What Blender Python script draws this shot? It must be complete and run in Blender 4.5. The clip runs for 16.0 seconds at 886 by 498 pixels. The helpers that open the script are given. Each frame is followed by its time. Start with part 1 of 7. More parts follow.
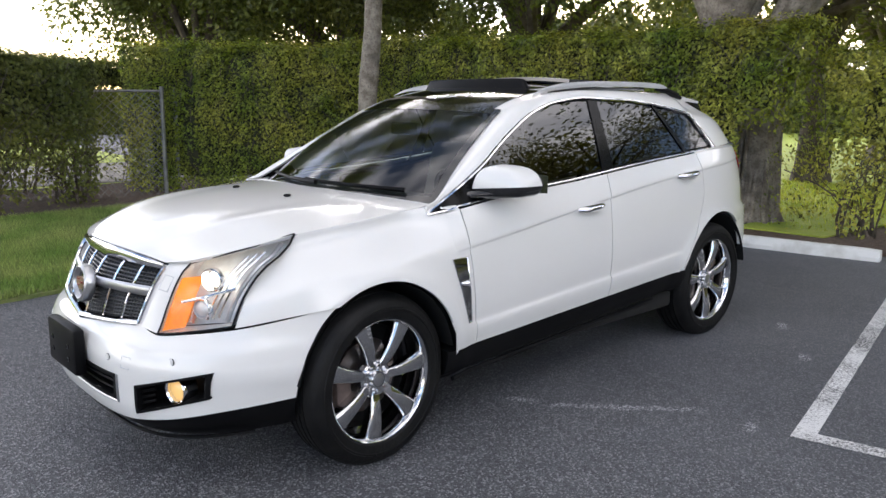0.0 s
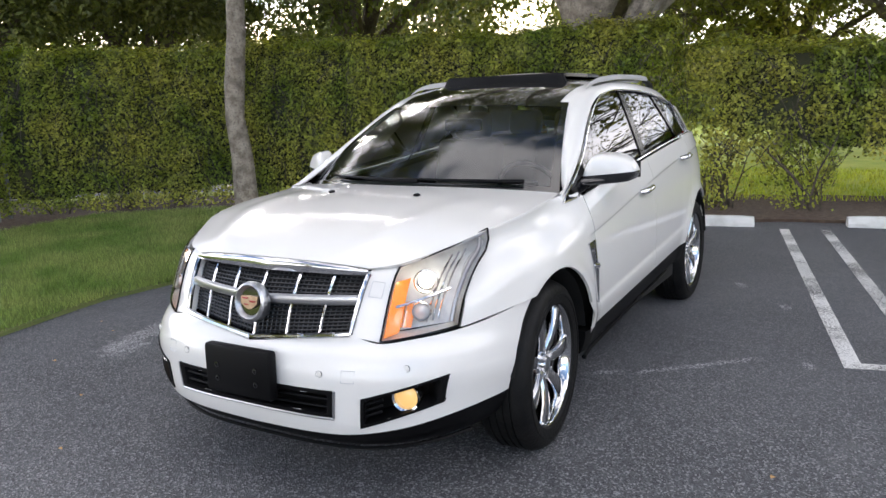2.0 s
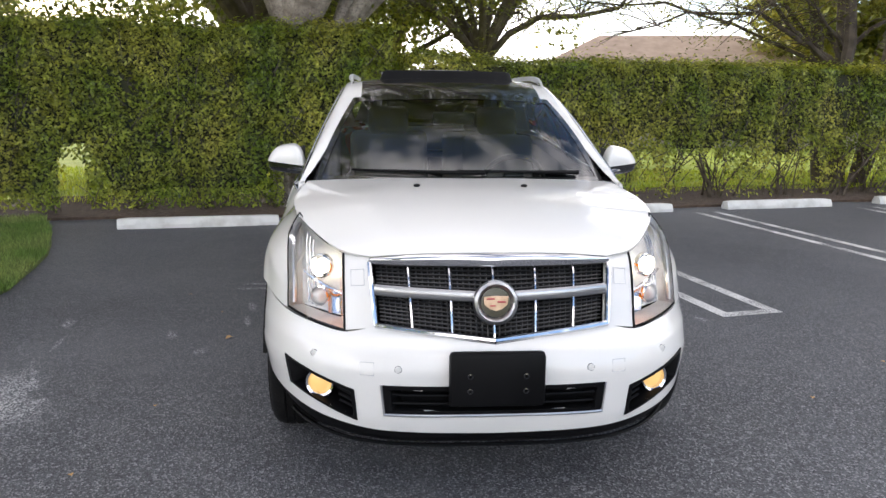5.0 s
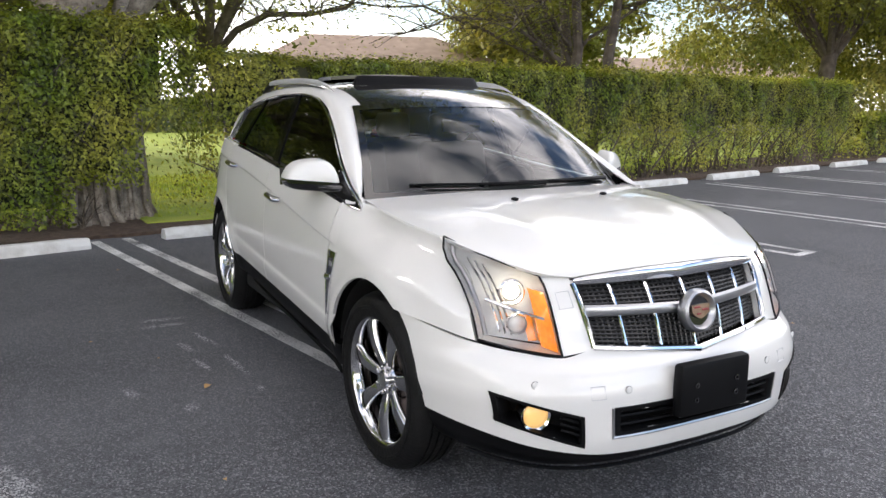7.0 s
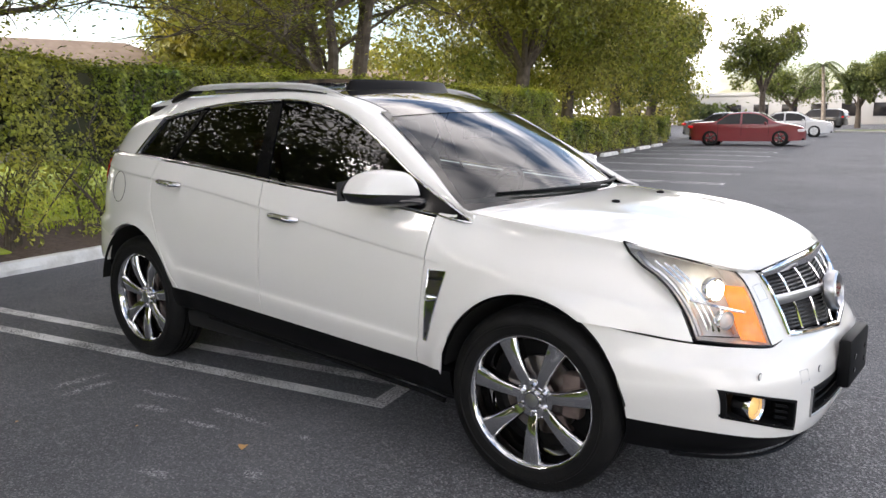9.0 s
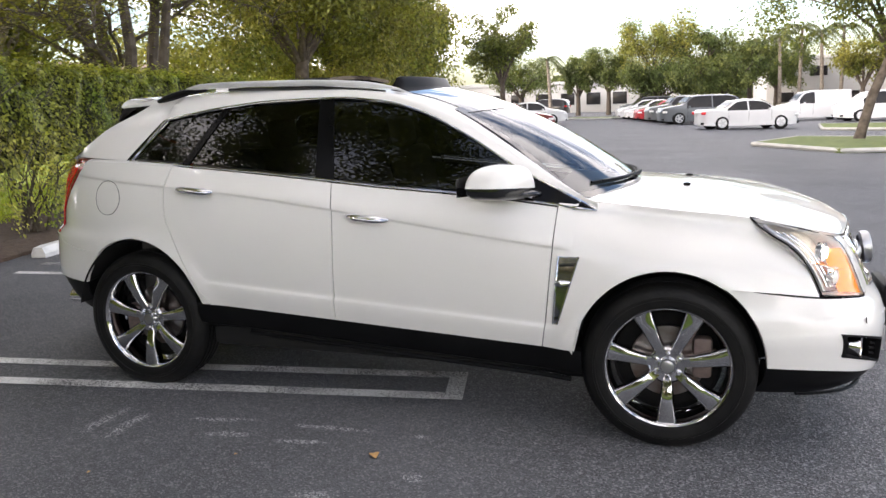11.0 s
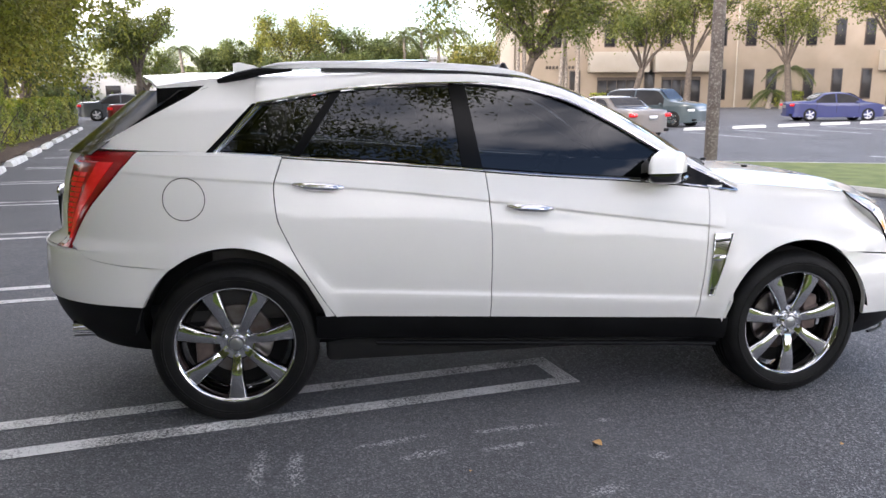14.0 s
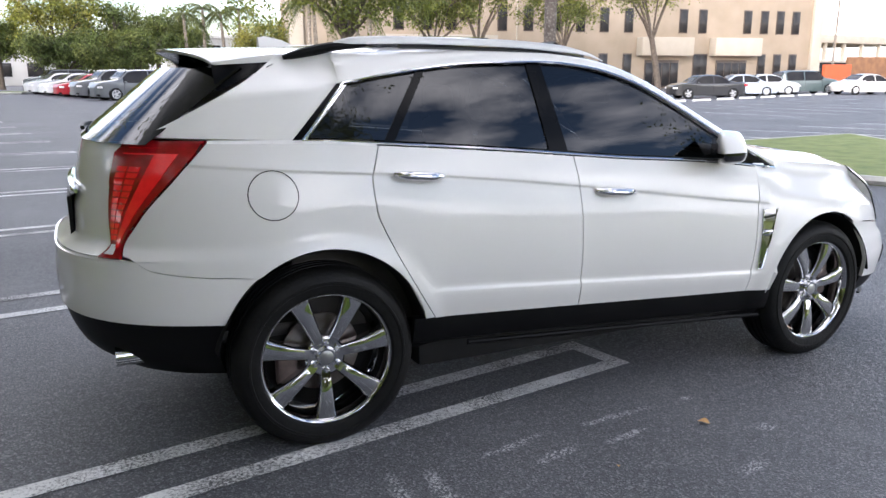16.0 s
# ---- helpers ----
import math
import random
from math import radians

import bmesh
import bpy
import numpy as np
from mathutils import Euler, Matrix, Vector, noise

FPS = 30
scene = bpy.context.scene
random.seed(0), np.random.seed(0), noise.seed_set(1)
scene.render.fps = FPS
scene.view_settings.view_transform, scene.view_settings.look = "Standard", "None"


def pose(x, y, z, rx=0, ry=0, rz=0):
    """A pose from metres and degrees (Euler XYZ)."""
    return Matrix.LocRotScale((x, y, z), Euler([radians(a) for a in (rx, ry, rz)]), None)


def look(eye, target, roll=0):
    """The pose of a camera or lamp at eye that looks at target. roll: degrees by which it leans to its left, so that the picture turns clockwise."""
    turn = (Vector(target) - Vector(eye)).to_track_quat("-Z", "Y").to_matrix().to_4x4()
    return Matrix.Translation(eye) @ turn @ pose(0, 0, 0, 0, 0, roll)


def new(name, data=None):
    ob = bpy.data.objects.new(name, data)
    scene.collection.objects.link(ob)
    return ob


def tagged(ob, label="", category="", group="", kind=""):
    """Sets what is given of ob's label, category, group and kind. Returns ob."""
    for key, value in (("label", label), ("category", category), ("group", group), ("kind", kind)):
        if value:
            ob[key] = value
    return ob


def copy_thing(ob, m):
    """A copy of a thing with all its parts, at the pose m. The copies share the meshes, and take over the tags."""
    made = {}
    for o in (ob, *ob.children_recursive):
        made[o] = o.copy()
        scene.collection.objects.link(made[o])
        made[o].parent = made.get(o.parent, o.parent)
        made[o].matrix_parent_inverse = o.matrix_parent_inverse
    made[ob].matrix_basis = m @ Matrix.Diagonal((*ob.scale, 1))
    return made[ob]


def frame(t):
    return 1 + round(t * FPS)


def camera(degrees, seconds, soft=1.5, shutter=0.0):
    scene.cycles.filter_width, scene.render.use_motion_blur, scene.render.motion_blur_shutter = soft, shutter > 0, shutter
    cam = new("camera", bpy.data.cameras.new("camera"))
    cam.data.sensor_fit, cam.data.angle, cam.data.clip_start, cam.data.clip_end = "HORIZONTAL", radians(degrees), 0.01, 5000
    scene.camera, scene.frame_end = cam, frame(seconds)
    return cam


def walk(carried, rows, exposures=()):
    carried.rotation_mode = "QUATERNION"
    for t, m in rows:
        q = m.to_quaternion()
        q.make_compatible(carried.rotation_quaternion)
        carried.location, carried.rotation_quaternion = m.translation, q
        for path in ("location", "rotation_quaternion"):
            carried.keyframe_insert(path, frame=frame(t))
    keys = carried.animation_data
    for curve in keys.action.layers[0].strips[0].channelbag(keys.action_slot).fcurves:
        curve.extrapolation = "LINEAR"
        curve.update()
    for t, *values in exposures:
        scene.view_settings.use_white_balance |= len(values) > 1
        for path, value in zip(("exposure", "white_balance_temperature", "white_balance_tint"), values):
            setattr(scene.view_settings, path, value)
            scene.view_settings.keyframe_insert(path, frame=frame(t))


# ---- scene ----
cam = camera(59.6, 16.0)
PATH = [
    (0, (3.378, 3.438, 1.527), (2.047, 1.99, 1.164), 0.7),
    (0.5, (3.659, 3.166, 1.516), (2.226, 1.82, 1.149), 0.1),
    (1, (3.994, 2.87, 1.525), (2.465, 1.635, 1.156), -0.5),
    (1.5, (4.249, 2.514, 1.515), (2.63, 1.397, 1.149), -1.2),
    (2, (4.522, 2.165, 1.499), (2.82, 1.177, 1.141), -1.5),
    (2.5, (4.74, 1.802, 1.495), (2.959, 0.964, 1.143), -1.4),
    (3, (4.89, 1.386, 1.507), (3.036, 0.724, 1.157), -1.1),
    (3.5, (5.029, 0.944, 1.495), (3.116, 0.478, 1.144), -0.4),
    (4, (5.044, 0.507, 1.473), (3.092, 0.245, 1.124), 0.0),
    (4.5, (5.052, 0.068, 1.455), (3.084, 0.014, 1.104), 0.4),
    (5, (5.019, -0.402, 1.447), (3.057, -0.25, 1.093), 0.6),
    (5.2, (4.975, -0.588, 1.447), (3.02, -0.354, 1.092), 0.5),
    (7.3, (4.145, -2.377, 1.501), (2.475, -1.338, 1.141), 0.0),
    (7.5, (4.004, -2.518, 1.497), (2.382, -1.406, 1.134), -0.1),
    (8, (3.64, -2.849, 1.524), (2.147, -1.569, 1.158), -0.5),
    (8.5, (3.297, -3.202, 1.504), (1.945, -1.772, 1.152), -0.6),
    (8.7, (3.161, -3.301, 1.479), (1.863, -1.819, 1.135), -0.6),
    (10.8, (1.748, -4.257, 1.537), (1.043, -2.421, 1.176), -1.8),
    (11, (1.552, -4.326, 1.529), (0.91, -2.467, 1.164), -1.8),
    (11.5, (1.136, -4.444, 1.544), (0.655, -2.539, 1.17), -2.3),
    (12, (0.713, -4.497, 1.558), (0.387, -2.559, 1.188), -2.6),
    (12.5, (0.283, -4.521, 1.543), (0.124, -2.563, 1.169), -2.1),
    (13, (-0.112, -4.512, 1.535), (-0.109, -2.549, 1.155), -1.6),
    (13.5, (-0.556, -4.468, 1.55), (-0.397, -2.512, 1.161), -0.9),
    (14, (-0.981, -4.437, 1.545), (-0.678, -2.501, 1.145), -0.5),
    (14.5, (-1.323, -4.272, 1.533), (-0.885, -2.365, 1.119), -0.3),
    (15, (-1.601, -4.113, 1.518), (-1.036, -2.243, 1.088), -0.3),
    (15.5, (-1.965, -3.971, 1.528), (-1.27, -2.149, 1.084), -0.2),
    (16, (-2.241, -3.799, 1.542), (-1.415, -2.034, 1.095), -0.1),
]
EXPOSURES = [(0.0, 1.97, 6000, 16), (3.5, 2.06, 6080, 16), (7.5, 2.05, 6200, 17), (11.0, 2.22, 6300, 18), (13.5, 2.32, 6060, 20), (16.0, 2.28, 5790, 17)]

walk(cam, [(t, look(eye, target, roll)) for t, eye, target, roll in PATH], EXPOSURES)

# ---- light ----
world = bpy.data.worlds.new("sky")
scene.world = world
world.use_nodes = True
wn, wl = world.node_tree.nodes, world.node_tree.links
wn.clear()
w_out = wn.new("ShaderNodeOutputWorld")
w_bg = wn.new("ShaderNodeBackground")
w_sky = wn.new("ShaderNodeTexSky")
w_sky.sky_type = "NISHITA"
w_sky.sun_disc = False
SUN_ELEV, SUN_AZ = 16.0, 224.0      # degrees; azimuth of the sun from +x, counter-clockwise
w_sky.sun_elevation = radians(SUN_ELEV)
w_sky.sun_rotation = radians(90 - SUN_AZ)
w_sky.air_density, w_sky.dust_density = 1.0, 2.0
w_geo = wn.new("ShaderNodeTexCoord")
w_map = wn.new("ShaderNodeMapping")
w_map.inputs["Scale"].default_value = (1.0, 1.0, 2.6)
w_cl = wn.new("ShaderNodeTexNoise")
w_cl.inputs["Scale"].default_value = 2.3
w_cl.inputs["Detail"].default_value = 7.0
w_cl.inputs["Roughness"].default_value = 0.55
w_ramp = wn.new("ShaderNodeValToRGB")
w_ramp.color_ramp.elements[0].position, w_ramp.color_ramp.elements[1].position = 0.45, 0.60
w_mix = wn.new("ShaderNodeMixRGB")
w_mix.inputs["Color2"].default_value = (13.4, 12.7, 11.6, 1)   # broken cloud lit from a low sun
wl.new(w_geo.outputs["Generated"], w_map.inputs["Vector"])
wl.new(w_map.outputs["Vector"], w_cl.inputs["Vector"])
wl.new(w_cl.outputs["Fac"], w_ramp.inputs["Fac"])
wl.new(w_ramp.outputs["Color"], w_mix.inputs["Fac"])
wl.new(w_sky.outputs["Color"], w_mix.inputs["Color1"])
w_sep = wn.new("ShaderNodeSeparateXYZ")
w_rise = wn.new("ShaderNodeMapRange")          # thin cloud and haze are brighter low down
w_rise.inputs["From Max"].default_value = 0.9
w_rise.inputs["To Min"].default_value, w_rise.inputs["To Max"].default_value = 1.16, 0.45
w_mul = wn.new("ShaderNodeMixRGB")
w_mul.blend_type = "MULTIPLY"
w_mul.inputs["Fac"].default_value = 1.0
wl.new(w_geo.outputs["Generated"], w_sep.inputs["Vector"])
wl.new(w_sep.outputs["Z"], w_rise.inputs["Value"])
wl.new(w_mix.outputs["Color"], w_mul.inputs["Color1"])
wl.new(w_rise.outputs["Result"], w_mul.inputs["Color2"])
wl.new(w_mul.outputs["Color"], w_bg.inputs["Color"])
wl.new(w_bg.outputs["Background"], w_out.inputs["Surface"])
w_bg.inputs["Strength"].default_value = 0.095

sun = new("sun", bpy.data.lights.new("sun", "SUN"))
sun.data.energy, sun.data.angle, sun.data.color = 0.85, radians(24), (1.0, 0.93, 0.82)
s_dir = Vector((math.cos(radians(SUN_AZ)) * math.cos(radians(SUN_ELEV + 3)), math.sin(radians(SUN_AZ)) * math.cos(radians(SUN_ELEV + 3)), math.sin(radians(SUN_ELEV + 3))))
sun.matrix_world = look(s_dir * 50, (0, 0, 0))


# ---- materials ----
def material(name, color=(0.5, 0.5, 0.5), rough=0.5, metal=0.0, color2=None, scale=5.0, detail=4.0, mixpos=(0.35, 0.65), bump=0.0, bump_scale=60.0,
             coat=0.0, emit=None, emit_strength=0.0, spec=0.5, per_object=0.0, per_island=0.0, fine=None, fine_scale=200.0, fine_amount=0.0, rough2=None, through_leaf=0.0):
    m = bpy.data.materials.new(name)
    m.use_nodes = True
    n, l = m.node_tree.nodes, m.node_tree.links
    b = n["Principled BSDF"]
    b.inputs["Roughness"].default_value = rough
    b.inputs["Metallic"].default_value = metal
    b.inputs["Coat Weight"].default_value = coat
    b.inputs["Coat Roughness"].default_value = 0.03
    b.inputs["Specular IOR Level"].default_value = spec
    b.inputs["Base Color"].default_value = (*color, 1)
    co = n.new("ShaderNodeTexCoord").outputs["Object"]
    last = None
    if color2 is not None:
        t = n.new("ShaderNodeTexNoise")
        t.inputs["Scale"].default_value, t.inputs["Detail"].default_value = scale, detail
        l.new(co, t.inputs["Vector"])
        r = n.new("ShaderNodeValToRGB")
        r.color_ramp.elements[0].position, r.color_ramp.elements[1].position = mixpos
        r.color_ramp.elements[0].color, r.color_ramp.elements[1].color = (*color, 1), (*color2, 1)
        l.new(t.outputs["Fac"], r.inputs["Fac"])
        last = r.outputs["Color"]
        if rough2 is not None:
            q = n.new("ShaderNodeMapRange")
            q.inputs["To Min"].default_value, q.inputs["To Max"].default_value = rough, rough2
            l.new(t.outputs["Fac"], q.inputs["Value"])
            l.new(q.outputs["Result"], b.inputs["Roughness"])
    if fine is not None:
        t = n.new("ShaderNodeTexNoise")
        t.inputs["Scale"].default_value, t.inputs["Detail"].default_value = fine_scale, 2.0
        l.new(co, t.inputs["Vector"])
        q = n.new("ShaderNodeMapRange")
        q.inputs["From Min"].default_value, q.inputs["From Max"].default_value = 0.5, 0.72
        q.inputs["To Max"].default_value = fine_amount
        l.new(t.outputs["Fac"], q.inputs["Value"])
        x = n.new("ShaderNodeMixRGB")
        l.new(q.outputs["Result"], x.inputs["Fac"])
        if last is not None:
            l.new(last, x.inputs["Color1"])
        else:
            x.inputs["Color1"].default_value = (*color, 1)
        x.inputs["Color2"].default_value = (*fine, 1)
        last = x.outputs["Color"]
    for amount, node, out in ((per_object, "ShaderNodeObjectInfo", "Random"), (per_island, "ShaderNodeNewGeometry", "Random Per Island")):
        if amount:
            o = n.new(node)
            q = n.new("ShaderNodeMapRange")
            q.inputs["To Min"].default_value, q.inputs["To Max"].default_value = 1 - amount, 1 + amount
            l.new(o.outputs[out], q.inputs["Value"])
            x = n.new("ShaderNodeMixRGB")
            x.blend_type = "MULTIPLY"
            x.inputs["Fac"].default_value = 1.0
            if last is not None:
                l.new(last, x.inputs["Color1"])
            else:
                x.inputs["Color1"].default_value = (*color, 1)
            l.new(q.outputs["Result"], x.inputs["Color2"])
            last = x.outputs["Color"]
    if last is not None:
        l.new(last, b.inputs["Base Color"])
    if bump:
        t = n.new("ShaderNodeTexNoise")
        t.inputs["Scale"].default_value, t.inputs["Detail"].default_value = bump_scale, 3.0
        l.new(co, t.inputs["Vector"])
        k = n.new("ShaderNodeBump")
        k.inputs["Strength"].default_value, k.inputs["Distance"].default_value = bump, 0.02
        l.new(t.outputs["Fac"], k.inputs["Height"])
        l.new(k.outputs["Normal"], b.inputs["Normal"])
    if emit:
        b.inputs["Emission Color"].default_value, b.inputs["Emission Strength"].default_value = (*emit, 1), emit_strength
    if through_leaf:                       # thin leaves let some light pass
        tl = n.new("ShaderNodeBsdfTranslucent")
        hs = n.new("ShaderNodeHueSaturation")
        hs.inputs["Hue"].default_value, hs.inputs["Saturation"].default_value, hs.inputs["Value"].default_value = 0.485, 1.1, 1.7
        hs.inputs["Color"].default_value = (*color, 1)
        if last is not None:
            l.new(last, hs.inputs["Color"])
        l.new(hs.outputs["Color"], tl.inputs["Color"])
        mx = n.new("ShaderNodeMixShader")
        mx.inputs["Fac"].default_value = through_leaf
        l.new(b.outputs["BSDF"], mx.inputs[1])
        l.new(tl.outputs["BSDF"], mx.inputs[2])
        l.new(mx.outputs["Shader"], n["Material Output"].inputs["Surface"])
    return m


def glass(name, tint, ior=1.5):
    m = bpy.data.materials.new(name)
    m.use_nodes = True
    n, l = m.node_tree.nodes, m.node_tree.links
    n.remove(n["Principled BSDF"])
    tr, gl, mx, fr = n.new("ShaderNodeBsdfTransparent"), n.new("ShaderNodeBsdfGlossy"), n.new("ShaderNodeMixShader"), n.new("ShaderNodeFresnel")
    tr.inputs["Color"].default_value = (*tint, 1)
    gl.inputs["Roughness"].default_value = 0.008
    gl.inputs["Color"].default_value = (0.96, 0.97, 1.0, 1)
    fr.inputs["IOR"].default_value = ior
    l.new(fr.outputs["Fac"], mx.inputs["Fac"])
    l.new(tr.outputs["BSDF"], mx.inputs[1])
    l.new(gl.outputs["BSDF"], mx.inputs[2])
    l.new(mx.outputs["Shader"], n["Material Output"].inputs["Surface"])
    return m


# pale scraped spots on the asphalt: place, half lengths, turn
SCUFFS = [(0.42, -1.52, .075, .045, .3), (-1.29, -1.41, .22, .045, 1.55), (-1.13, -1.41, .25, .045, 1.55), (-0.70, -1.22, .26, .03, .28), (-0.60, -1.37, .17, .04, .28), (-0.14, -1.16, .30, .028, .12), (-0.22, -1.345, .15, .03, .2), (0.08, -1.77, .11, .05, .3), (0.32, -1.13, .05, .03, .2),
          (1.05, -2.32, .55, .16, .2), (-0.2, -2.52, .16, .05, .2), (0.23, -2.42, .20, .025, .1), (1.3, -2.2, .3, .2, .2), (0.12, 1.25, .62, .045, 2.3), (-1.38, 1.58, .10, .05, .5), (-1.95, 1.18, .12, .06, .4), (0.42, 0.83, .18, .04, 2.2), (-0.15, 1.84, .10, .05, .4)]


def asphalt_material():
    """Gritty worn asphalt in the lane, smoother sealed asphalt in the stalls, with scuffs."""
    m = material("asphalt", (0.070, 0.073, 0.082), 0.66, color2=(0.132, 0.136, 0.147), scale=0.45, detail=6, mixpos=(0.36, 0.72), spec=0.35)
    n, l = m.node_tree.nodes, m.node_tree.links
    b = n["Principled BSDF"]
    co = n["Texture Coordinate"].outputs["Object"]
    last = b.inputs["Base Color"].links[0].from_socket

    def math_node(op, a, c=None, v=None):
        k = n.new("ShaderNodeMath")
        k.operation = op
        l.new(a, k.inputs[0])
        if c is not None:
            l.new(c, k.inputs[1])
        elif v is not None:
            k.inputs[1].default_value = v
        return k.outputs["Value"]

    def ramp(a, lo, hi, top=1.0, low=0.0):
        q = n.new("ShaderNodeMapRange")
        q.inputs["From Min"].default_value, q.inputs["From Max"].default_value = lo, hi
        q.inputs["To Min"].default_value, q.inputs["To Max"].default_value = low, top
        l.new(a, q.inputs["Value"])
        return q.outputs["Result"]

    def noise_of(scale, detail, rough=0.5, vector=None):
        t = n.new("ShaderNodeTexNoise")
        t.inputs["Scale"].default_value, t.inputs["Detail"].default_value, t.inputs["Roughness"].default_value = scale, detail, rough
        l.new(vector or co, t.inputs["Vector"])
        return t.outputs["Fac"]

    def mix(fac, base, color, mode="MIX"):
        x = n.new("ShaderNodeMixRGB")
        x.blend_type = mode
        l.new(fac, x.inputs["Fac"])
        l.new(base, x.inputs["Color1"])
        x.inputs["Color2"].default_value = (*color, 1)
        return x.outputs["Color"]

    # stones in the binder, one random value each
    v = n.new("ShaderNodeTexVoronoi")
    v.inputs["Scale"].default_value = 135
    l.new(co, v.inputs["Vector"])
    sep = n.new("ShaderNodeSeparateColor")
    l.new(v.outputs["Color"], sep.inputs["Color"])
    stone, stone_b = sep.outputs["Red"], sep.outputs["Green"]
    # how gritty: the lane is worn open, the stalls are sealed smooth
    xyz = n.new("ShaderNodeSeparateXYZ")
    l.new(co, xyz.inputs["Vector"])
    across = math_node("ADD", xyz.outputs["X"], math_node("MULTIPLY", xyz.outputs["Y"], v=0.2))
    patchy = noise_of(1.1, 5, 0.6)
    lane = ramp(math_node("ADD", across, math_node("MULTIPLY", patchy, v=1.6)), 0.9, 2.1, 1.0, 0.55)
    last = mix(math_node("MULTIPLY", ramp(stone_b, 0.0, 0.55, 0.0, 0.72), lane), last, (0.012, 0.012, 0.014))
    last = mix(math_node("MULTIPLY", ramp(stone, 0.70, 0.98, 0.85), lane), last, (0.36, 0.36, 0.37))
    # dusty patches and streaks where tyres have turned
    worn = noise_of(1.5, 9, 0.66)
    last = mix(ramp(worn, 0.56, 0.74, 0.40), last, (0.18, 0.18, 0.186))
    mp = n.new("ShaderNodeMapping")
    mp.inputs["Rotation"].default_value, mp.inputs["Scale"].default_value = (0, 0, 0.35), (3.2, 0.45, 1)
    l.new(co, mp.inputs["Vector"])
    last = mix(math_node("MULTIPLY", ramp(noise_of(1.6, 10, 0.72, mp.outputs["Vector"]), 0.56, 0.76, 0.55), ramp(stone, 0.3, 0.8)), last, (0.26, 0.26, 0.265))
    # scraped spots: only the high stones are pale
    high = ramp(stone, 0.42, 0.80)
    fine = noise_of(9, 6, 0.7)
    for sx, sy, rx, ry, turn_ in SCUFFS:
        ms = n.new("ShaderNodeMapping")
        ms.vector_type = "TEXTURE"
        ms.inputs["Location"].default_value, ms.inputs["Rotation"].default_value, ms.inputs["Scale"].default_value = (sx, sy, 0), (0, 0, turn_), (rx, ry, 1)
        l.new(co, ms.inputs["Vector"])
        ln = n.new("ShaderNodeVectorMath")
        ln.operation = "LENGTH"
        l.new(ms.outputs["Vector"], ln.inputs[0])
        near = ramp(ln.outputs["Value"], 0.3, 1.5, -0.30, 0.25)
        here = ramp(math_node("ADD", fine, near), 0.50, 0.72, 0.85)
        last = mix(math_node("MULTIPLY", here, high), last, (0.50, 0.50, 0.51))
    # bright grit
    last = mix(ramp(noise_of(320, 1), 0.64, 0.74, 0.6), last, (0.36, 0.36, 0.37))
    l.new(last, b.inputs["Base Color"])
    k = n.new("ShaderNodeBump")
    k.inputs["Distance"].default_value = 0.006
    l.new(math_node("MULTIPLY", lane, v=0.95), k.inputs["Strength"])
    l.new(v.outputs["Distance"], k.inputs["Height"])
    l.new(k.outputs["Normal"], b.inputs["Normal"])
    return m


def worn_paint():
    m = material("worn_line_paint", (0.80, 0.80, 0.79), 0.75, color2=(0.62, 0.62, 0.61), scale=3, detail=6)
    n, l = m.node_tree.nodes, m.node_tree.links
    b = n["Principled BSDF"]
    co = n["Texture Coordinate"].outputs["Object"]
    base = b.inputs["Base Color"].links[0].from_socket
    t = n.new("ShaderNodeTexNoise")
    t.inputs["Scale"].default_value, t.inputs["Detail"].default_value, t.inputs["Roughness"].default_value = 75, 4, 0.8
    l.new(co, t.inputs["Vector"])
    u = n.new("ShaderNodeTexNoise")
    u.inputs["Scale"].default_value, u.inputs["Detail"].default_value = 2.2, 3
    l.new(co, u.inputs["Vector"])
    a = n.new("ShaderNodeMath")
    a.operation = "MULTIPLY_ADD"
    a.inputs[1].default_value = 0.55
    l.new(u.outputs["Fac"], a.inputs[0])
    l.new(t.outputs["Fac"], a.inputs[2])
    q = n.new("ShaderNodeMapRange")
    q.inputs["From Min"].default_value, q.inputs["From Max"].default_value = 0.72, 0.90
    l.new(a.outputs["Value"], q.inputs["Value"])
    x = n.new("ShaderNodeMixRGB")
    l.new(q.outputs["Result"], x.inputs["Fac"])
    l.new(base, x.inputs["Color1"])
    x.inputs["Color2"].default_value = (0.07, 0.07, 0.072, 1)
    l.new(x.outputs["Color"], b.inputs["Base Color"])
    return m


M = {}
M["asphalt"] = asphalt_material()
M["line"] = worn_paint()
M["stop"] = material("painted_concrete", (0.72, 0.72, 0.69), 0.8, color2=(0.50, 0.49, 0.45), scale=6, detail=6, mixpos=(0.45, 0.75), bump=0.3, bump_scale=40)
M["gravel"] = material("gravel", (0.24, 0.22, 0.19), 0.9, color2=(0.33, 0.31, 0.27), scale=3, detail=8, bump=0.5, bump_scale=40)
M["wheel_chrome"] = material("wheel_chrome", (0.66, 0.66, 0.67), 0.06, 1.0, color2=(0.58, 0.58, 0.59), scale=5)
M["kerb"] = material("kerb_concrete", (0.42, 0.41, 0.38), 0.9, color2=(0.55, 0.54, 0.50), scale=3, bump=0.3)
M["grass"] = material("lawn", (0.105, 0.15, 0.038), 0.9, color2=(0.185, 0.22, 0.066), scale=2.5, detail=8, bump=0.6, bump_scale=55, fine=(0.24, 0.22, 0.09), fine_scale=38, fine_amount=0.5)
# brighter copies of lawn and blade: sunlight behind the hedge put into the colour
M["grass_lit"] = material("sunlit_lawn", (0.25, 0.34, 0.028), 0.9, color2=(0.36, 0.41, 0.05), scale=2.5, detail=8, bump=0.5, bump_scale=55)
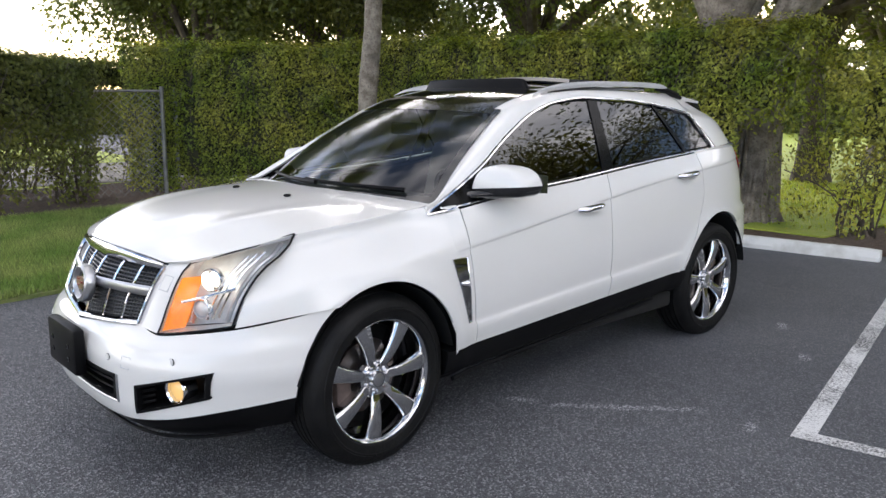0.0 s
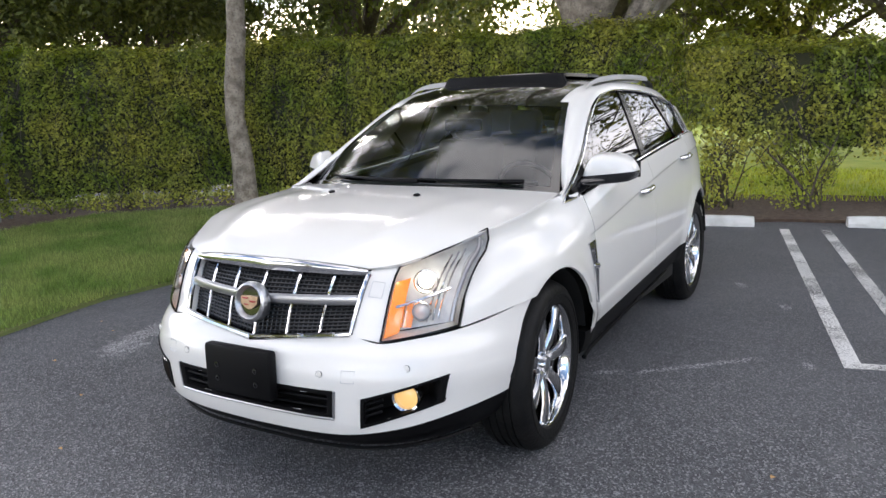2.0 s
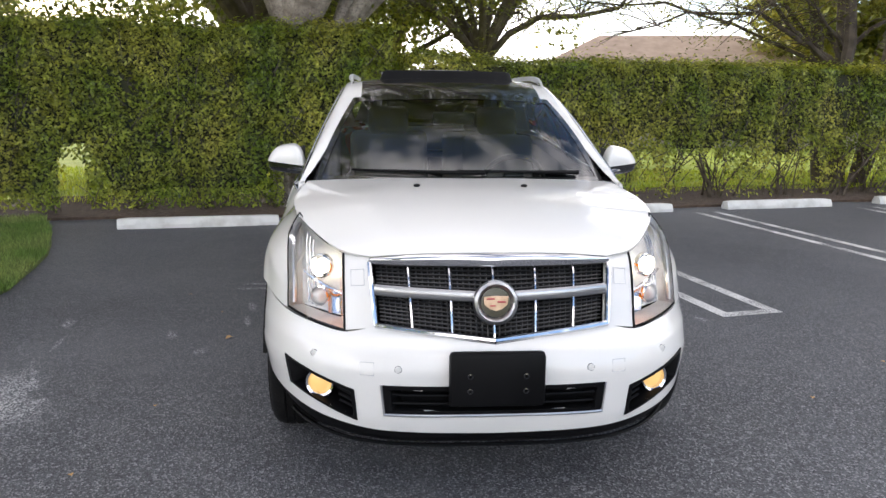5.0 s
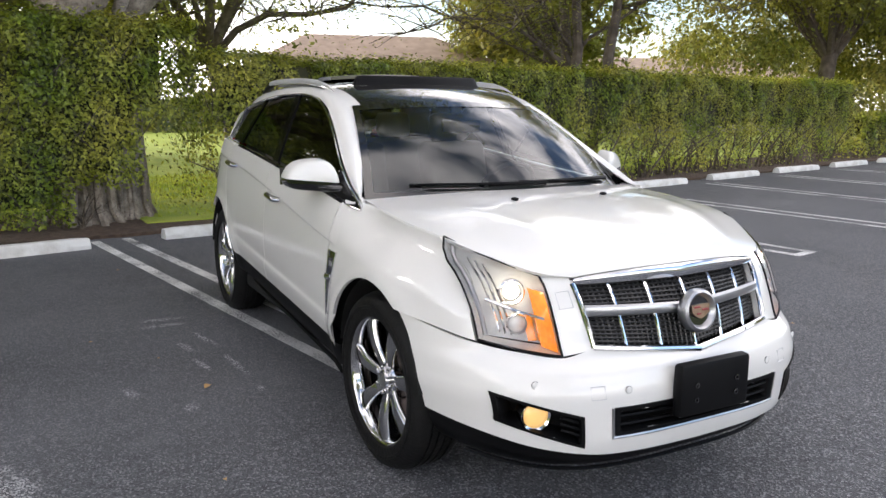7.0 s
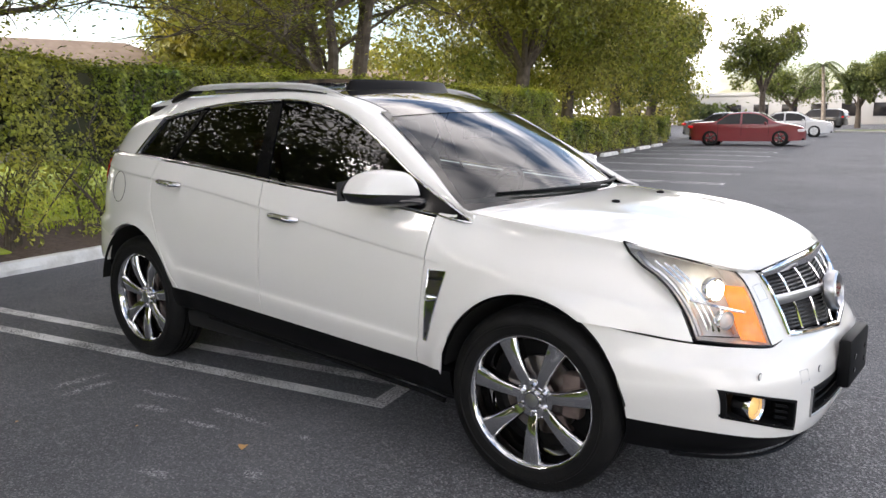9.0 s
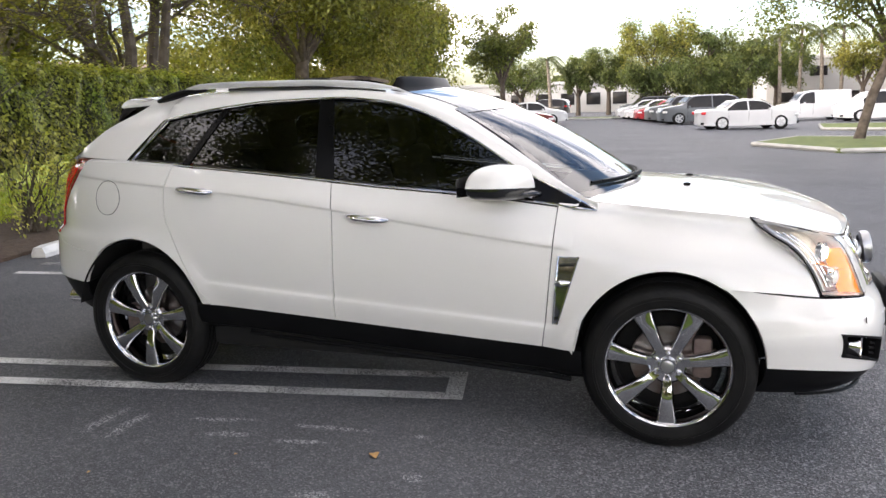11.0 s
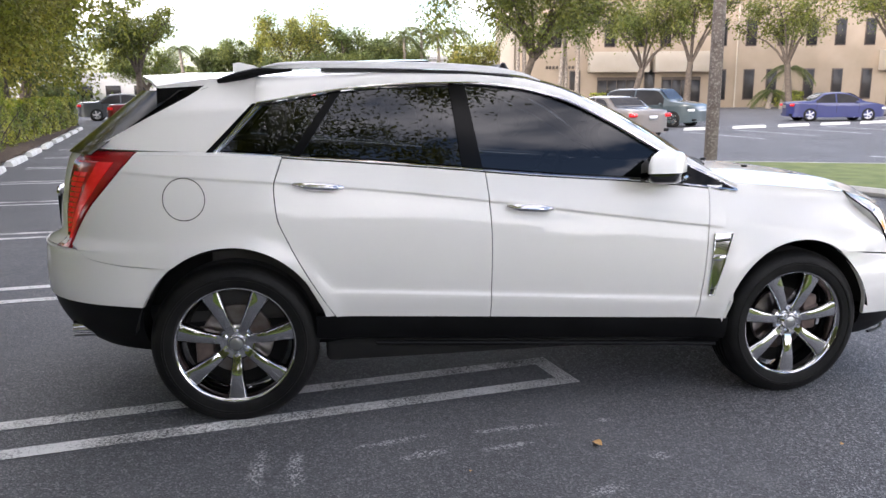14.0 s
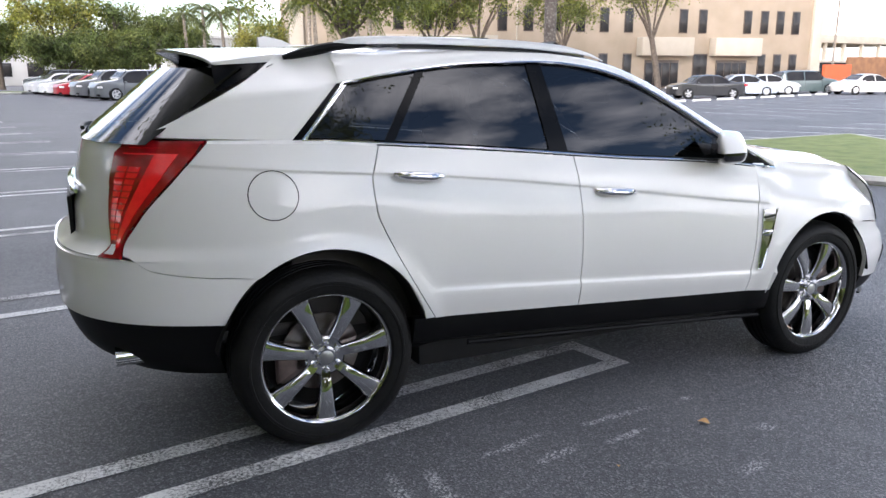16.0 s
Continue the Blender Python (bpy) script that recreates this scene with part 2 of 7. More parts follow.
M["blade_lit"] = material("sunlit_grass_blade", (0.25, 0.34, 0.03), 0.6, color2=(0.36, 0.41, 0.06), scale=1.3, per_island=0.4, through_leaf=0.4)
M["blade"] = material("grass_blade", (0.14, 0.23, 0.052), 0.6, color2=(0.28, 0.33, 0.11), scale=1.3, per_island=0.45, through_leaf=0.4)
M["soil"] = material("mulch", (0.055, 0.035, 0.024), 0.95, color2=(0.11, 0.075, 0.05), scale=14, detail=8, bump=0.9, bump_scale=50)
M["leaf"] = material("hedge_leaf", (0.130, 0.185, 0.020), 0.34, color2=(0.31, 0.31, 0.055), scale=1.3, per_island=0.75, through_leaf=0.4)
# near-black brown-green that stands for the shade deep in the hedges
M["hedge_shade"] = material("hedge_inner_shade", (0.020, 0.026, 0.008), 0.9, color2=(0.045, 0.042, 0.016), scale=9)
M["leaf_tree"] = material("tree_leaf", (0.075, 0.10, 0.018), 0.5, color2=(0.135, 0.145, 0.030), scale=0.5, per_island=0.5, through_leaf=0.4)
M["leaf_yellow"] = material("yellowing_leaf", (0.125, 0.15, 0.026), 0.5, color2=(0.24, 0.225, 0.045), scale=0.4, per_island=0.5, through_leaf=0.4)
M["leaf_far"] = material("far_leaf", (0.075, 0.105, 0.028), 0.6, color2=(0.135, 0.155, 0.04), scale=0.4, per_island=0.5, through_leaf=0.4)
M["frond"] = material("palm_frond", (0.07, 0.095, 0.03), 0.5, color2=(0.12, 0.13, 0.05), scale=0.8, per_island=0.4, through_leaf=0.4)
M["bark"] = material("grey_bark", (0.17, 0.14, 0.11), 0.9, color2=(0.37, 0.32, 0.26), scale=8, detail=9, bump=0.9, bump_scale=22, fine=(0.08, 0.06, 0.045), fine_scale=38, fine_amount=0.6)
M["bark_dark"] = material("brown_bark", (0.065, 0.05, 0.038), 0.9, color2=(0.13, 0.105, 0.08), scale=6, detail=8, bump=0.8, bump_scale=18)
M["stem"] = material("twig", (0.055, 0.043, 0.032), 0.9, color2=(0.14, 0.115, 0.085), scale=12)
M["stucco"] = material("beige_stucco", (0.29, 0.235, 0.170), 0.9, color2=(0.34, 0.275, 0.205), scale=0.5, bump=0.15, bump_scale=30)
M["stucco_light"] = material("cream_stucco", (0.46, 0.41, 0.335), 0.9, color2=(0.42, 0.37, 0.295), scale=0.7)
M["white_wall"] = material("white_wall", (0.58, 0.57, 0.54), 0.9, color2=(0.52, 0.51, 0.48), scale=0.3)
M["roof_tile"] = material("roof_tile", (0.30, 0.22, 0.16), 0.9, color2=(0.40, 0.30, 0.22), scale=2)
M["win_dark"] = material("dark_window", (0.016, 0.016, 0.018), 0.15, spec=0.25, color2=(0.035, 0.032, 0.03), scale=0.8)
M["frame"] = material("bronze_frame", (0.06, 0.045, 0.035), 0.5, color2=(0.08, 0.06, 0.045), scale=6)
M["galv"] = material("galvanised_steel", (0.30, 0.30, 0.29), 0.55, 0.7, color2=(0.20, 0.19, 0.18), scale=9)
M["pole"] = material("weathered_pole", (0.085, 0.068, 0.057), 0.9, color2=(0.14, 0.115, 0.098), scale=7, detail=8, bump=0.5, bump_scale=20, fine=(0.42, 0.40, 0.36), fine_scale=24, fine_amount=0.45)
M["orange"] = material("orange_wall", (0.50, 0.10, 0.03), 0.8, color2=(0.40, 0.09, 0.03), scale=1)
M["wood"] = material("brown_board", (0.22, 0.11, 0.05), 0.8, color2=(0.16, 0.08, 0.04), scale=2)


def paint(name, color):
    return material(name, color, 0.35, 0.0, coat=1.0, color2=tuple(c * 0.93 for c in color), scale=1.5)


M["white_paint"] = material("pearl_white_paint", (0.79, 0.775, 0.745), 0.38, 0.0, coat=1.0, color2=(0.76, 0.745, 0.715), scale=1.2, spec=0.5, fine=(0.83, 0.815, 0.785), fine_scale=900, fine_amount=0.5)
M["grille_mesh"] = material("grille_mesh", (0.018, 0.018, 0.019), 0.35, color2=(0.03, 0.03, 0.031), scale=6, spec=0.5)
M["trim"] = material("black_plastic", (0.0035, 0.0035, 0.004), 0.42, color2=(0.006, 0.006, 0.0066), scale=4, rough2=0.55, spec=0.12)
M["gloss_black"] = material("gloss_black", (0.006, 0.006, 0.007), 0.06, coat=1.0, color2=(0.009, 0.009, 0.01), scale=3)
M["pillar"] = material("black_pillar", (0.003, 0.003, 0.0035), 0.12, color2=(0.005, 0.005, 0.0055), scale=4, spec=0.12)
M["under"] = material("underbody", (0.0035, 0.0035, 0.0035), 0.9, color2=(0.007, 0.0065, 0.006), scale=6)
M["chrome"] = material("chrome", (0.82, 0.82, 0.83), 0.05, 1.0, color2=(0.74, 0.74, 0.76), scale=3)
M["satin"] = material("satin_silver", (0.55, 0.55, 0.56), 0.32, 1.0, color2=(0.48, 0.48, 0.49), scale=5)
M["rail"] = material("brushed_rail", (0.62, 0.62, 0.62), 0.38, 0.35, color2=(0.54, 0.54, 0.54), scale=5)
M["rubber"] = material("tyre_rubber", (0.0055, 0.0055, 0.0058), 0.55, spec=0.18, color2=(0.011, 0.0107, 0.0103), scale=7, bump=0.15, bump_scale=60)
M["dark_chrome"] = material("dark_chrome", (0.34, 0.34, 0.35), 0.12, 1.0, color2=(0.28, 0.28, 0.29), scale=5)
M["disc"] = material("brake_disc", (0.28, 0.27, 0.26), 0.4, 1.0, color2=(0.16, 0.12, 0.10), scale=9)
M["caliper"] = material("brake_caliper", (0.20, 0.15, 0.13), 0.6, 0.4, color2=(0.12, 0.09, 0.08), scale=15)
M["glass"] = glass("windscreen_glass", (0.70, 0.80, 0.77), 1.75)
M["glass_dark"] = glass("tinted_glass", (0.055, 0.062, 0.066), 1.6)
M["lamp_glass"] = glass("lamp_cover", (0.93, 0.94, 0.95), 1.4)
M["amber"] = material("amber_lens", (0.85, 0.22, 0.015), 0.15, coat=1.0, color2=(0.95, 0.33, 0.03), scale=60, emit=(1.0, 0.30, 0.02), emit_strength=0.15)
M["red_lens"] = material("red_lens", (0.52, 0.006, 0.010), 0.12, coat=1.0, color2=(0.60, 0.010, 0.012), scale=40, emit=(1.0, 0.02, 0.015), emit_strength=0.035)
M["red_dark"] = material("dark_red_lens", (0.30, 0.006, 0.010), 0.12, coat=1.0, color2=(0.24, 0.006, 0.008), scale=30)
M["lit"] = material("lit_bulb", (0.62, 0.62, 0.58), 0.2, emit=(1.0, 0.88, 0.60), emit_strength=2.4)
M["lit_fog"] = material("lit_fog_bulb", (0.62, 0.40, 0.13), 0.2, emit=(1.0, 0.60, 0.20), emit_strength=0.17, coat=1.0)
M["reflector"] = material("lamp_reflector", (0.88, 0.88, 0.87), 0.28, 0.1, color2=(0.66, 0.66, 0.66), scale=14)
M["leather"] = material("beige_leather", (0.50, 0.45, 0.38), 0.55, color2=(0.42, 0.38, 0.31), scale=5, bump=0.1, bump_scale=90)
M["dash"] = material("dark_dashboard", (0.045, 0.042, 0.04), 0.7, color2=(0.06, 0.056, 0.052), scale=6)
M["badge_gold"] = material("badge_gold", (0.50, 0.36, 0.26), 0.3, 0.9, color2=(0.36, 0.25, 0.17), scale=30)
M["badge_red"] = material("badge_red", (0.35, 0.02, 0.03), 0.3, coat=0.6, color2=(0.28, 0.02, 0.02), scale=30)
M["dry_leaf"] = material("fallen_leaf", (0.50, 0.27, 0.10), 0.7, color2=(0.62, 0.40, 0.16), scale=30)


# ---- building helpers ----
def bm_mesh(name, bm, mat, smooth=True, angle=40):
    me = bpy.data.meshes.new(name)
    bm.normal_update()
    bm.to_mesh(me)
    bm.free()
    for m in (mat if isinstance(mat, (list, tuple)) else [mat]):
        me.materials.append(m)
    if smooth:
        me.shade_smooth()
        me.set_sharp_from_angle(angle=radians(angle))
    return me


def part(name, bm, mat, parent=None, label="", smooth=True, angle=40, at=None):
    ob = new(name, bm_mesh(name, bm, mat, smooth, angle))
    if at is not None:
        ob.matrix_basis = at
    if parent is not None:
        ob.parent = parent
    if label:
        ob["label"] = label
    return ob


def share(name, me, parent, m):
    ob = new(name, me)
    ob.matrix_basis = m
    ob.parent = parent
    return ob


def empty(name, label, category, group="", kind="", at=None):
    ob = new(name)
    if at is not None:
        ob.matrix_basis = at
    return tagged(ob, label, category, group, kind)


def grid(fn, nu, nv, bm=None, close_u=False):
    bm = bm or bmesh.new()
    vs = [[bm.verts.new(fn(i / nu, j / nv)) for j in range(nv + 1)] for i in range(nu + (0 if close_u else 1))]
    n = len(vs)
    for i in range(nu):
        for j in range(nv):
            a, b, c, d = vs[i][j], vs[(i + 1) % n][j], vs[(i + 1) % n][j + 1], vs[i][j + 1]
            try:
                bm.faces.new((a, b, c, d))
            except ValueError:
                pass
    return bm


def box(sx, sy, sz, at=(0, 0, 0), bevel=0.0, bm=None, turn=None, seg=2):
    own = bmesh.new()
    bmesh.ops.create_cube(own, size=1.0)
    bmesh.ops.scale(own, vec=(sx, sy, sz), verts=own.verts)
    if bevel:
        bmesh.ops.bevel(own, geom=list(own.edges), offset=bevel, segments=seg, affect="EDGES", profile=0.5)
    m = Matrix.Translation(at) @ (turn or Matrix.Identity(4))
    bmesh.ops.transform(own, matrix=m, verts=own.verts)
    return merge(bm, own)


def merge(bm, own):
    if bm is None:
        return own
    me = bpy.data.meshes.new("tmp")
    own.to_mesh(me)
    own.free()
    bm.from_mesh(me)
    bpy.data.meshes.remove(me)
    return bm


def lathe(profile, n, axis="z", bm=None):
    bm = bm or bmesh.new()
    rings = []
    for i in range(n):
        a = 2 * math.pi * i / n
        ring = []
        for r, h in profile:
            c, s = r * math.cos(a), r * math.sin(a)
            ring.append(bm.verts.new({"z": (c, s, h), "y": (c, h, s), "x": (h, c, s)}[axis]))
        rings.append(ring)
    for i in range(n):
        for j in range(len(profile) - 1):
            try:
                bm.faces.new((rings[i][j], rings[(i + 1) % n][j], rings[(i + 1) % n][j + 1], rings[i][j + 1]))
            except ValueError:
                pass
    bmesh.ops.remove_doubles(bm, verts=bm.verts, dist=1e-5)
    bmesh.ops.recalc_face_normals(bm, faces=bm.faces)
    return bm


def tube(points, radius, n=8, bm=None, flat=1.0, cap=True):
    """A round bar along points; radius may be one number or one for each point."""
    bm = bm or bmesh.new()
    pts = [Vector(p) for p in points]
    rad = radius if isinstance(radius, (list, tuple)) else [radius] * len(pts)
    rings, ref = [], None
    for i, p in enumerate(pts):
        d = (pts[min(i + 1, len(pts) - 1)] - pts[max(i - 1, 0)]).normalized()
        if ref is None:
            ref = Vector((0, 0, 1)) if abs(d.z) < 0.9 else Vector((1, 0, 0))
        a = d.cross(ref).normalized()
        b = a.cross(d).normalized()
        ref = b
        rings.append([bm.verts.new(p + a * (rad[i] * math.cos(2 * math.pi * k / n)) + b * (flat * rad[i] * math.sin(2 * math.pi * k / n))) for k in range(n)])
    for i in range(len(rings) - 1):
        for k in range(n):
            bm.faces.new((rings[i][k], rings[i][(k + 1) % n], rings[i + 1][(k + 1) % n], rings[i + 1][k]))
    if cap:
        bm.faces.new(rings[0][::-1])
        bm.faces.new(rings[-1])
    return bm


def curve(table):
    """A smooth function through a short table of (x, value)."""
    xs, ys = np.array([p[0] for p in table], float), np.array([p[1] for p in table], float)
    order = np.argsort(xs)
    xs, ys = xs[order], ys[order]
    h = np.diff(xs)
    d = np.diff(ys) / h
    m = np.zeros(len(xs))
    m[0], m[-1] = d[0], d[-1]
    for i in range(1, len(xs) - 1):
        m[i] = 0 if d[i - 1] * d[i] <= 0 else 2 * d[i - 1] * d[i] / (d[i - 1] + d[i])

    def at(x):
        if x <= xs[0]:
            return float(ys[0] + (x - xs[0]) * 0)
        if x >= xs[-1]:
            return float(ys[-1])
        i = int(np.searchsorted(xs, x)) - 1
        t = (x - xs[i]) / h[i]
        return float((1 + 2 * t) * (1 - t) ** 2 * ys[i] + t * (1 - t) ** 2 * h[i] * m[i] + t * t * (3 - 2 * t) * ys[i + 1] + t * t * (t - 1) * h[i] * m[i + 1])
    return at


def raw(name, verts, faces, mat, smooth=False):
    me = bpy.data.meshes.new(name)
    me.from_pydata(verts, [], faces)
    me.materials.append(mat)
    if smooth:
        me.shade_smooth()
    return me


# ---- ground ----
SLOPE = 0.018


def gz(x, y):
    """Height of the ground: the stalls by the hedge fall gently towards the lane."""
    return -SLOPE * min(max(x, -7.0), 6.0)

# ---- structure: ground, markings, grass ----
bm = bmesh.new()
xs = [-700, -250, -120, -60, -30, -16] + [-12 + i for i in range(25)] + [16, 30, 60, 120, 250, 700]
ys = [-700, -250, -120, -60, -30, -18, -12, -6, 0, 6, 12, 18, 30, 45, 60, 90, 120, 250, 700]
vs = [[bm.verts.new((x, y, gz(x, y))) for y in ys] for x in xs]
for i in range(len(xs) - 1):
    for j in range(len(ys) - 1):
        bm.faces.new((vs[i][j], vs[i + 1][j], vs[i + 1][j + 1], vs[i][j + 1]))
ground = part("ground", bm, M["asphalt"])
tagged(ground, "dark weathered asphalt of a parking lot with pale scuffs", "asphalt", kind="structure")

# row of stalls along the hedge: ROW runs along the stops, DEEP points from the lane to the hedge
ROW = Vector((-0.199, 0.98, 0)).normalized()
DEEP = Vector((-0.98, -0.199, 0)).normalized()
STALL = 2.665
ROW0 = Vector((-4.58, 0.083, 0))


def on_ground(p, up=0.0):
    return Vector((p[0], p[1], gz(p[0], p[1]) + up))


def strip(a, b, width, up=0.004, n=6):
    """A painted band from a to b on the ground."""
    a, b = Vector((a[0], a[1], 0)), Vector((b[0], b[1], 0))
    side = (b - a).normalized().cross(Vector((0, 0, 1))) * (width / 2)
    own = bmesh.new()
    rows = []
    for i in range(n + 1):
        p = a.lerp(b, i / n)
        rows.append([own.verts.new(on_ground(p + s * side, up)) for s in (-1, 1)])
    for i in range(n):
        own.faces.new((rows[i][0], rows[i][1], rows[i + 1][1], rows[i + 1][0]))
    bmesh.ops.recalc_face_normals(own, faces=own.faces)
    return own


def hairpin(name, end_a, end_b, length, away, width=0.10):
    """Two parallel lines joined at the lane end."""
    th = empty(name, "worn white double parking line on asphalt", "parking line", "stall lines", "structure")
    a, b = Vector((*end_a, 0)), Vector((*end_b, 0))
    d = (b - a).normalized() * (width / 2)
    w = away * (width / 2)
    part("long_line", strip(a + d, a + d + away * length, width), M["line"], th)
    part("long_line", strip(b - d, b - d + away * length, width), M["line"], th)
    part("end_line", strip(a + d * 2 + w, b - d * 2 + w, width), M["line"], th)
    return th


hairpin("parking_line", (-0.178, 2.018), (-0.292, 2.522), 4.57, Vector((-0.9815, -0.191, 0)))
hairpin("parking_line", (0.36, -0.64), (0.27, -0.225), 5.1, Vector((-0.9806, -0.196, 0)))
for k in range(2, 12):
    c = ROW0 + ROW * (STALL * (k - 0.5)) - DEEP * (4.55 + 0.04 * k)
    h = ROW * 0.2
    hairpin("parking_line", tuple((c - h)[:2]), tuple((c + h)[:2]), 4.5, DEEP)


def wheel_stop_mesh():
    own = bmesh.new()
    prof = [(-0.085, 0.0), (-0.085, 0.045), (-0.05, 0.115), (0.05, 0.115), (0.085, 0.045), (0.085, 0.0)]
    L, n = 0.9, 14
    rows = []
    for i in range(n + 1):
        x = -L + 2 * L * i / n
        e = 0.93 if i in (0, n) else 1.0
        rows.append([own.verts.new((x + random.uniform(-.003, .003), y * e + random.uniform(-.003, .003), z * e)) for y, z in prof])
    for i in range(n):
        for j in range(len(prof) - 1):
            own.faces.new((rows[i][j], rows[i + 1][j], rows[i + 1][j + 1], rows[i][j + 1]))
    own.faces.new(rows[0])
    own.faces.new(rows[-1][::-1])
    bmesh.ops.recalc_face_normals(own, faces=own.faces)
    return own


stop_at = lambda k: Matrix.LocRotScale(on_ground(ROW0 + ROW * (STALL * k - (0.09 if k == 0 else 0.0)) + DEEP * 0.09), Euler((0, radians(0.2), math.atan2(ROW.y, ROW.x) + radians((k * 37 % 5 - 2) * 0.6))), None)
wheel_stop = tagged(part("wheel_stop", wheel_stop_mesh(), M["stop"], angle=25), "white-painted concrete wheel stop at the head of a stall", "wheel stop", "wheel stops")
wheel_stop.matrix_basis = stop_at(-1)
for k in range(0, 12):
    copy_thing(wheel_stop, stop_at(k))


def sheet(name, outline, mat, up, label, category, kind="structure", relief=0.0, edge=0.25):
    """A flat area on the ground, from a short outline, with a ragged rim."""
    own = bmesh.new()
    pts = []
    for i, p in enumerate(outline):
        q = outline[(i + 1) % len(outline)]
        a, b = Vector((*p, 0)), Vector((*q, 0))
        n = max(1, int((b - a).length / edge))
        for k in range(n):
            c = a.lerp(b, k / n)
            s = noise.noise(c * 1.7) * relief
            pts.append((c.x + s, c.y + s))
    vs = [own.verts.new(on_ground(p, up)) for p in pts]
    f = own.faces.new(vs)
    r = bmesh.ops.triangulate(own, faces=[f])
    ex = bmesh.ops.extrude_edge_only(own, edges=[e for e in own.edges if e.is_boundary])
    for v in [g for g in ex["geom"] if isinstance(g, bmesh.types.BMVert)]:
        v.co.z -= up + 0.03
    bmesh.ops.recalc_face_normals(own, faces=own.faces)
    return tagged(part(name, own, mat, smooth=False), label, category, kind=kind)


LAWN = [(9, -3.6), (2.0, -3.2), (0.5, -3.45), (-0.1, -3.36), (-1.1, -3.3), (-2.5, -3.6), (-3.7, -4.05), (-4.6, -4.5), (-4.0, -6.2), (-2.4, -8.2), (9, -8.6)]
sheet("lawn", LAWN, M["grass"], 0.03, "short green lawn beside the stall", "grass", relief=0.05)
SOIL = [(9, -8.2), (-1.8, -7.6), (-3.3, -5.9), (-4.55, -4.5), (-4.75, -2.6), (-4.95, 0), (-5.4, 2.4), (-6.5, 7.8), (-9.4, 22), (-12, 34), (-16, 36), (-9.4, 10), (-7.2, 0), (-6.6, -5), (-3, -11), (9, -11.5)]
sheet("planting_bed", SOIL, M["soil"], 0.035, "brown mulch bed with dead leaves under the hedge", "soil", relief=0.12)
# both lawns take the brightened grass, so their sunlight is partly painted
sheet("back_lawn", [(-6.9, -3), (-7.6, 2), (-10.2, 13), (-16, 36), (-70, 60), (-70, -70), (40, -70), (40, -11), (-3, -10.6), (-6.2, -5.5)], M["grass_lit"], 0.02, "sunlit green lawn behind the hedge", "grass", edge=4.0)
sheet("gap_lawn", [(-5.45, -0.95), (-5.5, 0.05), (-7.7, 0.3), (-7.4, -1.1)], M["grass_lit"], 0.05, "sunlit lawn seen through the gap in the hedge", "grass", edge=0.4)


def inside(p, poly):
    c = False
    for i in range(len(poly)):
        (x1, y1), (x2, y2) = poly[i - 1], poly[i]
        if (y1 > p[1]) != (y2 > p[1]) and p[0] < (x2 - x1) * (p[1] - y1) / (y2 - y1) + x1:
            c = not c
    return c


def blades(count, area, keep, h0, h1, seed, mat="blade"):
    rnd = random.Random(seed)
    verts, faces = [], []
    x0, x1, y0, y1 = area
    while len(faces) < count:
        x, y = rnd.uniform(x0, x1), rnd.uniform(y0, y1)
        if not keep((x, y)):
            continue
        h, a, w = rnd.uniform(h0, h1), rnd.uniform(0, 6.283), rnd.uniform(0.004, 0.010)
        dx, dy = math.cos(a) * w, math.sin(a) * w
        lx, ly = rnd.uniform(-1, 1) * h * 0.6, rnd.uniform(-1, 1) * h * 0.6
        z = gz(x, y) + 0.025
        n = len(verts)
        verts += [(x - dx, y - dy, z), (x + dx, y + dy, z), (x + lx, y + ly, z + h)]
        faces.append((n, n + 1, n + 2))
    return raw("grass_blades", verts, faces, M[mat])


tagged(new("grass_blades", blades(150000, (-4.6, 5.0, -7.8, -3.2), lambda p: inside(p, LAWN), 0.035, 0.09, 3)), "thin green blades of lawn grass", "grass", kind="stuff")
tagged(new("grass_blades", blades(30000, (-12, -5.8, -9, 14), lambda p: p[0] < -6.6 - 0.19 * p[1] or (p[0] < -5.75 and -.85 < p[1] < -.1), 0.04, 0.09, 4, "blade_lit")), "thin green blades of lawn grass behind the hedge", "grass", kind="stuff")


# ---- hedges ----
def along(line, s):
    """Place and direction at the length s of a polyline."""
    for (x1, y1), (x2, y2) in zip(line, line[1:]):
        d = math.hypot(x2 - x1, y2 - y1)
        if s <= d:
            return x1 + (x2 - x1) * s / d, y1 + (y2 - y1) * s / d, (x2 - x1) / d, (y2 - y1) / d
        s -= d
    return x2, y2, (x2 - x1) / d, (y2 - y1) / d


def length_of(line):
    return sum(math.hypot(b[0] - a[0], b[1] - a[1]) for a, b in zip(line, line[1:]))


def leaf_quads(verts, faces, p, n, size, rnd):
    """One folded leaf at p, facing roughly n."""
    t = Vector((rnd.uniform(-1, 1), rnd.uniform(-1, 1), rnd.uniform(-1, 0.4)))
    n = (n + Vector((rnd.uniform(-.8, .8), rnd.uniform(-.8, .8), rnd.uniform(-.3, .9)))).normalized()
    u = n.cross(t).normalized()
    v = n.cross(u)
    k = len(verts)
    a, b = size, size * 0.55
    verts += [tuple(p - u * a), tuple(p + v * b + n * b * .2), tuple(p + u * a), tuple(p - v * b + n * b * .2)]
    faces += [(k, k + 1, k + 2), (k, k + 2, k + 3)]


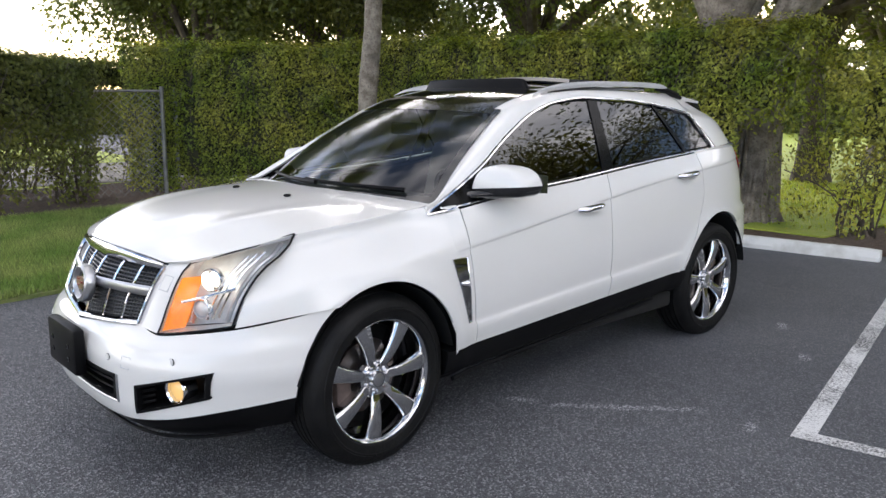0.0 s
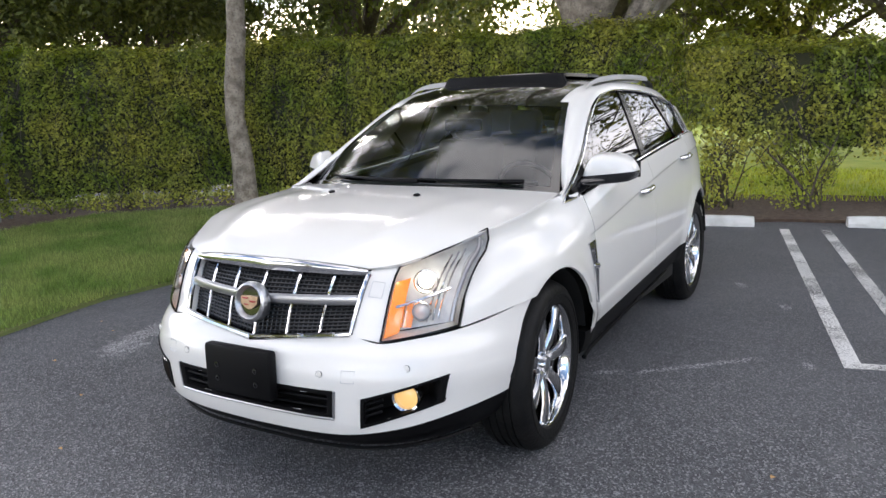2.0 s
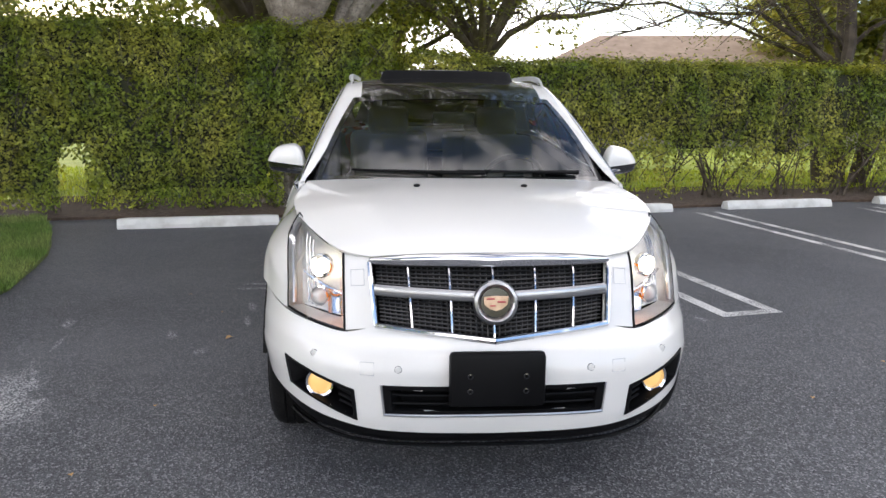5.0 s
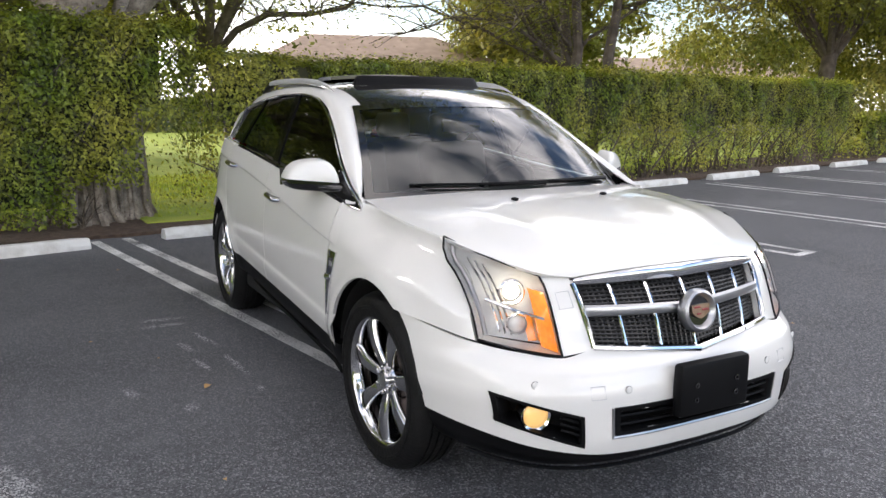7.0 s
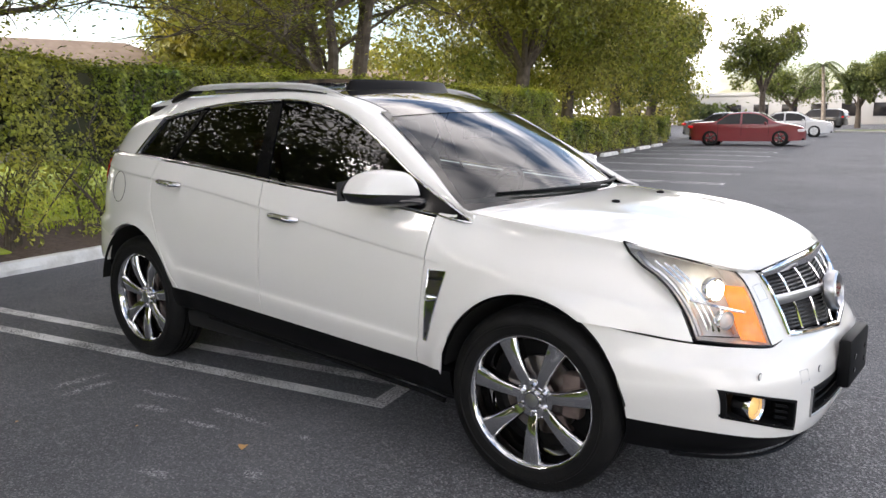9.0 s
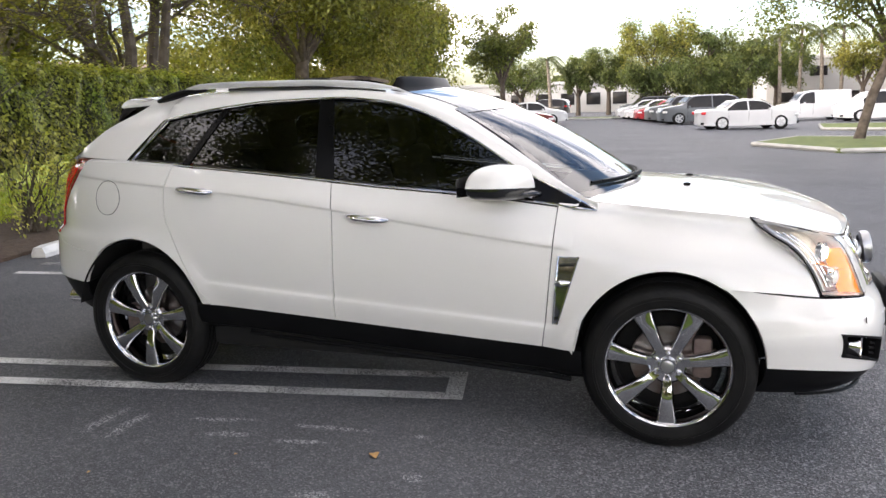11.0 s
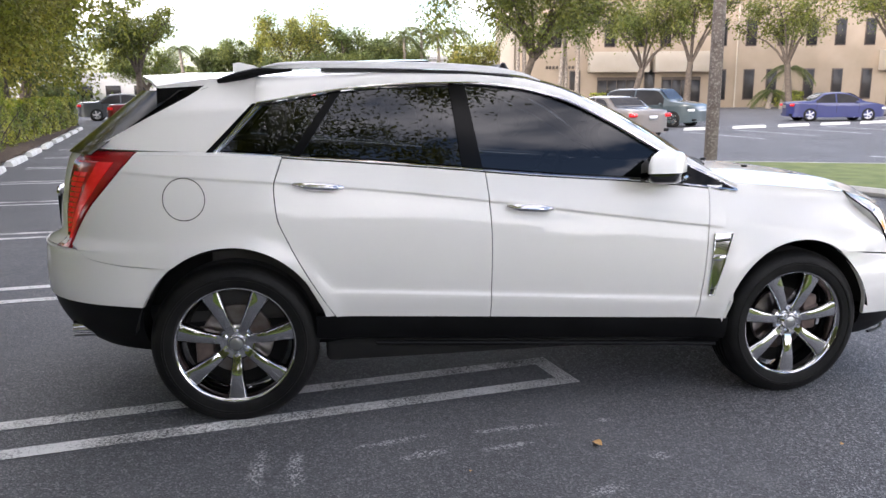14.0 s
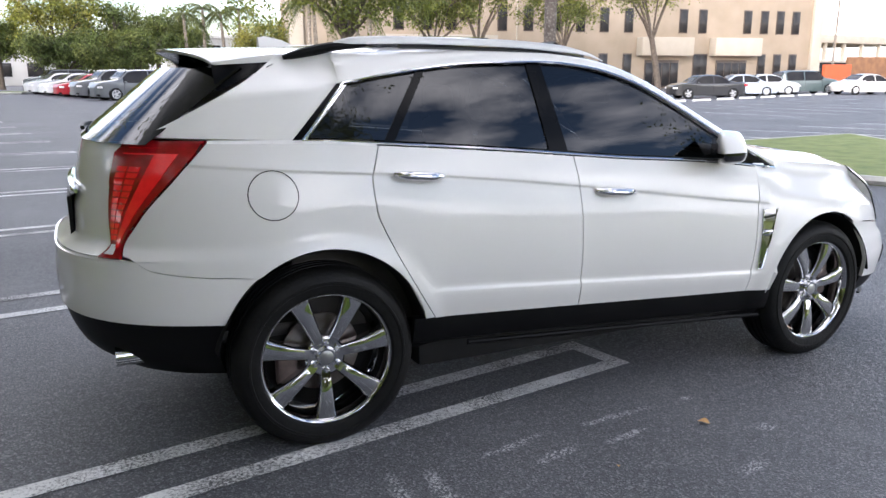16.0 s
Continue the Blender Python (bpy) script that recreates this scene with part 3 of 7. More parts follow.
def hedge(name, line, height, depth, per_m, size, seed, label, leggy=0.75, gaps=0.5, stems_per_m=7, leaf_mat=None, face=1.0, hollow=(), gap_s=0.95):
    """A clipped hedge on a line. face: which side of the line is seen (the hedge grows to the other)."""
    rnd = random.Random(seed)
    th = empty(name, label, "hedge")
    L = length_of(line)
    verts, faces = [], []
    count = int(L * per_m)
    for i in range(count):
        s = rnd.uniform(0, L)
        x, y, dx, dy = along(line, s)
        nx, ny = dy * face, -dx * face
        top = height + 0.10 * noise.noise(Vector((s * 0.8, seed, 0))) + 0.05 * noise.noise(Vector((s * 3.1, seed, 4)))
        kind = rnd.random()
        wob = 0.16 * noise.noise(Vector((s * 1.2, 3.0 + seed, 1.0))) + 0.09 * noise.noise(Vector((s * 4.0, 5.0, seed)))
        if kind < 0.64:
            z = top * (1 - rnd.random() ** 1.25 * 0.97)
            out = abs(rnd.gauss(0, 0.09))
            wob += 0.13 * noise.noise(Vector((s * 2.6, z * 2.6, seed)))
            off, n = -out + wob, Vector((nx, ny, 0.35))
        elif kind < 0.90:
            z, off, n = top + rnd.gauss(0, 0.035), -rnd.uniform(0, depth), Vector((0, 0, 1))
            z += max(0, rnd.gauss(0, 0.05))
        else:
            z, off, n = top * rnd.uniform(0.12, 1), -depth + rnd.gauss(0, 0.08), Vector((-nx, -ny, 0.3))
        low = leggy * (1.0 + 0.25 * noise.noise(Vector((s * 0.9, seed * 1.7, 3.0))))
        if z < low:
            t = z / low
            near = abs((s / gap_s + 0.18 * math.sin(s * 2.1 + seed)) % 1.0 - 0.5) * 2      # 0 on a plant, 1 between two
            if rnd.random() > t ** 0.9 * 0.85 + 0.06 or (rnd.random() < gaps and near > 0.38 + 0.62 * t ** 1.3):
                continue
        if any(s0 < s < s1 and z < zm * (0.85 + 0.3 * rnd.random()) for s0, s1, zm in hollow):
            continue
        if rnd.random() < 0.03:
            s = 0.0 if rnd.random() < .5 else L
            x, y, dx, dy = along(line, s)
            off = -rnd.uniform(0, depth)
            x, y = x + (dx if s else -dx) * rnd.gauss(0, .07), y + (dy if s else -dy) * rnd.gauss(0, .07)
            n = Vector((dx, dy, .2)) * (1 if s else -1)
        p = Vector((x + nx * off, y + ny * off, 0))
        p.z = gz(p.x, p.y) + z
        leaf_quads(verts, faces, p, n, size * rnd.uniform(0.6, 1.25), rnd)
    ob = new("foliage", raw("foliage", verts, faces, leaf_mat or M["leaf"]))
    ob.parent = th
    ob["kind"] = "stuff"
    # dark sheet behind the leaves; the hedge's inner shade is put into its colour
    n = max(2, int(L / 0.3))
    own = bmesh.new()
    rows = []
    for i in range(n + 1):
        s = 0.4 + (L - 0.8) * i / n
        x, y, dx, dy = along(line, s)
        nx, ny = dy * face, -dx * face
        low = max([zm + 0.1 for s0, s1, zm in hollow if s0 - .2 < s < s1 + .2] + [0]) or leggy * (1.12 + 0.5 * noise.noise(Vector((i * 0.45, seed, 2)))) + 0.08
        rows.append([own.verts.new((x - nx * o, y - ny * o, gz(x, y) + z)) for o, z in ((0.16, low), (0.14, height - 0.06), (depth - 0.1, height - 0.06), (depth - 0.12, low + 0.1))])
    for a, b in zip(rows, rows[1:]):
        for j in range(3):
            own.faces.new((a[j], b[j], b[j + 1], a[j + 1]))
    part("shade_core", own, M["hedge_shade"], th)
    # bundles of bare crooked stems, one for each plant, and thin twigs through the face
    own = bmesh.new()
    for i in range(int(L * stems_per_m)):
        s = rnd.uniform(0, L)
        k = math.floor(s / gap_s)
        s = min(L, max(0, (k + 0.5 + 0.10 * math.sin(k * 2.3 + seed)) * gap_s + rnd.gauss(0, 0.13)))
        if any(s0 < s < s1 and zm > .65 for s0, s1, zm in hollow):
            continue
        x, y, dx, dy = along(line, s)
        nx, ny = dy * face, -dx * face
        o = min(depth * .85, max(.1, rnd.gauss(depth * .38, .16)))
        p = Vector((x - nx * o, y - ny * o, 0))
        p.z = gz(p.x, p.y)
        fan = rnd.gauss(0, .22)
        pts, d = [p.copy()], Vector((dx * fan + nx * rnd.uniform(-.2, .45), dy * fan + ny * rnd.uniform(-.2, .45), 1))
        for k in range(4):
            p = p + d * (leggy * rnd.uniform(0.8, 1.4) / 4)
            d = d + Vector((rnd.uniform(-.45, .45), rnd.uniform(-.45, .45), rnd.uniform(-.15, .1)))
            pts.append(p.copy())
        r = rnd.choice((0.006, 0.008, 0.012, 0.018, 0.026))
        tube(pts, [r, r * .85, r * .7, r * .5, r * .35], 5, own, cap=False)
        for k in (1, 2, 3):
            e = pts[k] + Vector((rnd.uniform(-.25, .25), rnd.uniform(-.25, .25), rnd.uniform(.05, .35)))
            tube([pts[k], pts[k].lerp(e, .5) + Vector((0, 0, .03)), e], [r * .45, r * .35, r * .15], 4, own, cap=False)
    for i in range(int(L * stems_per_m * 2.2)):
        s = rnd.uniform(0, L)
        x, y, dx, dy = along(line, s)
        nx, ny = dy * face, -dx * face
        z = rnd.uniform(leggy * .35, height * .85)
        if any(s0 < s < s1 and z < zm for s0, s1, zm in hollow):
            continue
        p = Vector((x - nx * .06, y - ny * .06, gz(x, y) + z))
        e = p + Vector((dx * rnd.uniform(-.3, .3) + nx * .1, dy * rnd.uniform(-.3, .3) + ny * .1, rnd.uniform(.1, .4)))
        tube([p, p.lerp(e, .5) + Vector((rnd.uniform(-.04, .04), rnd.uniform(-.04, .04), .02)), e], [.006, .005, .003], 4, own, cap=False)
    part("undergrowth", own, M["stem"], th)["kind"] = "stuff"
    return th


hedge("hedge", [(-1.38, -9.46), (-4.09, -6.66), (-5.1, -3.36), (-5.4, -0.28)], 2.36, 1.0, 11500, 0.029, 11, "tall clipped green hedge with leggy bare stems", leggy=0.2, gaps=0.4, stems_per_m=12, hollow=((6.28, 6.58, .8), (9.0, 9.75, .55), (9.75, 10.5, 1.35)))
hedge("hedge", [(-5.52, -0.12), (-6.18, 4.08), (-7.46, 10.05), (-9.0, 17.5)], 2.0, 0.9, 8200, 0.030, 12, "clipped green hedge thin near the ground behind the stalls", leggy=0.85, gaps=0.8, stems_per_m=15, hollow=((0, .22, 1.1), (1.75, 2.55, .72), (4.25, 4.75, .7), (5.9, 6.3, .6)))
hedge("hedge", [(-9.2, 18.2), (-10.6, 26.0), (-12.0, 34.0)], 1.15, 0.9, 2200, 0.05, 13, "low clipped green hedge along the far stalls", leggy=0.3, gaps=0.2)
hedge("shrub", [(2.6, -8.9), (1.0, -8.1), (-0.6, -8.3)], 2.1, 1.2, 7000, 0.038, 14, "overgrown dark green shrub with bare lower branches", leggy=1.1, gaps=0.45, stems_per_m=26, gap_s=1.3, leaf_mat=M["leaf_tree"])

hedge("shrub", [(1.2, -10.1), (-2.8, -10.7)], 2.15, 0.9, 4200, 0.036, 15, "dark green shrub above the fence with bare stems", leggy=1.5, gaps=0.2, stems_per_m=5, leaf_mat=M["leaf_tree"])


# ---- trees ----
def tree(name, at, label, height, spread, trunk_r, seed, leaf_mat, bark, leaves=5200, leaf=0.10, lean=(0, 0), fork=0.35, limbs=7, droop=0.0, crown_low=0.35, puffs=26, sweep=()):
    rnd = random.Random(seed)
    th = empty(name, label, "tree", at=Matrix.Translation(on_ground(at)))
    own = bmesh.new()
    fz = height * fork
    top = Vector((lean[0], lean[1], fz))
    tr = [Vector((0, 0, -0.15)), Vector((lean[0] * .1, lean[1] * .1, fz * .12)), Vector((lean[0] * .4, lean[1] * .4 + .05, fz * .5)), top]
    tube(tr, [trunk_r * 1.45, trunk_r * 1.1, trunk_r, trunk_r * .85], 12, own)
    ends = []
    for i in range(limbs):
        a = 6.283 * (i + rnd.uniform(-.3, .3)) / limbs
        reach = spread * rnd.uniform(.45, .9)
        end = top + Vector((math.cos(a) * reach, math.sin(a) * reach, (height - fz) * rnd.uniform(.35, .85)))
        mid = top.lerp(end, .5) + Vector((rnd.uniform(-.3, .3), rnd.uniform(-.3, .3), rnd.uniform(0.0, .25) * (height - fz) * .5))
        r = trunk_r * rnd.uniform(.35, .6)
        tube([top - Vector((0, 0, .2)), top.lerp(mid, .5) + Vector((0, 0, .1)), mid, end], [r, r * .8, r * .55, r * .2], 7, own)
        ends += [mid, end]
        for _ in range(3):
            e2 = mid.lerp(end, rnd.uniform(.1, .7))
            e3 = e2 + Vector((rnd.uniform(-1, 1), rnd.uniform(-1, 1), rnd.uniform(-.2, .8))) * spread * .32
            tube([e2, e2.lerp(e3, .5) + Vector((0, 0, .12)), e3], [r * .4, r * .28, r * .1], 5, own)
            ends.append(e3)
    thin = []
    for e in sweep:                        # long crooked limbs with few leaves
        e = Vector(e)
        pts = [top.lerp(e, k / 7) + Vector((rnd.uniform(-.25, .25), rnd.uniform(-.25, .25), rnd.uniform(-.25, .25) + .5 * math.sin(math.pi * k / 7))) for k in range(8)]
        pts[0] = top - Vector((0, 0, .3))
        tube(pts, [.12, .10, .085, .07, .055, .042, .03, .012], 7, own)
        for k in range(2, 8):
            for _ in range(5):
                q = pts[k] + Vector((rnd.uniform(-1.1, 1.1), rnd.uniform(-1.1, 1.1), rnd.uniform(-.75, .9)))
                m = pts[k].lerp(q, .5) + Vector((rnd.uniform(-.12, .12), rnd.uniform(-.12, .12), .08))
                tube([pts[k], m, q], [.026, .018, .006], 5, own, cap=False)
                for _ in range(3):
                    q2 = m.lerp(q, rnd.random()) + Vector((rnd.uniform(-.45, .45), rnd.uniform(-.45, .45), rnd.uniform(-.35, .35)))
                    tube([m.lerp(q, .3), q2], [.010, .004], 4, own, cap=False)
                    thin += [q2, q]
    part("trunk", own, bark, th)
    verts, faces = [], []
    for c in thin:
        for _ in range(9):
            leaf_quads(verts, faces, c + Vector((rnd.gauss(0, .17), rnd.gauss(0, .17), rnd.gauss(0, .12))), Vector((0, 0, 1)), leaf * .55 * rnd.uniform(.6, 1.3), rnd)
    clumps = []
    for e in ends + [Vector((rnd.uniform(-1, 1) * spread * .7, rnd.uniform(-1, 1) * spread * .7, height * rnd.uniform(crown_low + .1, .95))) for _ in range(puffs)]:
        clumps.append((e + Vector((rnd.uniform(-.4, .4), rnd.uniform(-.4, .4), rnd.uniform(-.2, .4))), spread * rnd.uniform(.16, .34)))
    for i in range(leaves):
        c, r = clumps[rnd.randrange(len(clumps))]
        d = Vector((rnd.gauss(0, 1), rnd.gauss(0, 1), rnd.gauss(0, .75))).normalized()
        p = c + d * r * (rnd.random() ** .4)
        p.z -= droop * rnd.random() ** 2
        if p.z < height * crown_low * rnd.uniform(.8, 1.2):
            continue
        leaf_quads(verts, faces, p, d + Vector((0, 0, .4)), leaf * rnd.uniform(.6, 1.4), rnd)
    ob = new("crown", raw("crown", verts, faces, leaf_mat))
    ob.parent = th
    ob["kind"] = "stuff"
    return th


def palm(at, height, seed, fronds=16, trunk_r=0.16, reach=2.2):
    rnd = random.Random(seed)
    th = empty("palm_tree", "tall palm with a pale slender trunk and drooping fronds", "palm tree", "palms", at=Matrix.Translation(on_ground(at)))
    lx, ly = rnd.uniform(-.4, .4), rnd.uniform(-.4, .4)
    tip = Vector((lx, ly, height))
    part("trunk", tube([Vector((0, 0, -.1)), Vector((lx * .2, ly * .2, height * .35)), Vector((lx * .6, ly * .6, height * .7)), tip], [trunk_r * 1.3, trunk_r, trunk_r * .9, trunk_r * .8], 10), M["bark"], th)
    verts, faces = [], []
    for i in range(fronds):
        a = 6.283 * i / fronds + rnd.uniform(-.2, .2)
        up = rnd.uniform(-.25, .9)
        d = Vector((math.cos(a), math.sin(a), 0))
        side = Vector((-d.y, d.x, 0))
        for k in range(16):
            t = (k + 1) / 16
            p = tip + d * reach * t + Vector((0, 0, reach * (up * t - 1.15 * t * t)))
            for s in (-1, 1):
                L = 0.55 * reach * (0.35 + 0.65 * math.sin(3.0 * t)) * 0.55
                q = p + side * s * L * .7 + Vector((0, 0, -L * .75)) + d * L * .3
                n = len(verts)
                verts += [tuple(p - d * .05), tuple(p + d * .05), tuple(q)]
                faces.append((n, n + 1, n + 2))
    ob = new("crown", raw("crown", verts, faces, M["frond"]))
    ob.parent = th
    return th


# slender trunk on the lawn
tx, ty = -3.73, -5.92
own = tube([(tx, ty + .03, -0.05), (tx - .01, ty + .02, 0.15), (tx - .02, ty - .02, 0.9), (tx, ty - .09, 1.45), (tx, ty - .05, 1.9), (tx - .02, ty + .03, 2.6), (tx - .04, ty + .06, 3.6), (tx, ty, 5.6)], [0.20, 0.175, 0.155, 0.135, 0.145, 0.13, 0.125, 0.11], 14)
slim = empty("tree", "slender grey tree trunk standing on the lawn", "tree")
part("trunk", own, M["bark"], slim)
verts, faces = [], []
rnd = random.Random(5)
puff = [Vector((tx + .9 + rnd.gauss(0, 1.9), ty - .2 + rnd.gauss(0, 1.5), 6.6 + rnd.gauss(0, .8))) for _ in range(60)]
for i in range(70000):
    p = puff[i % 60] + Vector((rnd.gauss(0, .35), rnd.gauss(0, .35), rnd.gauss(0, .25)))
    leaf_quads(verts, faces, p, Vector((0, 0, 1)), .036, rnd)
ob = new("crown", raw("crown", verts, faces, M["leaf_tree"]))
ob.parent = slim
ob["kind"] = "stuff"



def banyan(at, label, height, r, seed, limbs, roots=14):
    """A thick grey trunk wrapped in hanging roots, with heavy limbs."""
    rnd = random.Random(seed)
    th = empty("tree", label, "tree", at=Matrix.Translation(on_ground(at)))
    own = bmesh.new()
    tube([(0, 0, -.1), (0, 0, .3), (.03, .02, height * .5), (0.05, 0.0, height)], [r * 1.5, r * 1.05, r, r * 1.1], 18, own)
    for i in range(roots):
        a = 6.283 * i / roots + rnd.uniform(-.15, .15)
        q = r * rnd.uniform(.85, 1.15)
        pts = [(math.cos(a) * q * k, math.sin(a) * q * k, z) for k, z in ((1.75, -.08), (1.2, .18), (1.02, height * .4), (.98, height * .75), (.8, height))]
        tube(pts, [r * .20, r * .16, r * .13, r * .15, r * .12], 7, own)
    for ex, ey, ez, rr in limbs:
        e, o = Vector((ex, ey, ez)), Vector((0.03, 0, height - .25))
        m1, m2 = o.lerp(e, .35) + Vector((0, 0, .35)), o.lerp(e, .7) + Vector((.1, -.1, .25))
        tube([o, m1, m2, e], [rr, rr * .8, rr * .6, rr * .35], 10, own)
        for _ in range(5):
            b0 = m1.lerp(e, rnd.uniform(0, .9))
            b1 = b0 + Vector((rnd.uniform(-1.6, 1.6), rnd.uniform(-1.6, 1.6), rnd.uniform(.2, 1.6)))
            tube([b0, b0.lerp(b1, .5) + Vector((0, 0, .2)), b1], [rr * .3, rr * .22, rr * .08], 6, own)
    part("trunk", own, M["bark"], th)
    verts, faces = [], []
    for i in range(7500 * len(limbs)):
        ex, ey, ez, rr = limbs[rnd.randrange(len(limbs))]
        p = Vector((ex, ey, ez)) * rnd.uniform(.75, 1.1) + Vector((rnd.gauss(0, .9), rnd.gauss(0, 1.1), rnd.gauss(.5, .7)))
        leaf_quads(verts, faces, p, Vector((0, 0, 1)), .048 * rnd.uniform(.6, 1.3), rnd)
    ob = new("crown", raw("crown", verts, faces, M["leaf_tree"]))
    ob.parent = th
    ob["kind"] = "stuff"
    return th


banyan((-5.98, -1.58), "thick pale grey tree trunk rising behind the hedge", 2.5, 0.29, 41, [(-1.5, -2.2, 6.2, .22), (1.0, 1.6, 6.6, .2), (-2.5, 1.5, 6.0, .2), (1.8, 1.8, 7.4, .2), (2.0, 3.6, 7.2, .18), (1.7, -.4, 7.6, .16), (.6, -2.6, 7.0, .16)])
banyan((-6.18, -1.08), "trunk wrapped in hanging roots in the hedge gap", 2.5, 0.22, 42, [(-1.2, 2.6, 4.6, .13), (-.9, 1.4, 5.6, .12), (-2.2, 3.4, 5.0, .11), (-.3, 3.0, 5.6, .10)], 18)

def stem_tree(at):
    """Several dark stems from one foot, with long half-bare limbs on the side of the sun."""
    rnd = random.Random(27)
    th = empty("tree", "tree with several dark stems and long bare limbs beyond the hedge", "tree", at=Matrix.Translation(on_ground(at)))
    own, thin, tips = bmesh.new(), [], []

    def limb(a, b, r, bow, n=7):
        pts = [a.lerp(b, k / n) + Vector((rnd.uniform(-.1, .1), rnd.uniform(-.1, .1), bow * math.sin(math.pi * k / n) + rnd.uniform(-.06, .06))) * min(1, k) for k in range(n + 1)]
        tube(pts, [r * (1 - .85 * k / n) for k in range(n + 1)], 8, own)
        return pts

    for i in range(5):
        a = 6.283 * i / 5 + .4
        foot = Vector((math.cos(a) * .26, math.sin(a) * .34, -.1))
        top = Vector((math.cos(a) * rnd.uniform(.7, 1.6), math.sin(a) * rnd.uniform(.7, 1.9), rnd.uniform(6.0, 7.4)))
        pts = limb(foot, top, rnd.uniform(.13, .19), 0, 8)
        tips += pts[5:]
        for k in (4, 5, 6, 7):
            for _ in range(2):
                e = pts[k] + Vector((rnd.uniform(-2.2, 2.2), rnd.uniform(-2.2, 2.4), rnd.uniform(-.2, 1.3)))
                tips += limb(pts[k], e, .05, .15, 4)[2:]
    for ex, ey, ez, r in ((1.2, -4.6, 2.6, .085), (1.6, -5.6, 3.5, .075), (0.4, -4.2, 4.0, .07), (2.0, -3.0, 2.7, .06), (-.6, -6.2, 3.0, .06), (0.6, -3.0, 5.0, .06), (1.8, 2.6, 3.4, .06)):
        pts = limb(Vector((0, -.1, rnd.uniform(1.7, 2.6))), Vector((ex, ey, ez)), r * .7, .75, 9)
        for k in range(2, 10):
            for _ in range(6):
                q = pts[k] + Vector((rnd.uniform(-.7, .7), rnd.uniform(-.9, .6), rnd.uniform(-.45, .5)))
                m = pts[k].lerp(q, .5) + Vector((0, 0, .05))
                tube([pts[k], m, q], [.012, .008, .003], 4, own, cap=False)
                thin += [q, m]
    part("trunk", own, M["bark_dark"], th)
    verts, faces = [], []
    for c in thin:
        for _ in range(10):
            leaf_quads(verts, faces, c + Vector((rnd.gauss(0, .13), rnd.gauss(0, .13), rnd.gauss(0, .10))), Vector((0, 0, 1)), .034 * rnd.uniform(.6, 1.3), rnd)
    for i in range(30000):
        c = tips[rnd.randrange(len(tips))]
        leaf_quads(verts, faces, c + Vector((rnd.gauss(0, .42), rnd.gauss(0, .42), rnd.gauss(.1, .36))), Vector((0, 0, 1)), .05 * rnd.uniform(.6, 1.4), rnd)
    ob = new("crown", raw("crown", verts, faces, M["leaf_yellow"]))
    ob.parent = th
    ob["kind"] = "stuff"
    return th


tree("tree", (-11.0, -8.5), "dense green tree behind the hedge", 8.5, 5.0, 0.35, 23, M["leaf_tree"], M["bark_dark"], 80000, .062, (.3, -.3), .3, 8, crown_low=.20, puffs=40)
tree("tree", (-8.5, -13.5), "dense green tree behind the fence", 7.6, 4.3, 0.28, 24, M["leaf_tree"], M["bark_dark"], 95000, .062, (0, 0), .3, 8, crown_low=.20, puffs=40)
tree("tree", (-5.2, -14.6), "dense green tree behind the fence", 7.6, 3.4, 0.28, 25, M["leaf_tree"], M["bark_dark"], 60000, .058, (0, 0), .3, 8, crown_low=.26, puffs=30)
tree("tree", (-12.5, -3.0), "leafy tree behind the hedge", 9.0, 5.5, 0.3, 34, M["leaf_tree"], M["bark_dark"], 20000, .06, (0, 0), .3, 9, crown_low=.30, puffs=22, sweep=((2, 4.5, 5.0), (3, 2.5, 4.2)))
tree("tree", (-17, 3.0), "thin leafy tree with dark limbs beyond the hedge", 8.5, 4.6, 0.26, 26, M["leaf_yellow"], M["bark_dark"], 6500, .08, (-.6, -.6), .34, 9, crown_low=.30, sweep=((1, 5.5, 4.6), (2, -4.5, 4.4)))
tree("tree", (-20.0, -0.5), "brownish half-bare tree behind the hedge", 8.0, 4.4, 0.26, 39, M["leaf_yellow"], M["bark_dark"], 30000, .075, (0, 0), .3, 9, crown_low=.16, puffs=30, sweep=((2, 4.5, 4.0), (1, -4.0, 4.2)))
stem_tree((-9.2, 8.3))
tree("tree", (-11.8, 19.6), "yellow-green tree beyond the hedge", 9.0, 5.6, 0.26, 28, M["leaf_yellow"], M["bark_dark"], 60000, .075, (0, .5), .34, 9, crown_low=.2, puffs=44)
tree("tree", (-14.0, 27.0), "yellow-green tree beyond the hedge", 8.5, 5.4, 0.26, 29, M["leaf_yellow"], M["bark_dark"], 50000, .085, (0, .3), .34, 9, crown_low=.2, puffs=44)
tree("tree", (-15.5, 35.0), "green tree beyond the far stalls", 8.5, 5.2, 0.3, 30, M["leaf_yellow"], M["bark_dark"], 40000, .095, (0, 0), .3, 8, crown_low=.15, puffs=44)
tree("tree", (-18.5, 46.0), "dark green tree beyond the far stalls", 9.0, 4.0, 0.3, 31, M["leaf_tree"], M["bark_dark"], 20000, .14, (0.6, 0), .32, 8, crown_low=.14, puffs=44)
tree("tree", (-21.0, -4.5), "green tree far behind the hedge", 9.0, 6.0, 0.4, 32, M["leaf_tree"], M["bark"], 16000, .13, (0, 0), .3, 8, crown_low=.16, puffs=36)
tree("tree", (-24.0, 18.0), "green tree far behind the hedge", 8.0, 4.6, 0.4, 33, M["leaf_yellow"], M["bark"], 16000, .15, (0, 0), .3, 8, crown_low=.10, puffs=50)

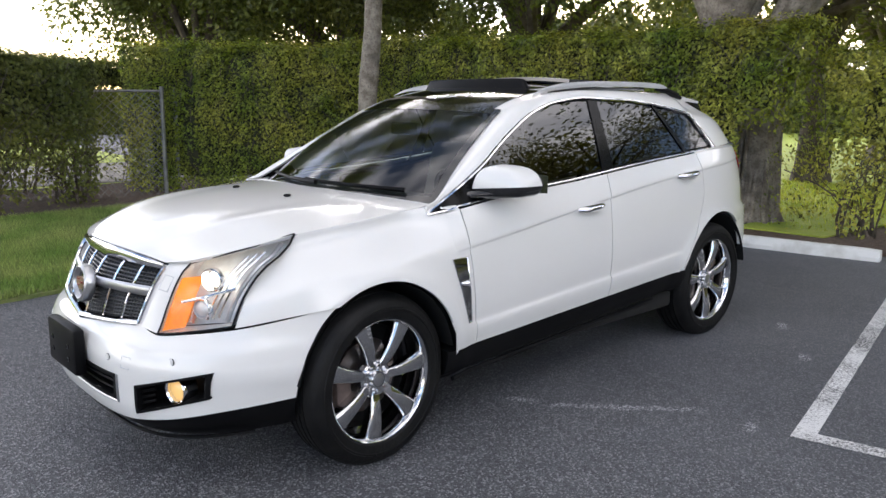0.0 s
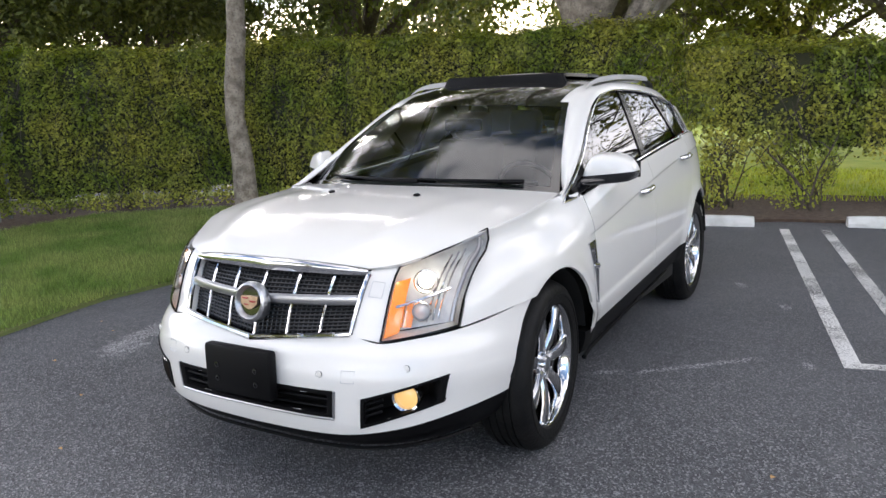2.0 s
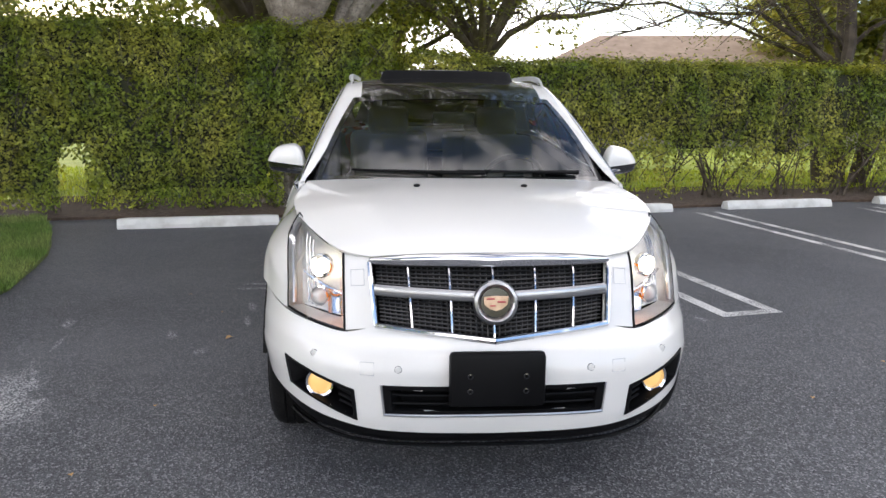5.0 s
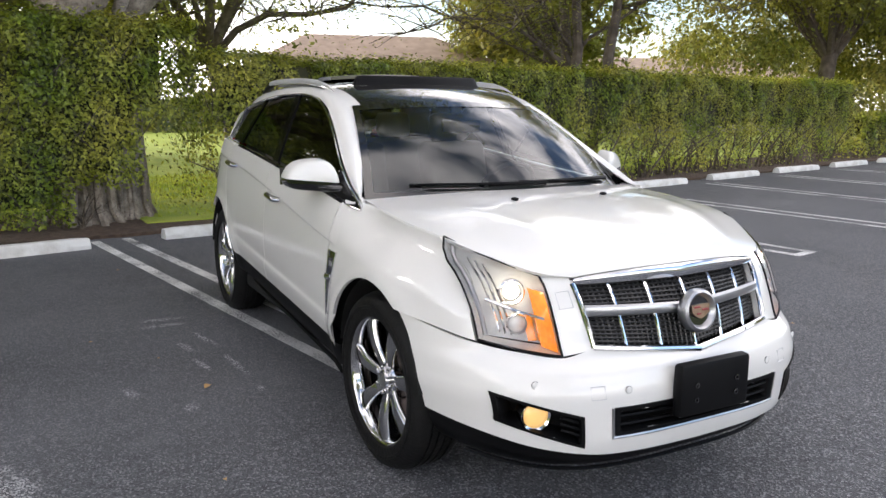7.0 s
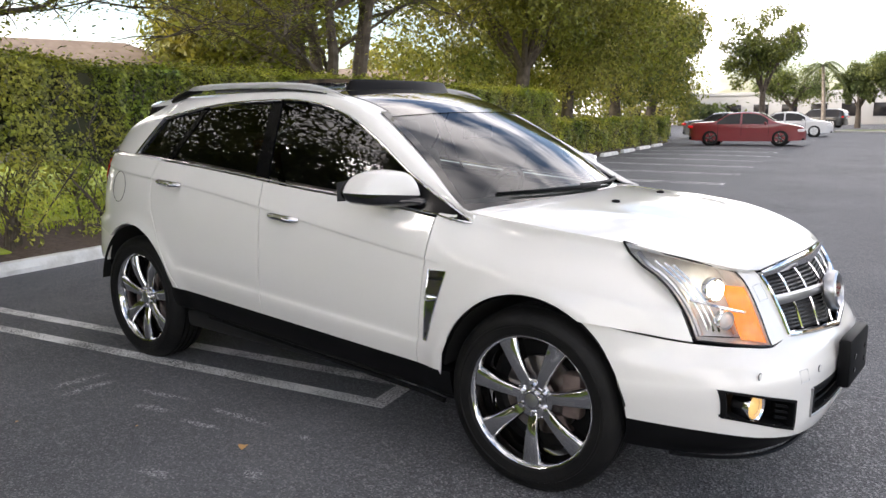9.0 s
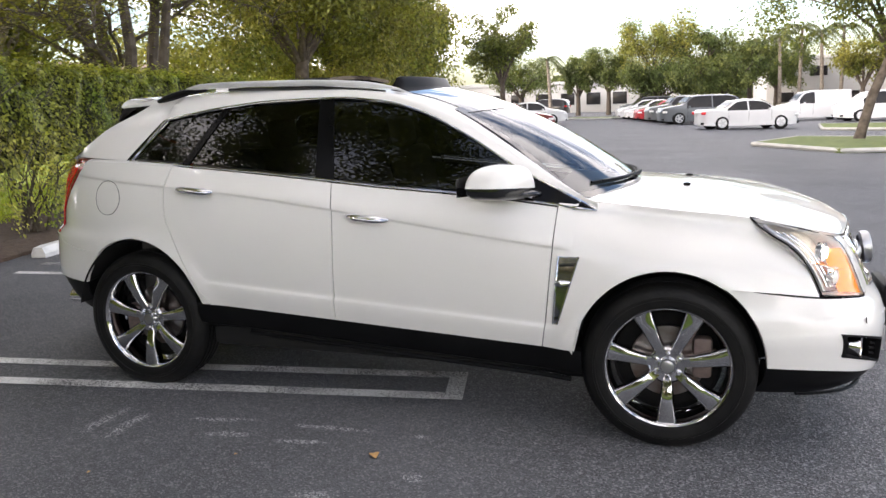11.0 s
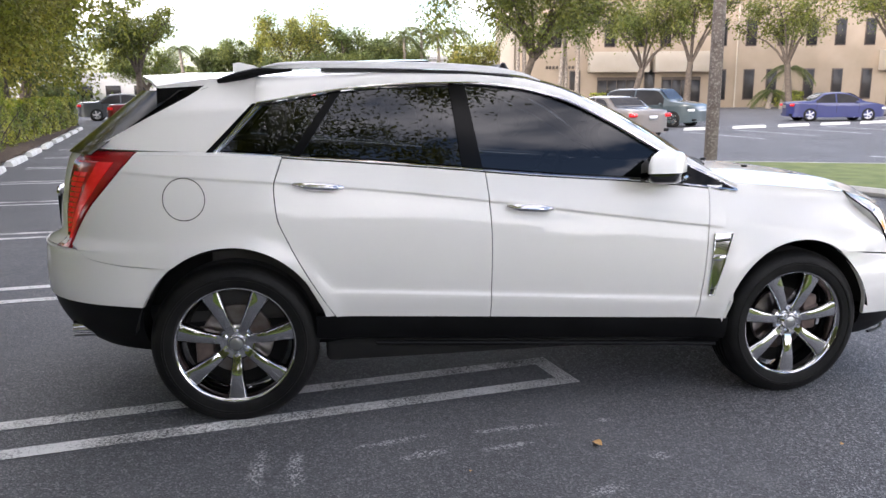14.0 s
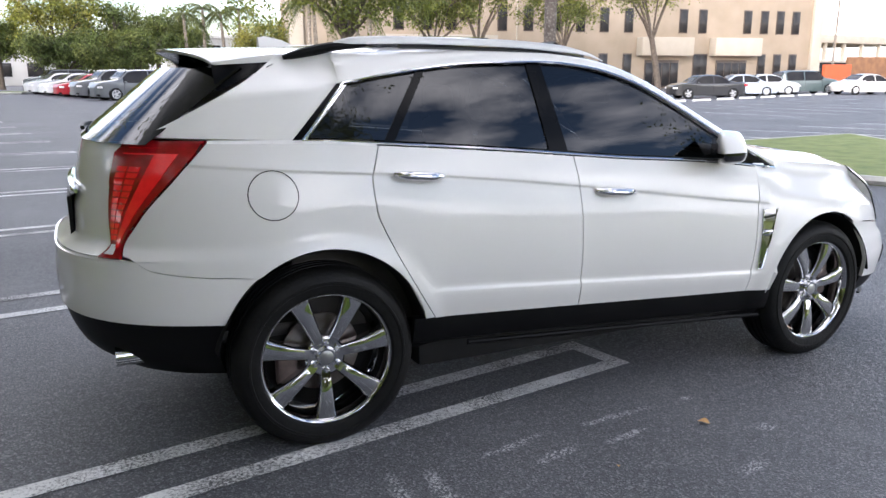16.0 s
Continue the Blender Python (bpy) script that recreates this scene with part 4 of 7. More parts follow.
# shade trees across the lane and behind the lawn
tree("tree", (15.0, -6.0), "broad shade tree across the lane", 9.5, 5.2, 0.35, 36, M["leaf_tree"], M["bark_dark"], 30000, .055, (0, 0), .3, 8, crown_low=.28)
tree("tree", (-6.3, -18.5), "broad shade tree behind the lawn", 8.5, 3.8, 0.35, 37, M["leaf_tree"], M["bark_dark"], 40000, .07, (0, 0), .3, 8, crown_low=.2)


# chain-link fence behind the shrub
fence = empty("fence", "rusty chain-link fence with grey steel posts", "fence")
for x, y in ((-1.75, -8.75), (-2.05, -8.95), (0.8, -9.6), (3.2, -10.2)):
    part("post", tube([on_ground((x, y)), on_ground((x, y), 1.75)], 0.032, 10), M["galv"], fence)
own = bmesh.new()
A0, A1 = Vector((-1.75, -8.75, 0)), Vector((3.2, -10.2, 0))
Lf = (A1 - A0).length
for k in range(-14, int(Lf / 0.12) + 1):
    for sgn in (1, -1):
        s0, s1 = k * 0.12, k * 0.12 + 1.6
        p0, p1 = (s0, 0.05), (s1, 1.65)
        if sgn < 0:
            p0, p1 = (s0, 1.65), (s1, 0.05)
        t0, t1 = max(0, -s0 / 1.6), min(1, (Lf - s0) / 1.6)
        if t0 >= t1:
            continue
        e = [on_ground(A0.lerp(A1, (p0[0] + (p1[0] - p0[0]) * t) / Lf), p0[1] + (p1[1] - p0[1]) * t) for t in (t0, t1)]
        tube(e, 0.0035, 3, own, cap=False)
part("mesh", own, M["galv"], fence)["kind"] = "stuff"
part("top_rail", tube([on_ground(A0, 1.68), on_ground(A1, 1.68)], 0.02, 8), M["galv"], fence)
sheet("gravel_path", [(12, -13.2), (-6, -10.8), (-9, -12), (-9, -15), (12, -17.5)], M["gravel"], 0.04, "pale gravel path behind the fence", "path", edge=2.0)

# ---- the white crossover ----
# x forward, y to the car's left, all in world metres; the car stands on the origin.
NF, NR = 3.4, 3.0
FX0, RX0 = 0.95, -1.0
HUB = {"f": (1.4035, 0.348), "r": (-1.4035, 0.398)}
rocker = curve([(-1.1, 0.531), (-0.93, 0.522), (0.92, 0.415), (1.1, 0.405)])
belt = curve([(1.1, 1.040), (0.915, 1.067), (0.587, 1.106), (0.042, 1.15), (-0.488, 1.203), (-1.0, 1.248), (-1.46, 1.280), (-2.2, 1.288)])
prof = curve([(-0.4, 0.885), (-0.2, 0.91), (0.0, 0.935), (0.12, 0.951), (0.3, 0.955), (0.55, 0.945), (0.8, 0.915), (1.0, 0.866)])
nose_z = curve([(0.15, 2.27), (0.25, 2.335), (0.35, 2.365), (0.5, 2.37), (0.58, 2.345), (0.64, 2.29), (0.75, 2.245), (0.87, 2.185), (0.93, 2.11), (1.0, 1.975), (1.08, 1.84)])
tail_z = curve([(0.3, -2.24), (0.45, -2.355), (0.7, -2.385), (0.84, -2.375), (0.90, -2.30), (1.0, -2.29), (1.29, -2.22), (1.45, -2.08), (1.6, -1.90)])
crease_hi = curve([(-1.9, 1.20), (-0.88, 1.118), (0.89, 0.884), (1.6, 0.80)])
crease_lo = curve([(-0.9, 0.645), (0.87, 0.522)])


def arch(x):
    """Lower edge of the body over the wheels, or None between them."""
    for (cx, cz), a, b in ((HUB["f"], 0.415, 0.450), (HUB["r"], 0.435, 0.470)):
        t = (x - cx) / a
        if abs(t) < 1:
            return cz + b * math.sqrt(1 - t * t)
    return None


def half(x, z):
    """Half width of the middle of the body, below the glass."""
    xc = min(max(x, -2.0), 0.95)
    r, b = rocker(xc), belt(xc)
    y = prof((z - r) / (b - r))
    k = 1 / (1 + math.exp(max(-40, min(40, -(crease_hi(x) - z) / 0.0025))))
    y += 0.007 * (0.5 - k) * min(1.0, max(0.0, (0.99 - x) / 0.08))
    if -1.0 < x < 0.98:
        e = min(1, (x + 1.0) / 0.12, (0.98 - x) / 0.12)
        k = 1 / (1 + math.exp(max(-40, min(40, -(z - crease_lo(x)) / 0.004))))
        y -= 0.010 * e * k * math.exp(-max(0, z - crease_lo(x)) / 0.12)
    for cx, cz in HUB.values():
        d = math.hypot(x - cx, z - cz)
        y += 0.016 * math.exp(-((d - 0.45) / 0.06) ** 2)
    if z > b:
        d = z - b
        y = prof(1.0) - 0.028 - 0.40 * d - 0.12 * d * d
    return y


def side(x, z, off=0.0):
    """A point of the car's left flank."""
    y = half(x, z)
    if x > FX0:
        y *= max(0.0, 1 - min(1, (x - FX0) / (nose_z(z) - FX0)) ** NF) ** (1 / NF)
    if x < RX0:
        y *= max(0.0, 1 - min(1, (RX0 - x) / (RX0 - tail_z(z))) ** NR) ** (1 / NR)
    return Vector((x, y + off, z))


def prow(y, z):
    return 0.05 * max(0, 1 - abs(y) / 0.46) * math.exp(-((z - 0.76) / 0.2) ** 2)


def front(a, z, off=0.0):
    """A point of the nose; a runs from 0 in the middle to 90 degrees at the flank."""
    yy = half(FX0, z)
    c, s = max(0.0, math.cos(a)), max(0.0, math.sin(a))
    x = FX0 + (nose_z(z) - FX0 + off) * c ** (2 / NF)
    y = (yy + off) * s ** (2 / NF)
    return Vector((x + prow(y, z), y, z))


def rear(a, z, off=0.0):
    yy = half(RX0, z)
    c, s = max(0.0, math.cos(a)), max(0.0, math.sin(a))
    return Vector((RX0 - (RX0 - tail_z(z) + off) * c ** (2 / NR), (yy + off) * s ** (2 / NR), z))


def front_at_y(y, z):
    return math.asin(min(1, (max(0, y) / half(FX0, z)) ** (NF / 2)))


def front_at_x(x, z):
    return math.acos(min(1, max(0, (x - FX0) / (nose_z(z) - FX0)) ** (NF / 2)))


def rear_at_y(y, z):
    return math.asin(min(1, (max(0, y) / half(RX0, z)) ** (NR / 2)))


def rear_at_x(x, z):
    return math.acos(min(1, max(0, (RX0 - x) / (RX0 - tail_z(z))) ** (NR / 2)))


def dip(t, a, w):
    """0 in a border of width a, 1 inside."""
    k = min(1, max(0, (min(t, 1 - t) - a) / w))
    return k * k * (3 - 2 * k)


def flip(p, s):
    return Vector((p[0], p[1] * s, p[2]))


def finish(own, s=1, rim=0.016, inward=None):
    """Turns the open edge of a panel inwards and makes all faces look outwards."""
    bmesh.ops.remove_doubles(own, verts=own.verts, dist=2e-4)
    bmesh.ops.recalc_face_normals(own, faces=own.faces)
    if s < 0:
        for v in own.verts:
            v.co.y *= -1
        bmesh.ops.recalc_face_normals(own, faces=own.faces)
    own.normal_update()
    mid = Vector((0, 0, 0.8))
    vote = sum((f.normal.dot(f.calc_center_median() - mid)) * f.calc_area() for f in own.faces)
    if vote < 0:
        bmesh.ops.reverse_faces(own, faces=own.faces)
        own.normal_update()
    if rim:
        ed = [e for e in own.edges if e.is_boundary]
        nor = {v: v.normal.copy() for e in ed for v in e.verts}
        ex = bmesh.ops.extrude_edge_only(own, edges=ed)
        for v in [g for g in ex["geom"] if isinstance(g, bmesh.types.BMVert)]:
            best = min(nor, key=lambda w: (w.co - v.co).length_squared) if len(nor) < 40 else None
            n = nor[best] if best else v.link_edges[0].other_vert(v).normal
            for e in v.link_edges:
                o = e.other_vert(v)
                if o in nor and (o.co - v.co).length < 1e-6:
                    n = nor[o]
            v.co -= n * rim
    return own


def rows_at(v, lo, hi, x):
    """Heights of a panel's rows, gathered along the two creases."""
    ks = [(0.0, lo)]
    if lo < crease_lo(x) - 0.03 and -1.0 < x < 0.98:
        ks += [(0.16, crease_lo(x) - 0.012), (0.24, crease_lo(x) + 0.012)]
    if x < 0.99 and lo < crease_hi(x) - 0.05 and hi > crease_hi(x) + 0.03:
        ks += [(0.66, crease_hi(x) - 0.009), (0.78, crease_hi(x) + 0.009)]
    ks.append((1.0, hi))
    for (v0, z0), (v1, z1) in zip(ks, ks[1:]):
        if v <= v1:
            return z0 + (z1 - z0) * (v - v0) / (v1 - v0)
    return hi


def flank(xl, xr, zb, zt, nu, nv, off=0.0, warp=None):
    """A panel of the flank between two upright edges x(z) and two level edges z(x)."""
    def at(u, v):
        x, z = (xl(0.8) + xr(0.8)) / 2, 0.8
        for _ in range(6):
            x = xl(z) + (xr(z) - xl(z)) * u
            z = rows_at(v, zb(x), zt(x), x)
        p = side(x, z, off)
        return warp(p, x, z) if warp else p
    return grid(at, nu, nv)


car = empty("car", "pearl white crossover with chrome wheels, lit lamps and dark glass", "car")
WP = M["white_paint"]

hood_edge = [curve([(0, 2.145), (0.12, 2.10), (0.28, 1.95), (0.48, 1.72), (0.74, 1.40), (1, 1.02)]),
             curve([(0, 0.455), (0.12, 0.555), (0.28, 0.665), (0.48, 0.765), (0.74, 0.805), (1, 0.79)]),
             curve([(0, 0.900), (0.12, 0.915), (0.28, 0.955), (0.48, 1.012), (0.74, 1.048), (1, 1.083)])]
hood_mid = [curve([(0, 2.205), (0.12, 2.145), (0.28, 2.02), (0.48, 1.80), (0.74, 1.50), (1, 1.20)]),
            curve([(0, 0.926), (0.12, 0.963), (0.28, 1.012), (0.48, 1.062), (0.74, 1.098), (1, 1.115)])]
edge_z = curve([(0.85, 1.09), (1.02, 1.079), (1.40, 1.044), (1.72, 1.008), (1.95, 0.951)])
edge_y = curve([(0.85, 0.80), (1.02, 0.797), (1.40, 0.811), (1.72, 0.771), (1.95, 0.671)])


def hood_at(u, v, off=0.0):
    w = 2 * v - 1
    k = abs(w)
    ex, ey, ez = (c(u) for c in hood_edge)
    mx, mz = (c(u) for c in hood_mid)
    x = mx + (ex - mx) * k ** 2
    z = mz + (ez - mz) * k ** 2.4
    z += 0.010 * math.exp(-((k - 0.62) / 0.10) ** 2) * math.sin(math.pi * min(1, u * 1.2))
    return Vector((x, ey * w, z + off))


part("hood", finish(grid(hood_at, 26, 44), rim=0.014), WP, car)
for y in (0.25, -0.25):
    own = bmesh.new()
    bmesh.ops.create_uvsphere(own, u_segments=10, v_segments=6, radius=0.016, matrix=Matrix.LocRotScale((1.455, y, 1.103), None, (1.3, 1, 0.5)))
    part("washer_nozzle", own, M["trim"], car)



def fender_bottom(x):
    a = arch(x)
    if a is not None:
        return max(a, fend_low(x)) if x > 1.5 else a
    return rocker(x) if x < 1.2 else fend_low(x)


fend_low = curve([(1.5, 0.722), (1.608, 0.724), (1.821, 0.705), (2.017, 0.676), (2.06, 0.668)])
door_f = curve([(0.40, 0.848), (0.6, 0.875), (0.84, 0.895), (1.07, 0.915)])
door_m = curve([(0.46, -0.204), (0.87, -0.198), (1.19, -0.219)])
door_r = curve([(0.50, -0.925), (0.62, -1.00), (0.883, -1.142), (1.0, -1.187), (1.122, -1.196), (1.213, -1.17), (1.3, -1.14)])
lamp_edge = curve([(0.66, 2.03), (0.784, 1.974), (0.866, 1.914), (0.912, 1.86), (0.956, 1.785), (1.02, 1.715)])
tail_edge = curve([(0.5, -2.17), (0.86, -2.135), (1.0, -2.06), (1.15, -1.93), (1.29, -1.80)])
GAP = 0.0025


def fender_warp(p, x, z):
    t = (z - (edge_z(x) - 0.20)) / 0.20
    if t > 0 and x > 0.8:
        t = min(1, t)
        t = t * t * (3 - 2 * t)
        e = min(1, max(0, (x - 0.86) / 0.40))
        p.y += (edge_y(x) - p.y) * t * e * e * (3 - 2 * e)
    return p


for s, tag in ((1, "left"), (-1, "right")):
    own = flank(lambda z: door_f(z) + GAP, lambda z: lamp_edge(z) - GAP, fender_bottom, lambda x: edge_z(x), 70, 34, warp=fender_warp)
    part("fender", finish(own, s), WP, car)
    own = flank(lambda z: door_m(z) + GAP, lambda z: door_f(z) - GAP, lambda x: rocker(x), lambda x: belt(x) - 0.008, 40, 44)
    fd = part("front_door", finish(own, s), WP, car)
    own = flank(lambda z: door_r(z) + GAP, lambda z: door_m(z) - GAP, lambda x: rocker(x), lambda x: belt(x) - 0.008, 36, 44)
    rd = part("rear_door", finish(own, s), WP, car)
    quarter_low = curve([(-2.2, 0.868), (-2.13, 0.864), (-2.04, 0.812), (-1.85, 0.785), (-1.685, 0.776), (-1.5, 0.76)])
    own = flank(lambda z: tail_edge(z) + GAP, lambda z: door_r(z) - GAP,
                lambda x: max(arch(x) or 0, quarter_low(x)) if x < -1.45 else (arch(x) or rocker(x)), lambda x: belt(x) + 0.004, 64, 40)
    part("quarter_panel", finish(own, s), WP, car)

    # narrow lower end of the quarter panel between door and wheel
    def low_quarter(u, v):
        z = 0.527 + 0.25 * v
        xa = HUB["r"][0] + 0.435 * math.sqrt(max(0, 1 - ((z - HUB["r"][1]) / 0.470) ** 2))
        xb = door_r(z) - GAP
        return side(xa + (xb - xa) * u, z, 0.001)
    part("quarter_lower", finish(grid(low_quarter, 4, 14), s), WP, car)

    # handles
    for x0, z0, holder in ((-0.01, 1.002, fd), (-0.998, 1.130, rd)):
        pts = []
        for i in range(9):
            t = i / 8 - 0.5
            q = side(x0 + 0.215 * t, z0 - 0.017 * 2 * t * 0.5)
            pts.append(flip(q + Vector((0, 0.030 * (1 - (2 * t) ** 4) + 0.004, 0)), s))
        part("handle", tube(pts, [0.014, 0.021, 0.024, 0.024, 0.023, 0.024, 0.024, 0.021, 0.014], 10, flat=0.8), M["chrome"], holder, "chrome door handle")
        own = grid(lambda u, v: flip(side(x0 + 0.19 * (u - .5) * math.sin(math.pi * max(.12, min(.88, v)) ) ** .35, z0 + 0.062 * (v - .5), 0.003), s), 12, 8)
        part("handle_cup", finish(own, 1, rim=0.0), WP, holder)
    own = tube([flip(side(door_m(z) + 0, z, -0.012), s) for z in (0.5, 0.7, 0.9, 1.1, 1.18)], 0.006, 6)
    part("door_seal", own, M["trim"], car)

    # chrome vent behind the front wheel
    def vent(u, v, off=0.004):
        z = 0.535 + (0.845 - 0.535) * v
        xl, xr = 0.905 + 0.022 * v, 0.925 + 0.095 * v
        return flip(side(xl + (xr - xl) * u, z, off), s)
    vt = part("fender_vent", finish(grid(lambda u, v: vent(u, v), 4, 12), 1, rim=0.012), M["dark_chrome"], car, "chrome fender vent with a small crest")
    part("vent_frame", tube([vent(0, 0, .006), vent(1, 0, .006), vent(1, .5, .006), vent(1, 1, .006), vent(0, 1, .006), vent(0, .5, .006), vent(0, 0, .006)], 0.0045, 6), M["chrome"], vt)
    for k in (0.08, 0.88):
        part("vent_slot", tube([vent(0.08, k, .004), vent(0.92, k + .02, .004)], 0.004, 6, flat=2.0), M["gloss_black"], vt)
    part("vent_fin", tube([vent(-0.05, 0.60, .006), vent(0.4, 0.615, .016), vent(0.95, 0.63, .008)], [0.006, 0.011, 0.005], 8, flat=1.5), M["chrome"], vt)

    # lower black sill
    def sill(u, v):
        x = -1.03 + 2.06 * u
        z = rocker(x) - 0.003 - v * 0.15
        y = half(x, rocker(x)) - 0.008 - 0.05 * v ** 2 - (0.03 if v > .8 else 0)
        return flip((x, y, z), s)
    part("sill", finish(grid(sill, 30, 8), 1, rim=0.05), M["trim"], car)
    part("sill_bead", tube([flip((x, half(x, .42) - 0.045, rocker(x) - 0.150), s) for x in np.linspace(-0.75, 0.98, 14)], 0.012, 8), M["trim"], car)

    # glass outline
    dlo_top = curve([(1.087, 1.044), (0.985, 1.098), (0.715, 1.231), (0.445, 1.390), (0.20, 1.505), (-0.01, 1.560), (-0.27, 1.584), (-0.63, 1.578), (-0.92, 1.552), (-1.27, 1.497)])
    rear_slant = curve([(1.275, -1.455), (1.50, -1.262)])

    def pane(x0, x1, inset=0.012, nu=22, nv=14, off=-0.006):
        def at(u, v):
            x, z = 0, 1.3
            for _ in range(6):
                a, b = x0(z), x1(z)
                x = a + (b - a) * u
                lo, hi = belt(x) + inset, max(belt(x) + inset + .004, dlo_top(x) - inset)
                z = lo + (hi - lo) * v
            return flip(fender_warp(side(x, z, off), x, z), s)
        return grid(at, nu, nv)
    line = lambda a, b: curve([(1.15, a), (1.58, b)])
    b_front, b_rear = line(-0.222, -0.285), line(-0.315, -0.355)
    q_front, q_rear = curve([(1.25, -1.085), (1.56, -0.875)]), curve([(1.25, -1.125), (1.56, -0.905)])
    part("front_door_glass", finish(pane(b_front, lambda z: 0.93 - 0), 1, rim=0.0), M["glass_dark"], fd, "dark tinted glass")
    part("rear_door_glass", finish(pane(q_front, b_rear), 1, rim=0.0), M["glass_dark"], rd, "dark tinted glass")
    part("quarter_glass", finish(pane(lambda z: rear_slant(z) + 0.02, q_rear, nu=10), 1, rim=0.0), M["glass_dark"], car, "dark tinted glass")
    part("centre_pillar", finish(pane(lambda z: b_rear(z) - .004, lambda z: b_front(z) + .004, 0.004, 6, 10, 0.001), 1, rim=0.01), M["pillar"], car)
    part("rear_pillar", finish(pane(lambda z: q_rear(z) - .004, lambda z: q_front(z) + .004, 0.004, 4, 10, 0.001), 1, rim=0.01), M["pillar"], car)
    part("mirror_patch", finish(pane(lambda z: 0.74, lambda z: 1.075, 0.002, 18, 8, 0.012), 1, rim=0.012), M["pillar"], fd)
    xsb = np.linspace(1.085, -1.455, 44)
    part("belt_trim", tube([flip(fender_warp(side(x, belt(x) + 0.001, 0.014), x, belt(x)), s) for x in xsb], 0.0052, 6), M["chrome"], car, "bright chrome strip under the side glass")
    xst = list(np.linspace(1.085, -1.255, 48))
    part("glass_trim", tube([flip(fender_warp(side(x, dlo_top(x), 0.012), x, dlo_top(x)), s) for x in xst] + [flip(side(x, z, 0.008), s) for x, z in ((-1.31, 1.44), (-1.38, 1.36), (-1.455, 1.28))], 0.006, 6), M["chrome"], car, "bright chrome strip round the side glass")
    own = grid(lambda u, v: flip(side(rear_slant(1.275 + .225 * v) + 0.022 * u - 0.002, 1.285 + .205 * v, 0.006), s), 3, 8)
    part("slant_trim", finish(own, 1, rim=0.01), M["chrome"], car)
    own = grid(lambda u, v: flip(side(rear_slant(1.275 + .225 * v) - 0.036 * (1 - .45 * v) + (0.036 * (1 - .45 * v) - .002) * u, 1.284 + .213 * v, 0.005), s), 3, 8)
    part("slant_panel", finish(own, 1, rim=0.01), M["pillar"], car)

    # roof side and windscreen pillar, in one sweep
    xl_ = [1.087, 0.90, 0.715, 0.58, 0.445, 0.32, 0.20, 0.09, -0.01, -0.14, -0.27, -0.45, -0.63, -0.78, -0.92, -1.10, -1.265]
    xu_ = [1.06, 0.84, 0.655, 0.50, 0.355, 0.25, 0.15, 0.05, -0.04, -0.16, -0.28, -0.45, -0.63, -0.78, -0.92, -1.10, -1.265]
    n_ = len(xl_) - 1
    sl, su = curve(list(enumerate(xl_))), curve(list(enumerate(xu_)))
    roof_z = curve([(1.06, 1.084), (1.0, 1.095), (0.93, 1.14), (0.655, 1.325), (0.355, 1.500), (0.25, 1.545), (0.15, 1.575), (0.05, 1.596), (-0.04, 1.609), (-0.28, 1.627), (-0.63, 1.634), (-1.0, 1.629), (-1.42, 1.615), (-1.75, 1.592), (-1.95, 1.578)])
    roof_y = curve([(1.06, 0.802), (1.0, 0.798), (0.93, 0.765), (0.655, 0.665), (0.355, 0.585), (0.15, 0.585), (-0.3, 0.600), (-1.0, 0.585), (-1.42, 0.555), (-1.75, 0.52), (-1.95, 0.49)])

    def band(u, v):
        a = side(sl(u * n_), dlo_top(sl(u * n_)) + 0.004)
        a = fender_warp(a, a.x, a.z)
        x = su(u * n_)
        b = Vector((x, roof_y(x), roof_z(x)))
        p = a.lerp(b, v)
        k = math.sin(math.pi * v)
        return flip(p + Vector((0.01 * k if x > .3 else 0, 0.012 * k, 0.014 * k)), s)
    upper = grid(band, 60, 10)

    # body round the rear corner of the roof
    f_line = [curve([(0, -1.475), (0.5, -1.30), (0.66, -1.266), (1, -1.265)]), curve([(0, 1.285), (0.5, 1.475), (0.66, 1.503), (1, 1.622)])]
    r_line = [curve([(0, -2.02), (0.5, -1.78), (0.8, -1.57), (1, -1.475)]), curve([(0, 1.300), (0.5, 1.425), (0.8, 1.540), (1, 1.610)])]

    def corner(u, w):
        v = w * 22 / 12 * .66 if w <= 12 / 22 else .66 + (w - 12 / 22) * 2.2 * .34
        x = f_line[0](v) + (r_line[0](v) - f_line[0](v)) * u
        z = f_line[1](v) + (r_line[1](v) - f_line[1](v)) * u + (belt(x) - 1.288 + 0.004) * (1 - v) * 0.6
        p = side(x, z)
        t = max(0, (v - .55) / .45)
        t = t * t * (3 - 2 * t)
        p.y += (roof_y(x) - p.y) * t
        if u < .5:
            t = 1 - u / .5
            t = t * t * (3 - 2 * t)
            if v >= .66 - 1e-6:
                q = flip(band(1.0, (v - .66) / .34), s)
                p = p.lerp(q, t)
            elif v > .45:
                q = flip(band(1.0, 0.0), s) - (Vector((f_line[0](.66), side(f_line[0](.66), f_line[1](.66)).y, f_line[1](.66))))
                p = p + q * t * (v - .45) / .21
        return flip(p, s)
    merge(upper, grid(corner, 26, 22))
    bmesh.ops.remove_doubles(upper, verts=upper.verts, dist=0.004)
    part("upper_body_side", finish(upper, 1), WP, car)

    # rail
    rz = curve([(0.12, 1.592), (0.03, 1.622), (-0.12, 1.644), (-0.48, 1.666), (-0.95, 1.673), (-1.22, 1.664), (-1.34, 1.643), (-1.45, 1.618)])
    sec = [(-0.012, -0.014), (0.017, -0.012), (0.016, 0.006), (0.010, 0.015), (-0.004, 0.018), (-0.014, 0.012)]
    xr_ = np.linspace(0.12, -1.24, 40)

